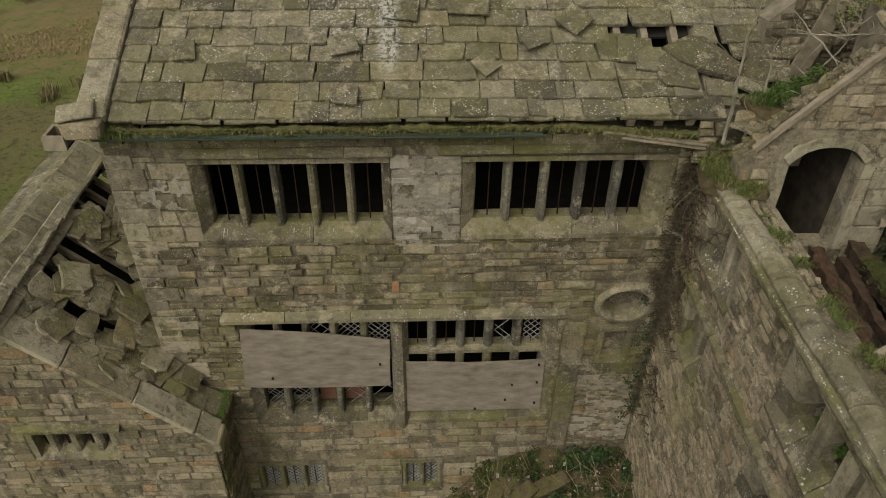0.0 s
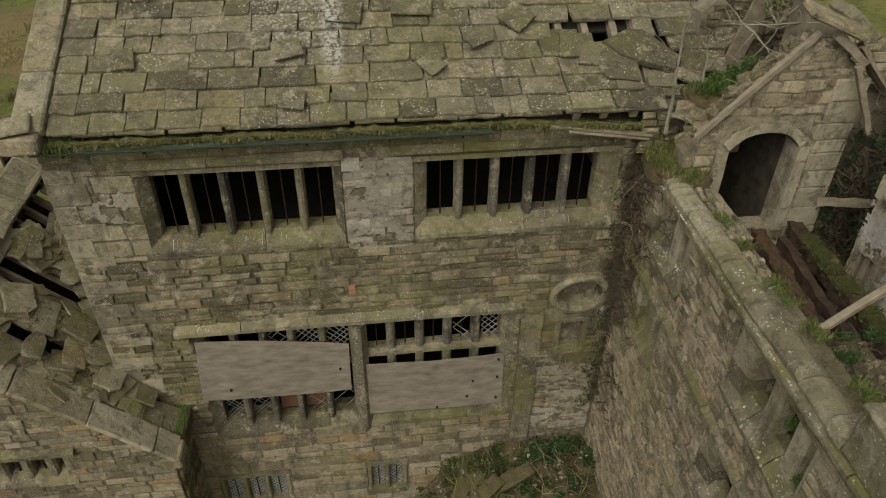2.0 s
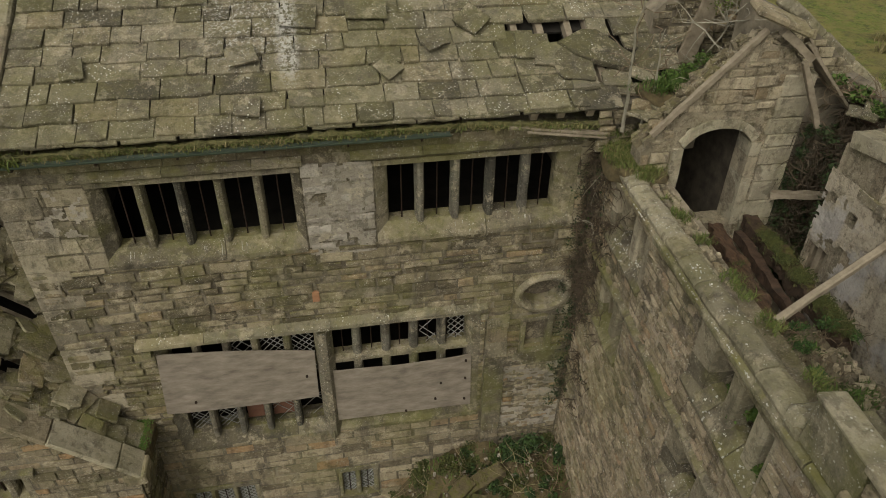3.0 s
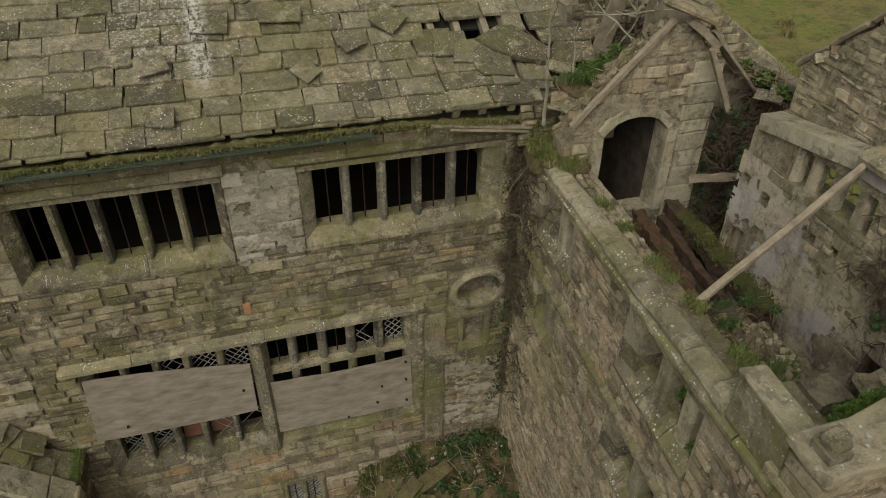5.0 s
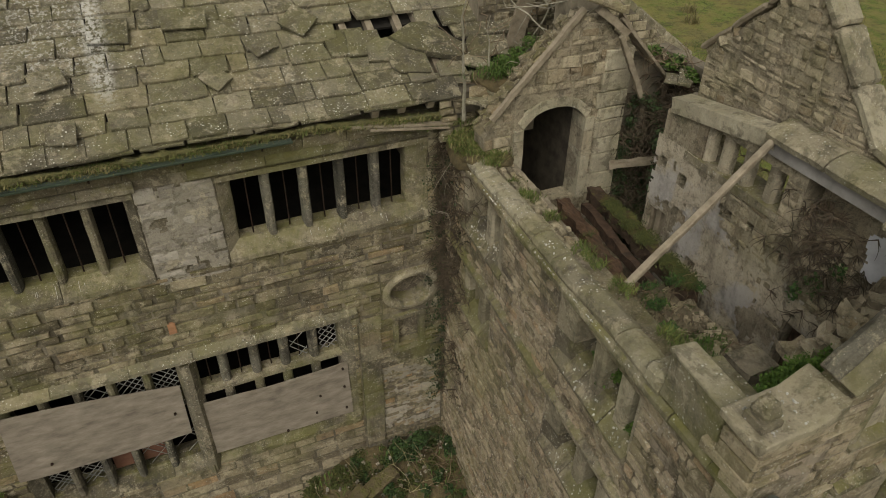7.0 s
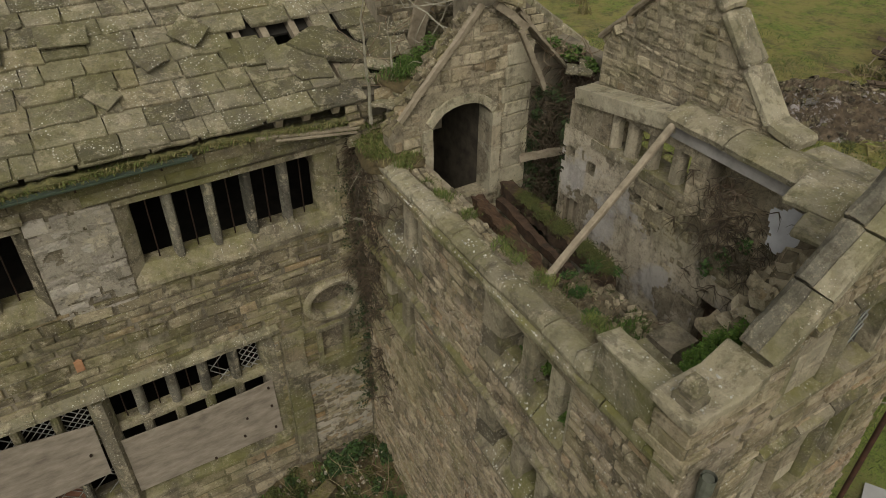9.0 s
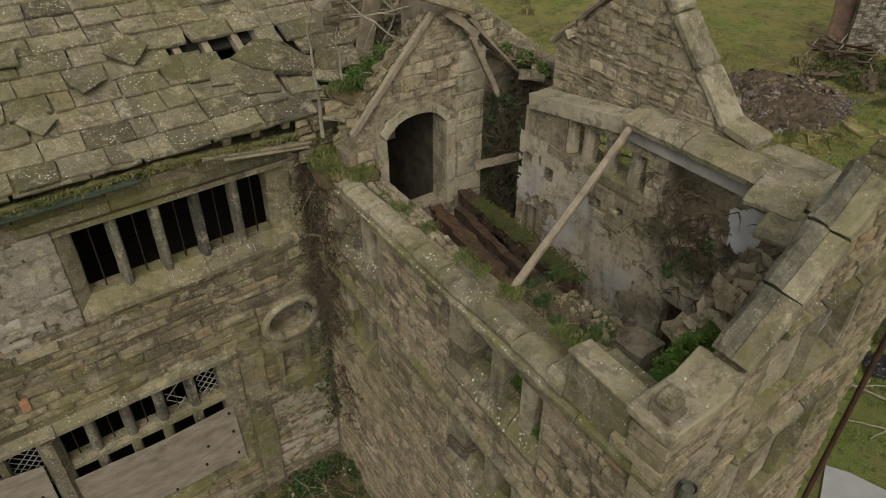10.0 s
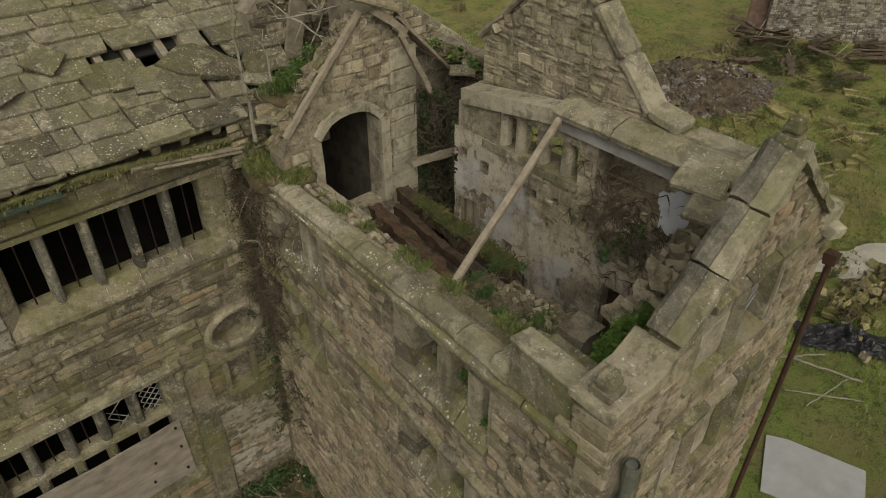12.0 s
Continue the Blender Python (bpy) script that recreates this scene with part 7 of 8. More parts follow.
# ivy in the recess; its dark leaf colour carries the recess's shade
foliage("recess_ivy", [((7.35, 6.9 + 0.14 * (k % 6), 7.3 + 0.28 * (k // 2 % 7)), (0.1, 0.2, 0.22)) for k in range(18)] + [((6.95, 7.5, 7.6 + 0.3 * k), (0.14, 0.08, 0.2)) for k in range(6)], SHADE_IVY, "dense ivy lining the recess, coloured dark for its shade", 0.045, 900, 53, "stuff")
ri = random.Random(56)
foliage("recess_ivy", [((7.4, ri.uniform(6.5, 7.6), ri.uniform(6.2, 9.5)), (0.08, 0.2, 0.24)) for _ in range(26)] + [((ri.uniform(6.8, 7.45), 7.54, ri.uniform(6.2, 9.5)), (0.2, 0.06, 0.24)) for _ in range(20)], SHADE_IVY, "ivy covering the recess walls, the recess shade in its dark colour", 0.045, 420, 57, "stuff")
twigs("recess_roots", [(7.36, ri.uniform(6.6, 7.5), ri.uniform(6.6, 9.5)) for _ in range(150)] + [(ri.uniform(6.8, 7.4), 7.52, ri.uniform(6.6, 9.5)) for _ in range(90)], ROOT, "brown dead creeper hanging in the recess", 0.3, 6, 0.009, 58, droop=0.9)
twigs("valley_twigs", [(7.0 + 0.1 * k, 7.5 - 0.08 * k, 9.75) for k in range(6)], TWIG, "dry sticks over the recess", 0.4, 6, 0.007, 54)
foliage("hanging_ivy", [((6.72, 6.62, 9.0), (0.06, 0.12, 0.4)), ((6.72, 6.6, 8.4), (0.06, 0.1, 0.4)), ((6.85, 7.0, 9.3), (0.12, 0.4, 0.12))], SHADE_IVY, "ivy hanging down the inner corner, coloured dark for shade", 0.04, 700, 23)
foliage("valley_grass", [((7.35, 7.3, 9.72), (0.25, 0.2, 0.14)), ((7.45, 7.0, 9.62), (0.2, 0.2, 0.12)), ((7.2, 7.6, 9.8), (0.2, 0.16, 0.1))], FRESH, "green weeds in the broken valley", 0.05, 2000, 24)
BRIGHT = leaf_material("fresh_leaf", (0.045, 0.095, 0.015), (0.075, 0.145, 0.022), (0.12, 0.19, 0.035))
foliage("inner_shrub", [((5.0, 2.72, 8.58), (0.2, 0.18, 0.16)), ((5.25, 2.78, 8.6), (0.24, 0.2, 0.2)), ((5.55, 2.8, 8.62), (0.26, 0.22, 0.22)), ((5.85, 2.75, 8.66), (0.22, 0.2, 0.2)), ((5.4, 2.6, 8.45), (0.5, 0.3, 0.25))], BRIGHT, "bright green shrub growing inside the gable", 0.028, 7000, 25)
tagged(part("shrub_ledge", solid(4.6, 6.74, 2.14, 3.0, 7.3, 8.3, 0.05, 0.06, 2, 5), DEBRIS), "earth ledge inside the gable wall", "ledge", kind="structure")
twigs("window_twigs", [(7.2, 5.6, 9.15), (7.2, 5.2, 9.15), (7.25, 4.8, 9.15), (7.2, 4.95, 9.2)], TWIG, "dry twigs tangled behind the window", 0.4, 5, 0.006, 9)
twigs("bird_nest", [(6.95, 4.05, 9.3), (6.95, 3.95, 9.25), (6.95, 4.15, 9.28)], TWIG, "tangle of dry twigs under the lintel", 0.25, 22, 0.006, 10)

rt = random.Random(31)
twigs("root_tangle", [(6.69, rt.gauss(3.75, 0.28), rt.gauss(8.95, 0.3)) for _ in range(70)], ROOT, "brown dead roots matted over the broken wall", 0.22, 7, 0.006, 31, droop=0.8)
foliage("wall_ivy", [((6.66, 3.72, 8.62), (0.1, 0.2, 0.2)), ((6.66, 3.5, 8.95), (0.08, 0.15, 0.15)), ((6.66, 3.9, 8.4), (0.08, 0.12, 0.2))], LEAF, "dark ivy in the hollow of the broken wall", 0.045, 900, 32)
inner_door = thing("door_board", "dark rotten boards blocking a low opening", "boards")
for k in range(3):
    part("plank", placed(solid(xu(3.9) + 0.17 * k, xu(3.9) + 0.165 + 0.17 * k, 0.16, 0.2, 5.6, 7.88 - 0.04 * k, 0.006, 0.008, k), XM), ROTTEN, inner_door)
# collapsed stones against the inner face of the gable
rr = random.Random(15)
RUBBLE = stone_material("tan_tumbled_stone", (0.38, 0.32, 0.225), (0.5, 0.43, 0.31), (0.6, 0.525, 0.385), warm=(0.5, 0.385, 0.24), moss=0.2, lichen=0.5, soot=0.25, grit=0.7)
for course in range(7):
    x = 5.82 + 0.085 * course
    while x < 6.68:
        s = rr.uniform(0.14, 0.34)
        h = rr.uniform(0.1, 0.15)
        st = new("rubble_stone", unit_meshes(RUBBLE)[rr.randrange(UNIT_COUNT)])
        y = 3.05 - 0.05 * course + rr.gauss(0, 0.045)
        z = 8.36 + 0.135 * course + rr.gauss(0, 0.02)
        st.matrix_basis = pose(x + s / 2, y, z, rr.gauss(-8, 12), rr.gauss(-4, 8), 180 + rr.gauss(-12, 16)) @ Matrix.Diagonal((s, rr.uniform(0.12, 0.2), h, 1))
        tagged(st, "tan broken wall stone in the collapsed corner", "stone", "collapsed stones")
        x += s + 0.01
for k in range(18):
    f = rr.random()
    w = rr.uniform(0.14, 0.3)
    st = new("rubble_stone", unit_meshes(RUBBLE)[rr.randrange(UNIT_COUNT)])
    st.matrix_basis = pose(5.86 + 0.62 * f + rr.gauss(0, 0.03), rr.uniform(2.5, 2.95), 8.72 + 0.66 * f + rr.uniform(-0.02, 0.05), 90 + rr.gauss(0, 14), rr.gauss(0, 14), rr.uniform(0, 360)) @ Matrix.Diagonal((w, 0.09, w * 0.75, 1))
    tagged(st, "tan broken wall stone in the collapsed corner", "stone", "collapsed stones")
bm = bmesh.new()
prism_bm(bm, [(5.8, 7.4), (6.74, 7.4), (6.74, 9.45), (6.45, 9.36), (5.84, 8.66)], 2.14, 2.95)
bmesh.ops.subdivide_edges(bm, edges=bm.edges[:], cuts=5, use_grid_fill=True)
roughen(bm, 0.07, 5.0, 2)
tagged(part("rubble_bank", bm, DEBRIS), "bank of mortar and rubble in the collapsed corner", "bank", kind="structure")
tagged(part("wing_floor", solid(4.4, 6.8, 2.3, 7.6, 3.3, 3.5, 0.0), DEBRIS), "dark earth floor inside the wing", "floor", kind="structure")

# ---- left wing: roof ----
c44, s44 = math.cos(radians(44)), math.sin(radians(44))
LR = Matrix(((0, -c44, s44, -3.05), (1, 0, 0, 0), (0, s44, c44, 3.78), (0, 0, 0, 1)))
LS = (5.95 - 3.05) / c44
lroof = thing("roof_left_wing", "collapsing stone slate roof with holes and bare rafters", "roof", kind="structure")
LH = [(9.52, 9.9, 2.35, 3.6), (8.36, 8.68, 2.4, 3.15), (10.9, 11.85, 3.3, 3.9), (8.86, 9.06, 3.5, 3.75)]
bm = bmesh.new()
for y in [7.7 + 0.42 * k for k in range(12)]:
    part("rafter", placed(solid(y - 0.04, y + 0.04, 0.1 if y < 8.5 else 1.25, LS, -0.22, -0.1, 0.0, 0.012, y, 2), LR), TIMBER, lroof)
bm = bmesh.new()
# near-black sheet below the rafters, painted shade for the holes
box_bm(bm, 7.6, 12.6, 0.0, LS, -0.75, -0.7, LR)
part("ceiling", bm, SHADE_BLACK, lroof)
rl = random.Random(33)
s, row = 0.02, 0
while s < LS - 0.1:
    e = rl.uniform(0.31, 0.38)
    y = 7.78 + rl.uniform(-0.1, 0.1)
    while y < 12.6:
        w = rl.uniform(0.36, 0.75)
        cy, l = y + w / 2, e * 1.7
        y += w
        if s * c44 < 0.92 and cy + w / 2 > 8.66:
            continue
        if any(a < cy + w * 0.4 and b > cy - w * 0.4 and c < s + e * 1.3 and d > s + 0.1 for a, b, c, d in LH):
            continue
        mess = 1.0 if cy > 8.2 else 0.3
        put_slate(lroof, LR @ pose(cy, s + l / 2, -l * 0.055 + rl.uniform(0, 0.05) * mess, -6 + rl.gauss(0, 4) * mess, rl.gauss(0, 2.5) * mess, rl.gauss(0, 6) * mess), w - 0.02, l, rl.uniform(0.035, 0.06), kinds=PALE_SLATES)
    s += e
def over_hole(cy, cs, w, l):
    return any(a < cy + 0.36 * w and b > cy - 0.36 * w and c < cs + 0.36 * l and d > cs - 0.36 * l for a, b, c, d in LH)


for k in range(420):
    py, ps = rl.uniform(8.0, 12.2), rl.uniform(0.75, LS - 0.5)
    w, l = rl.choice((0.24, 0.32, 0.42, 0.55, 0.7)) * rl.uniform(0.85, 1.15), rl.uniform(0.22, 0.46)
    turn = rl.gauss(0, 26)
    if over_hole(py, ps, w, l) or ps * c44 < 0.25 + 0.93 * (py > 8.5):
        continue
    put_slate(lroof, LR @ pose(py, ps, rl.uniform(-0.02, 0.12), rl.gauss(-5, 7), rl.gauss(0, 7), turn), w, l, rl.uniform(0.035, 0.065), kinds=RAGGED if k % 4 else BROWN_SLATES)
for py, ps, w, l, turn, lift in ((9.05, 3.2, 0.6, 0.5, 28, 0.16), (9.1, 2.15, 0.55, 0.5, -12, 0.14), (8.75, 1.75, 0.5, 0.6, 30, 0.15), (8.55, 2.1, 0.6, 0.36, 8, 0.12), (8.35, 2.7, 0.5, 0.3, 4, 0.12), (10.6, 3.4, 0.5, 0.4, 55, 0.12), (9.45, 1.95, 0.5, 0.6, 12, 0.13), (8.35, 1.45, 0.5, 0.42, -6, 0.13)):
    put_slate(lroof, LR @ pose(py, ps, lift, -5, 2, turn), w, l, 0.07, kinds=RAGGED)
# big ridge slabs and verge coping
for k in range(4):
    a = 7.5 + 0.78 * k
    part("ridge_slab", placed(solid(a, a + 0.76, LS - 0.36, LS + 0.03, 0.03, 0.1, 0.02, 0.012, k, 1), LR @ pose(0, 0, 0, 0, 0, 0)), VERGE, lroof)
for k, (a, b) in enumerate(((0.02, 0.42), (0.43, 1.55), (1.56, 2.75), (2.76, LS + 0.05))):
    part("verge_coping", placed(solid(7.42, 7.92, a, b, 0.0, 0.085, 0.02, 0.016, k, 3), LR), VERGE, lroof)
# far slope
A2 = math.atan2(0.82, 1.8)
c26, s26 = math.cos(A2), math.sin(A2)
LR2 = Matrix(((0, c26, -s26, -7.75), (-1, 0, 0, 0), (0, s26, c26, 5.68), (0, 0, 0, 1)))
LS2 = math.hypot(0.82, 1.8)
bm = bmesh.new()
box_bm(bm, -15.5, -7.6, 0.0, LS2, -0.25, -0.2, LR2)
part("sarking", bm, SHADE_BLACK, lroof)
s = 0.0
while s < LS2 - 0.05:
    e = rl.uniform(0.2, 0.26)
    y = -15.4
    while y < -7.6:
        w = rl.uniform(0.3, 0.6)
        put_slate(lroof, LR2 @ pose(y + w / 2, s + e * 0.85, -0.04 + rl.uniform(0, 0.03), -7 + rl.gauss(0, 1.5), rl.gauss(0, 1.5), rl.gauss(0, 3)), w - 0.01, e * 1.7, 0.04)
        y += w
    s += e
lkn = thing("kneeler", "squared kneeler stone at the low wing eaves", "kneeler")
part("block", solid(-3.3, -2.95, 7.42, 7.86, 3.62, 3.86, 0.025, 0.012, 5, 2), COPING, lkn)
blades("eaves_moss", [(rg.uniform(-3.6, -3.0), rg.uniform(7.95, 8.55), 3.88) for _ in range(900)], 0.04, SHRUB, "bright moss on the low eaves", 1.2, 0.008, 3, 26)
tagged(part("eaves_bank", solid(-3.6, -2.95, 7.9, 8.58, 3.55, 3.9, 0.06, 0.04, 3, 3), SOIL), "mossy eaves gutter stone", "bank", kind="structure")
win_l = side_window("window_13", LM, LO[0], [-5.78, -5.4, -5.02], "four-light mullioned window with bent iron bars", 0.16)
for x in (-5.95, -5.6, -5.2, -4.85):
    part("stanchion", round_bar((x, LY + 0.22, 3.5), (x + 0.06, LY + 0.12, 4.12), 0.016), IRON, win_l)
part("hood", placed(worn(lengthwise([(0.0, 4.18), (-0.1, 4.2), (-0.1, 4.27), (0.0, 4.33)], -6.2, -4.5), 6, 0.008), LM), DRESSED, win_l)
LWM, _ = wall_frame((-8.8, 15.5), (-8.8, 7.52))
wall_core("wall_left_wing_west", LWM, 0, 7.98, 0, 0.4, [], [(0, 3.7), (7.98, 3.7)], MORTAR, "outer wall of the left wing")

# ---- fields and the yard beyond ----
rf = random.Random(71)
tufts = []
for _ in range(170):
    a = rf.random()
    if a < 0.45:
        x, y = rf.uniform(14, 75), rf.uniform(14, 70)
    elif a < 0.8:
        x, y = rf.uniform(-45, -9), rf.uniform(16, 75)
    else:
        x, y = rf.uniform(-20, 40), rf.uniform(35, 90)
    tufts.append((x, y, rf.uniform(0.35, 0.8)))


def ground_z(x, y):
    far = max(0.0, math.hypot(x, y - 6) - 18)
    return 0.35 * noise.noise(Vector((x, y, 0)) * 0.09) * min(1, far / 10) + 0.006 * far


sp = []
for x, y, r in tufts:
    for _ in range(60):
        sp.append((x + rf.gauss(0, r * 0.35), y + rf.gauss(0, r * 0.35), ground_z(x, y)))
blades("rush_tufts", sp, 0.55, STRAW, "brown rush tufts scattered over the pasture", 0.5, 0.02, 2, 30)
sp = []
for _ in range(26000):
    x, y = rf.uniform(8.5, 36), rf.uniform(-2, 28)
    if 11.8 < x < 14.7 and 0.5 < y < 3.3 or (x - 30.2) ** 2 / 13 + (y - 15.2) ** 2 / 10 < 1:
        continue
    if noise.noise(Vector((x * 0.5, y * 0.5, 8))) > -0.15:
        sp.append((x, y, ground_z(x, y)))
blades("yard_straw", sp[::4], 0.14, STRAW, "pale dry grass in the yard", 1.0, 0.012, 2, 33)
blades("yard_grass", sp, 0.14, GRASS, "rough grass in the yard beyond the ruin", 0.9, 0.014, 2, 31)
sheetm = plain_material("grey_sheet", (0.22, 0.22, 0.215), (0.28, 0.28, 0.275), 2, 0.6, relief=0.1, dirt=0.15)
sh = thing("ground_sheet", "pale grey flat sheet lying on the grass", "sheet")
bm = bmesh.new()
pts = [(13.66, 3.12), (13.9, 2.72), (14.2, 1.7), (14.37, 1.12), (13.56, 0.8), (12.4, 1.7), (12.12, 2.44)]
a = [bm.verts.new((x, y, 0.05)) for x, y in pts]
b = [bm.verts.new((x, y, 0.07)) for x, y in pts]
bm.faces.new(a)
bm.faces.new(b[::-1])
for i in range(7):
    bm.faces.new((a[i], b[i], b[(i + 1) % 7], a[(i + 1) % 7]))
part("sheet", bm, sheetm, sh)
# black plastic
bp = Mat("black_plastic", 0.3)
bp.colours(bp.noise(4), (0.3, (0.008, 0.008, 0.009)), (0.7, (0.02, 0.02, 0.022)))
bp = bp.done()
bm = bmesh.new()
g = {}
for j in range(31):
    for i in range(61):
        x, y = -1.2 + 2.4 * i / 60, -0.5 + 1.0 * j / 30
        e = max(0, 1 - (x / 1.25) ** 2 - (y / 0.55) ** 2)
        g[i, j] = bm.verts.new((x + 0.1 * noise.noise(Vector((x * 5, y * 5, 1))), y + 0.1 * noise.noise(Vector((x * 5, y * 5, 2))), 0.02 + (0.2 + 0.28 * noise.noise(Vector((x * 3.4, y * 5, 0))) + 0.14 * abs(noise.noise(Vector((x * 5, y * 14, 4))))) * e ** 0.5))
for j in range(30):
    for i in range(60):
        bm.faces.new((g[i, j], g[i + 1, j], g[i + 1, j + 1], g[i, j + 1]))
tagged(part("plastic_sheet", bm, bp, at=pose(18.2, 3.3, 0.05, 0, 0, -58)), "crumpled black plastic sheet on the grass", "plastic sheet")
for a, b, r in (((16.4, 4.3, 0.1), (17.0, 2.3, 0.12), 0.03), ((15.3, 3.5, 0.1), (16.4, 2.0, 0.1), 0.02), ((15.2, 2.9, 0.08), (16.9, 2.6, 0.1), 0.018), ((16.0, 4.4, 0.08), (17.3, 3.4, 0.1), 0.022)):
    beam("fallen_branch", a, b, 1.3 * r, 1.3 * r, BARK, "thin pale broken branch on the grass", 0.025, a[0], "branch")


def heap(name, cx, cy, rx, ry, h, mat, label, seed):
    bm = bmesh.new()
    g = {}
    n = 60
    for j in range(n + 1):
        for i in range(n + 1):
            u, v = 2 * i / n - 1, 2 * j / n - 1
            e = max(0.0, 1 - u * u - v * v)
            z = h * e ** 0.8 * (0.7 + 0.8 * noise.noise(Vector((u * 3, v * 3, seed)))) + 0.3 * h * noise.noise(Vector((u * 9, v * 9, seed))) * e ** 0.5 + 0.18 * h * noise.noise(Vector((u * 24, v * 24, seed))) * e ** 0.5
            x, y = cx + rx * u, cy + ry * v
            g[i, j] = bm.verts.new((x, y, ground_z(x, y) - 0.06 + max(0, z) * (1 if e > 0 else 0)))
    for j in range(n):
        for i in range(n):
            bm.faces.new((g[i, j], g[i + 1, j], g[i + 1, j + 1], g[i, j + 1]))
    return tagged(part(name, bm, mat), label, "heap")


def fragments(name, spots, size, mat, label, seed):
    """Many small broken pieces, too small to count, as one mesh."""
    rng = random.Random(seed)
    units = unit_meshes(mat)
    verts, faces = [], []
    for x, y, z in spots:
        s = rng.uniform(*size)
        m = Matrix.Translation((x, y, z)) @ Euler((rng.uniform(0, 6.28), rng.uniform(0, 6.28), rng.uniform(0, 6.28))).to_matrix().to_4x4() @ Matrix.Diagonal((s, 0.4 * s, 0.7 * s, 1))
        me = units[rng.randrange(UNIT_COUNT)]
        k = len(verts)
        verts += [(m @ q.co)[:] for q in me.vertices]
        faces += [[k + i for i in p.vertices] for p in me.polygons]
    me = bpy.data.meshes.new(name)
    me.from_pydata(verts, [], faces)
    me.materials.append(mat)
    return tagged(new(name, me), label, "debris", kind="stuff")


rk2 = random.Random(88)
sp = [(rk2.uniform(4.75, 6.1), rk2.uniform(3.45, 5.1)) for _ in range(260)]
fragments("floor_rubble", [(x, y, fz(x, y) + 0.01) for x, y in sp], (0.03, 0.1), STONE_IN, "small broken stones on the upper floor", 1)
sp = [(rk2.uniform(1.4, 4.3), rk2.uniform(5.8, 8.5)) for _ in range(260)]
fragments("court_litter", [(x, y, mound_z(x, y) + 0.06) for x, y in sp], (0.02, 0.08), STONE_PALE, "small pale stones among the weeds", 2)
SPECK = stone_material("white_specks", (0.42, 0.41, 0.36), (0.5, 0.49, 0.44), (0.58, 0.57, 0.52), moss=0.0, lichen=0.0, soot=0.0, grit=0.2)
specks = []
for _ in range(420):
    u = rk2.uniform(0.3, 5.4)
    if noise.noise(Vector((u * 2.5, 0, 6))) > -0.1:
        q = WM @ Vector((u, rk2.choice((rk2.uniform(0.02, 0.2), rk2.uniform(0.02, 0.2), -0.06)), 0))
        specks.append((q.x, q.y, coping_z(u) + (0.008 if (WM.inverted() @ q).y > 0 else -0.135)))
fragments("wall_specks", specks, (0.008, 0.026), SPECK, "white bird specks on the wing coping", 5)
specks = []
for a, b, c, d in (WO[0], WO[1], WO[3]):
    for _ in range(60):
        f = rk2.random()
        specks.append(tuple(WM @ Vector((rk2.uniform(a + 0.3, b - 0.1), -0.06 + 0.19 * f, c + 0.035 + 0.21 * f))))
fragments("sill_specks", specks, (0.008, 0.03), SPECK, "white bird specks on the wing window sills", 6)
fragments("slab_specks", [(rk2.uniform(3.93, 4.6), rk2.uniform(1.88, 2.24), 9.462) for _ in range(50)], (0.008, 0.028), SPECK, "white bird specks on the kneeler slab", 7)
ashm = Mat("ash_and_earth", 0.95)
ashm.colours(ashm.noise(2.2, 8, 0.7), (0.3, (0.03, 0.023, 0.015)), (0.7, (0.14, 0.105, 0.07)))
ashm.over((0.32, 0.30, 0.30), ashm.ramp(ashm.noise(0.5, 9, 0.78, offset=3.0), 0.55, 0.6), 0.85)
ashm.bump(ashm.noise(6, 8, 0.75), 1.0, 0.15)
ASH = ashm.done()
heap("bonfire_mound", 30.2, 15.2, 3.6, 3.2, 0.8, ASH, "dark burnt mound of earth and cinders", 1)
CLOD = stone_material("burnt_earth", (0.04, 0.03, 0.02), (0.07, 0.052, 0.035), (0.11, 0.082, 0.055), warm=(0.12, 0.08, 0.05), moss=0.2, lichen=0.2, soot=0.5)
fragments("burnt_clods", [(30.2 + 3.4 * math.sqrt(f) * math.cos(a), 15.2 + 3.0 * math.sqrt(f) * math.sin(a), ground_z(30, 15) + 0.3 * (1 - f)) for f, a in [(rk2.random(), rk2.uniform(0, 6.28)) for _ in range(420)]], (0.15, 0.5), CLOD, "burnt clods and cinders on the mound", 4)
ASH_GREY = plain_material("pale_ash", (0.07, 0.063, 0.055), (0.2, 0.19, 0.18), 9, relief=0.6)
fragments("ash_lumps", [(31.2 + rk2.gauss(0, 0.9), 13.0 + rk2.gauss(0, 0.4), ground_z(30, 13) + 0.2) for _ in range(240)] + [(29.4 + rk2.gauss(0, 0.6), 15.6 + rk2.gauss(0, 0.5), ground_z(30, 15) + 0.45) for _ in range(160)], (0.04, 0.11), ASH_GREY, "pale grey ash and broken plaster", 5)
YELLOWED = stone_material("mossy_flagstone", (0.22, 0.19, 0.075), (0.28, 0.24, 0.09), (0.3, 0.26, 0.12), moss=0.8, lichen=0.3)
rs2 = random.Random(17)
MOORGRASS = leaf_material("moor_grass", (0.2, 0.14, 0.07), (0.27, 0.2, 0.1), (0.32, 0.25, 0.13))
MOOR = [(-22.0, 36.0, 12.0, 4.2)]
for k in range(46):
    x, y = rs2.uniform(24, 36), rs2.uniform(6.0, 12.5)
    st = new("loose_stone", unit_meshes(YELLOWED)[k % UNIT_COUNT])
    w = rs2.uniform(0.4, 1.3)
    st.matrix_basis = pose(x, y, ground_z(x, y) + 0.06, 90 + rs2.uniform(-6, 6), rs2.uniform(-6, 6), rs2.uniform(0, 360)) @ Matrix.Diagonal((w, 0.08, w * 0.75, 1))
    tagged(st, "mossy yellow flagstone lying in the grass", "stone", "scattered flagstones")
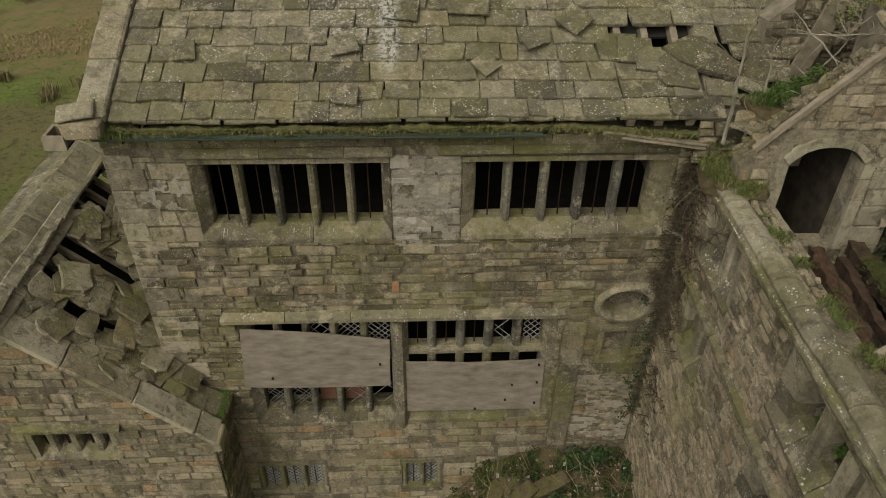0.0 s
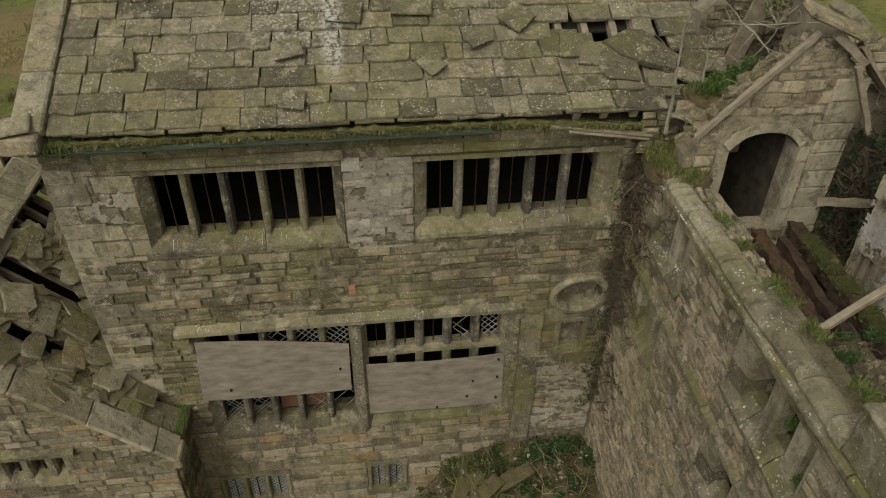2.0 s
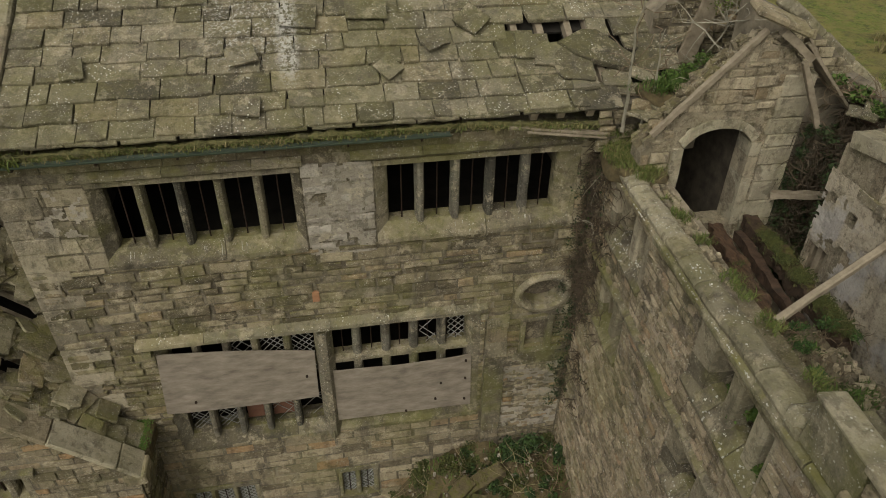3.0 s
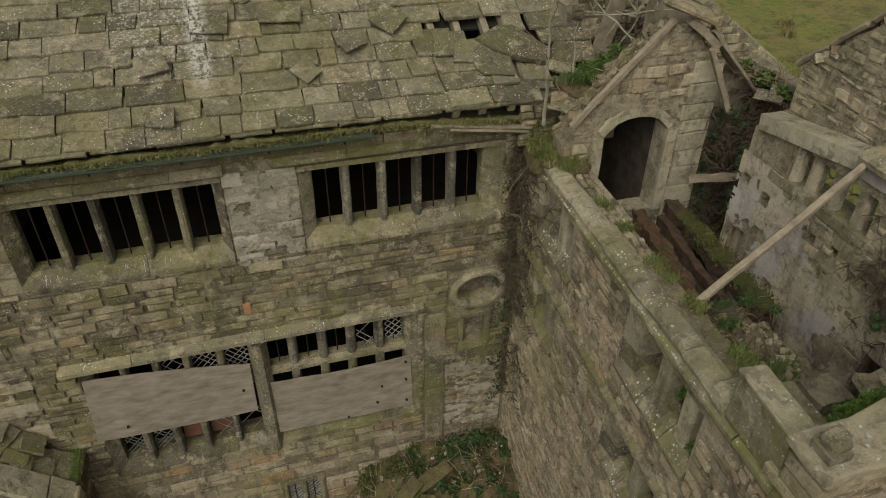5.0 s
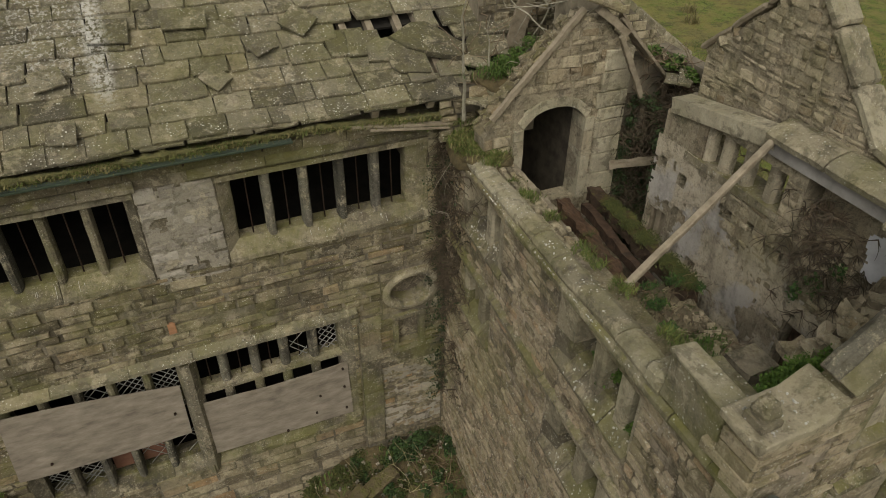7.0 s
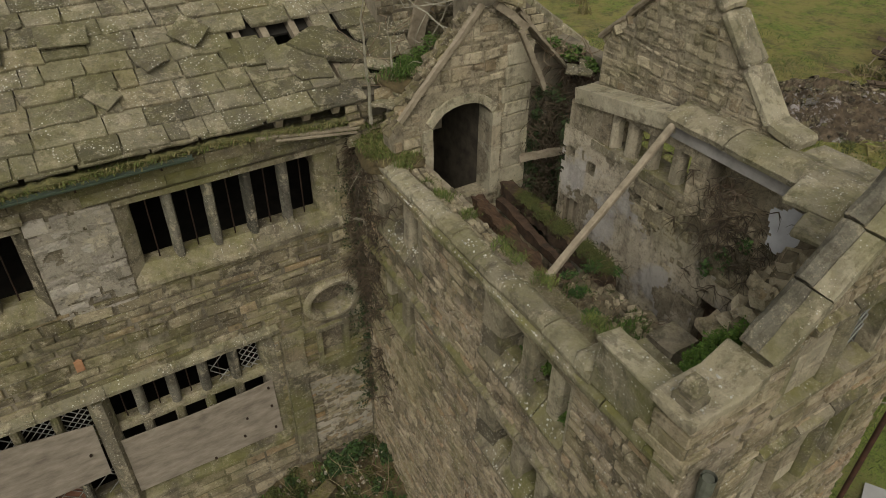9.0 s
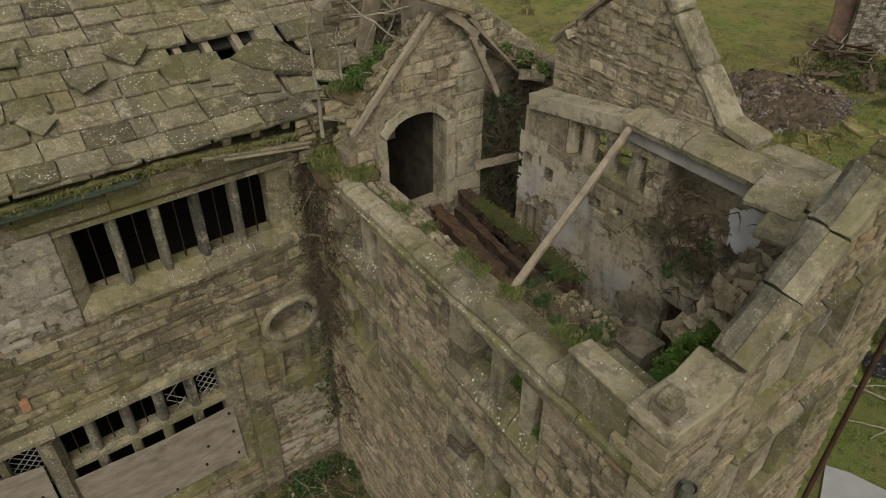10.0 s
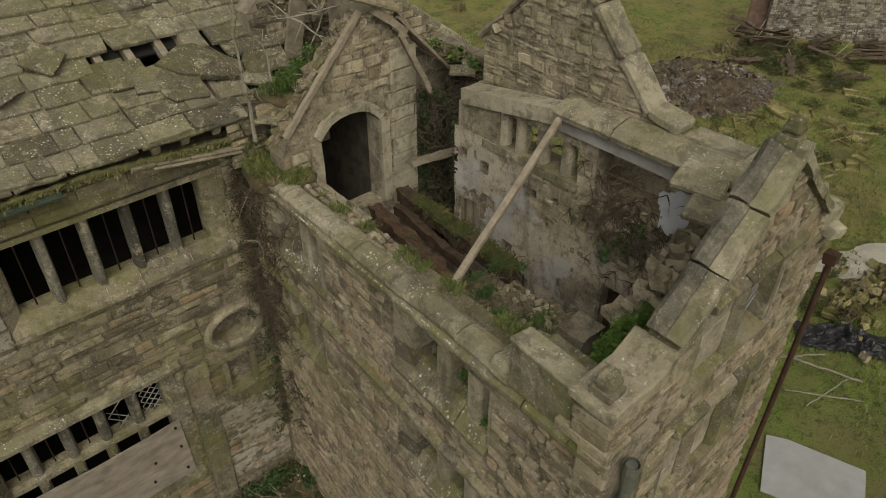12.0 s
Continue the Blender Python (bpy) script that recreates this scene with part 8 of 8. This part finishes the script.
for k in range(80):
    x, y = 19.5 + rs2.gauss(0, 0.9) + 0.9 * k / 40, 3.9 + rs2.gauss(0, 0.45) - 0.4 * k / 80
    st = new("field_stone", unit_meshes(YELLOWED if k % 3 else STONE)[k % UNIT_COUNT])
    w = rs2.uniform(0.18, 0.42)
    st.matrix_basis = pose(x, y, 0.12 + rs2.uniform(0, 0.2), 90 + rs2.uniform(-30, 30), rs2.uniform(-20, 20), rs2.uniform(0, 360)) @ Matrix.Diagonal((w, 0.14, w * 0.6, 1))
    tagged(st, "mossy stone of a tumbled field wall", "stone", "tumbled field wall")
# rough moorland beyond the main range
for k, (cx, cy, rx, ry) in enumerate(MOOR):
    sp = []
    for _ in range(5000):
        a, r = rs2.uniform(0, math.tau), math.sqrt(rs2.random())
        x, y = cx + rx * r * math.cos(a), cy + ry * r * math.sin(a)
        if noise.noise(Vector((x * 0.25, y * 0.25, 3))) > -0.6 + 1.1 * r:
            sp.append((x, y, ground_z(x, y)))
    blades("moor_grass", sp, 0.13, MOORGRASS, "brown tussocky moor grass on the far field", 1.2, 0.018, 3, 80 + k)
# track
def patch(name, cx, cy, rx, ry, turn, mat, label, seed):
    bm = bmesh.new()
    c, sn = math.cos(radians(turn)), math.sin(radians(turn))
    loop = []
    mid = bm.verts.new((cx, cy, ground_z(cx, cy) + 0.05))
    for k in range(48):
        a = k * math.tau / 48
        r = 1 + 0.35 * noise.noise(Vector((math.cos(a) * 2, math.sin(a) * 2, seed))) + 0.12 * noise.noise(Vector((math.cos(a) * 9, math.sin(a) * 9, seed)))
        x, y = rx * r * math.cos(a), ry * r * math.sin(a)
        x, y = cx + c * x - sn * y, cy + sn * x + c * y
        loop.append(bm.verts.new((x, y, ground_z(x, y) + 0.03)))
    for k in range(48):
        bm.faces.new((mid, loop[k], loop[(k + 1) % 48]))
    return tagged(part(name, bm, mat, smooth=True), label, "path", kind="structure")


TRACK = plain_material("worn_track", (0.22, 0.2, 0.16), (0.34, 0.32, 0.27), 2, relief=0.6)
patch("bare_track", 22.6, 4.3, 2.4, 0.7, -28, TRACK, "bare pale patch of worn track", 6)
foliage("yard_weeds", [((19.5 + rs2.gauss(0, 1.0), 4.3 + rs2.gauss(0, 0.5), 0.15), (0.4, 0.3, 0.2)) for _ in range(14)] + [((rs2.uniform(24, 36), rs2.uniform(7, 15), 0.15), (0.6, 0.5, 0.25)) for _ in range(30)], OLIVE, "low yellow-green weeds in the yard", 0.06, 420, 61, "stuff")
# ruined outbuilding
OM, OLEN = wall_frame((38.5, 16.5), (44.5, 9.0))
wo, _ = wall_core("wall_outbuilding", OM, 0, OLEN, 0, 0.5, [], [(0, 3.4), (OLEN, 3.6)], MORTAR, "pale limewashed wall of a ruined outbuilding")
WASHED = stone_material("limewashed_stone", (0.1, 0.085, 0.07), (0.2, 0.18, 0.155), (0.34, 0.32, 0.29), warm=(0.16, 0.11, 0.08), moss=0.2, lichen=0.3, soot=0.8)
masonry(wo, OM, 0, OLEN, 0.05, 3.4, [], None, WASHED, (0.1, 0.15), (0.24, 0.45), 0.025, 61, 160, (3, 2), wild=0.3)
RUSTY = plain_material("rusty_debris", (0.05, 0.032, 0.022), (0.13, 0.085, 0.06), 3, relief=0.8)
RUBBISH = plain_material("brown_rotten_boards", (0.035, 0.026, 0.018), (0.11, 0.082, 0.055), 5, relief=0.9)
for k, (x, y, l, rz, h) in enumerate(((36.6, 17.0, 1.8, -40, 1.5), (36.9, 15.6, 2.6, -45, 1.1), (35.4, 13.6, 2.4, 10, 0.6), (37.8, 13.2, 1.8, -60, 1.2), (39.0, 11.4, 3.0, -62, 1.0), (36.0, 11.2, 2.2, -35, 0.3), (34.4, 15.4, 3.0, -20, 0.25))):
    d = thing("fallen_sheeting", "rusty brown broken wreckage beside the outbuilding", "wreckage", "wreckage", at=pose(x, y, ground_z(x, y) - 0.05, 8 - 5 * k, 0, rz))
    rp = random.Random(400 + k)
    for _ in range(11):
        n = l * rp.uniform(0.12, 0.42)
        part("plank", placed(solid(-n, n, -0.09, 0.09, -0.035, 0.035, 0.0, 0.04, rp.random() * 9, 2), pose(rp.gauss(0, l * 0.15), rp.gauss(0, 0.3), rp.uniform(0.05, h), rp.uniform(-70, 70), rp.gauss(0, 10), rp.gauss(0, 14))), RUBBISH, d)
    for s in (-0.4, 0.3):
        part("strut", round_bar((s * l, -0.2, 0.0), (s * l + 0.9, 0.5, h * 0.8), 0.03), TIMBER, d, "broken grey strut")
foliage("wreckage_growth", [((34 + 6 * rs2.random(), 10.5 + 7 * rs2.random(), 0.35), (0.6, 0.6, 0.4)) for _ in range(34)], OLIVE, "olive brambles growing over the wreckage", 0.07, 300, 97, "stuff")
twigs("wreckage_brush", [(34 + 5 * k / 16, 17.5 - 6 * k / 16, 0.2) for k in range(17)], TWIG, "tangle of dead brushwood by the outbuilding", 1.2, 6, 0.02, 91, droop=0.5)
foliage("wreckage_weeds", [((35 + 4 * rs2.random(), 11 + 6 * rs2.random(), 0.2), (0.7, 0.7, 0.3)) for _ in range(16)], OLIVE, "dark weeds among the wreckage", 0.08, 240, 92, "stuff")
lean = thing("leaning_sheet", "large brown sheet leaning on the outbuilding", "sheet", at=pose(38.6, 16.6, 0, -20, 0, -50))
part("sheet", solid(-0.9, 0.9, -0.04, 0.04, 0.0, 3.2, 0.02, 0.05, 4, 4), RUSTY, lean)
beam("roof_beam", (38.4, 16.0, 3.5), (44.3, 8.7, 3.8), 0.25, 0.3, TIMBER, "grey timber along the outbuilding wall head", 0.03, 50)
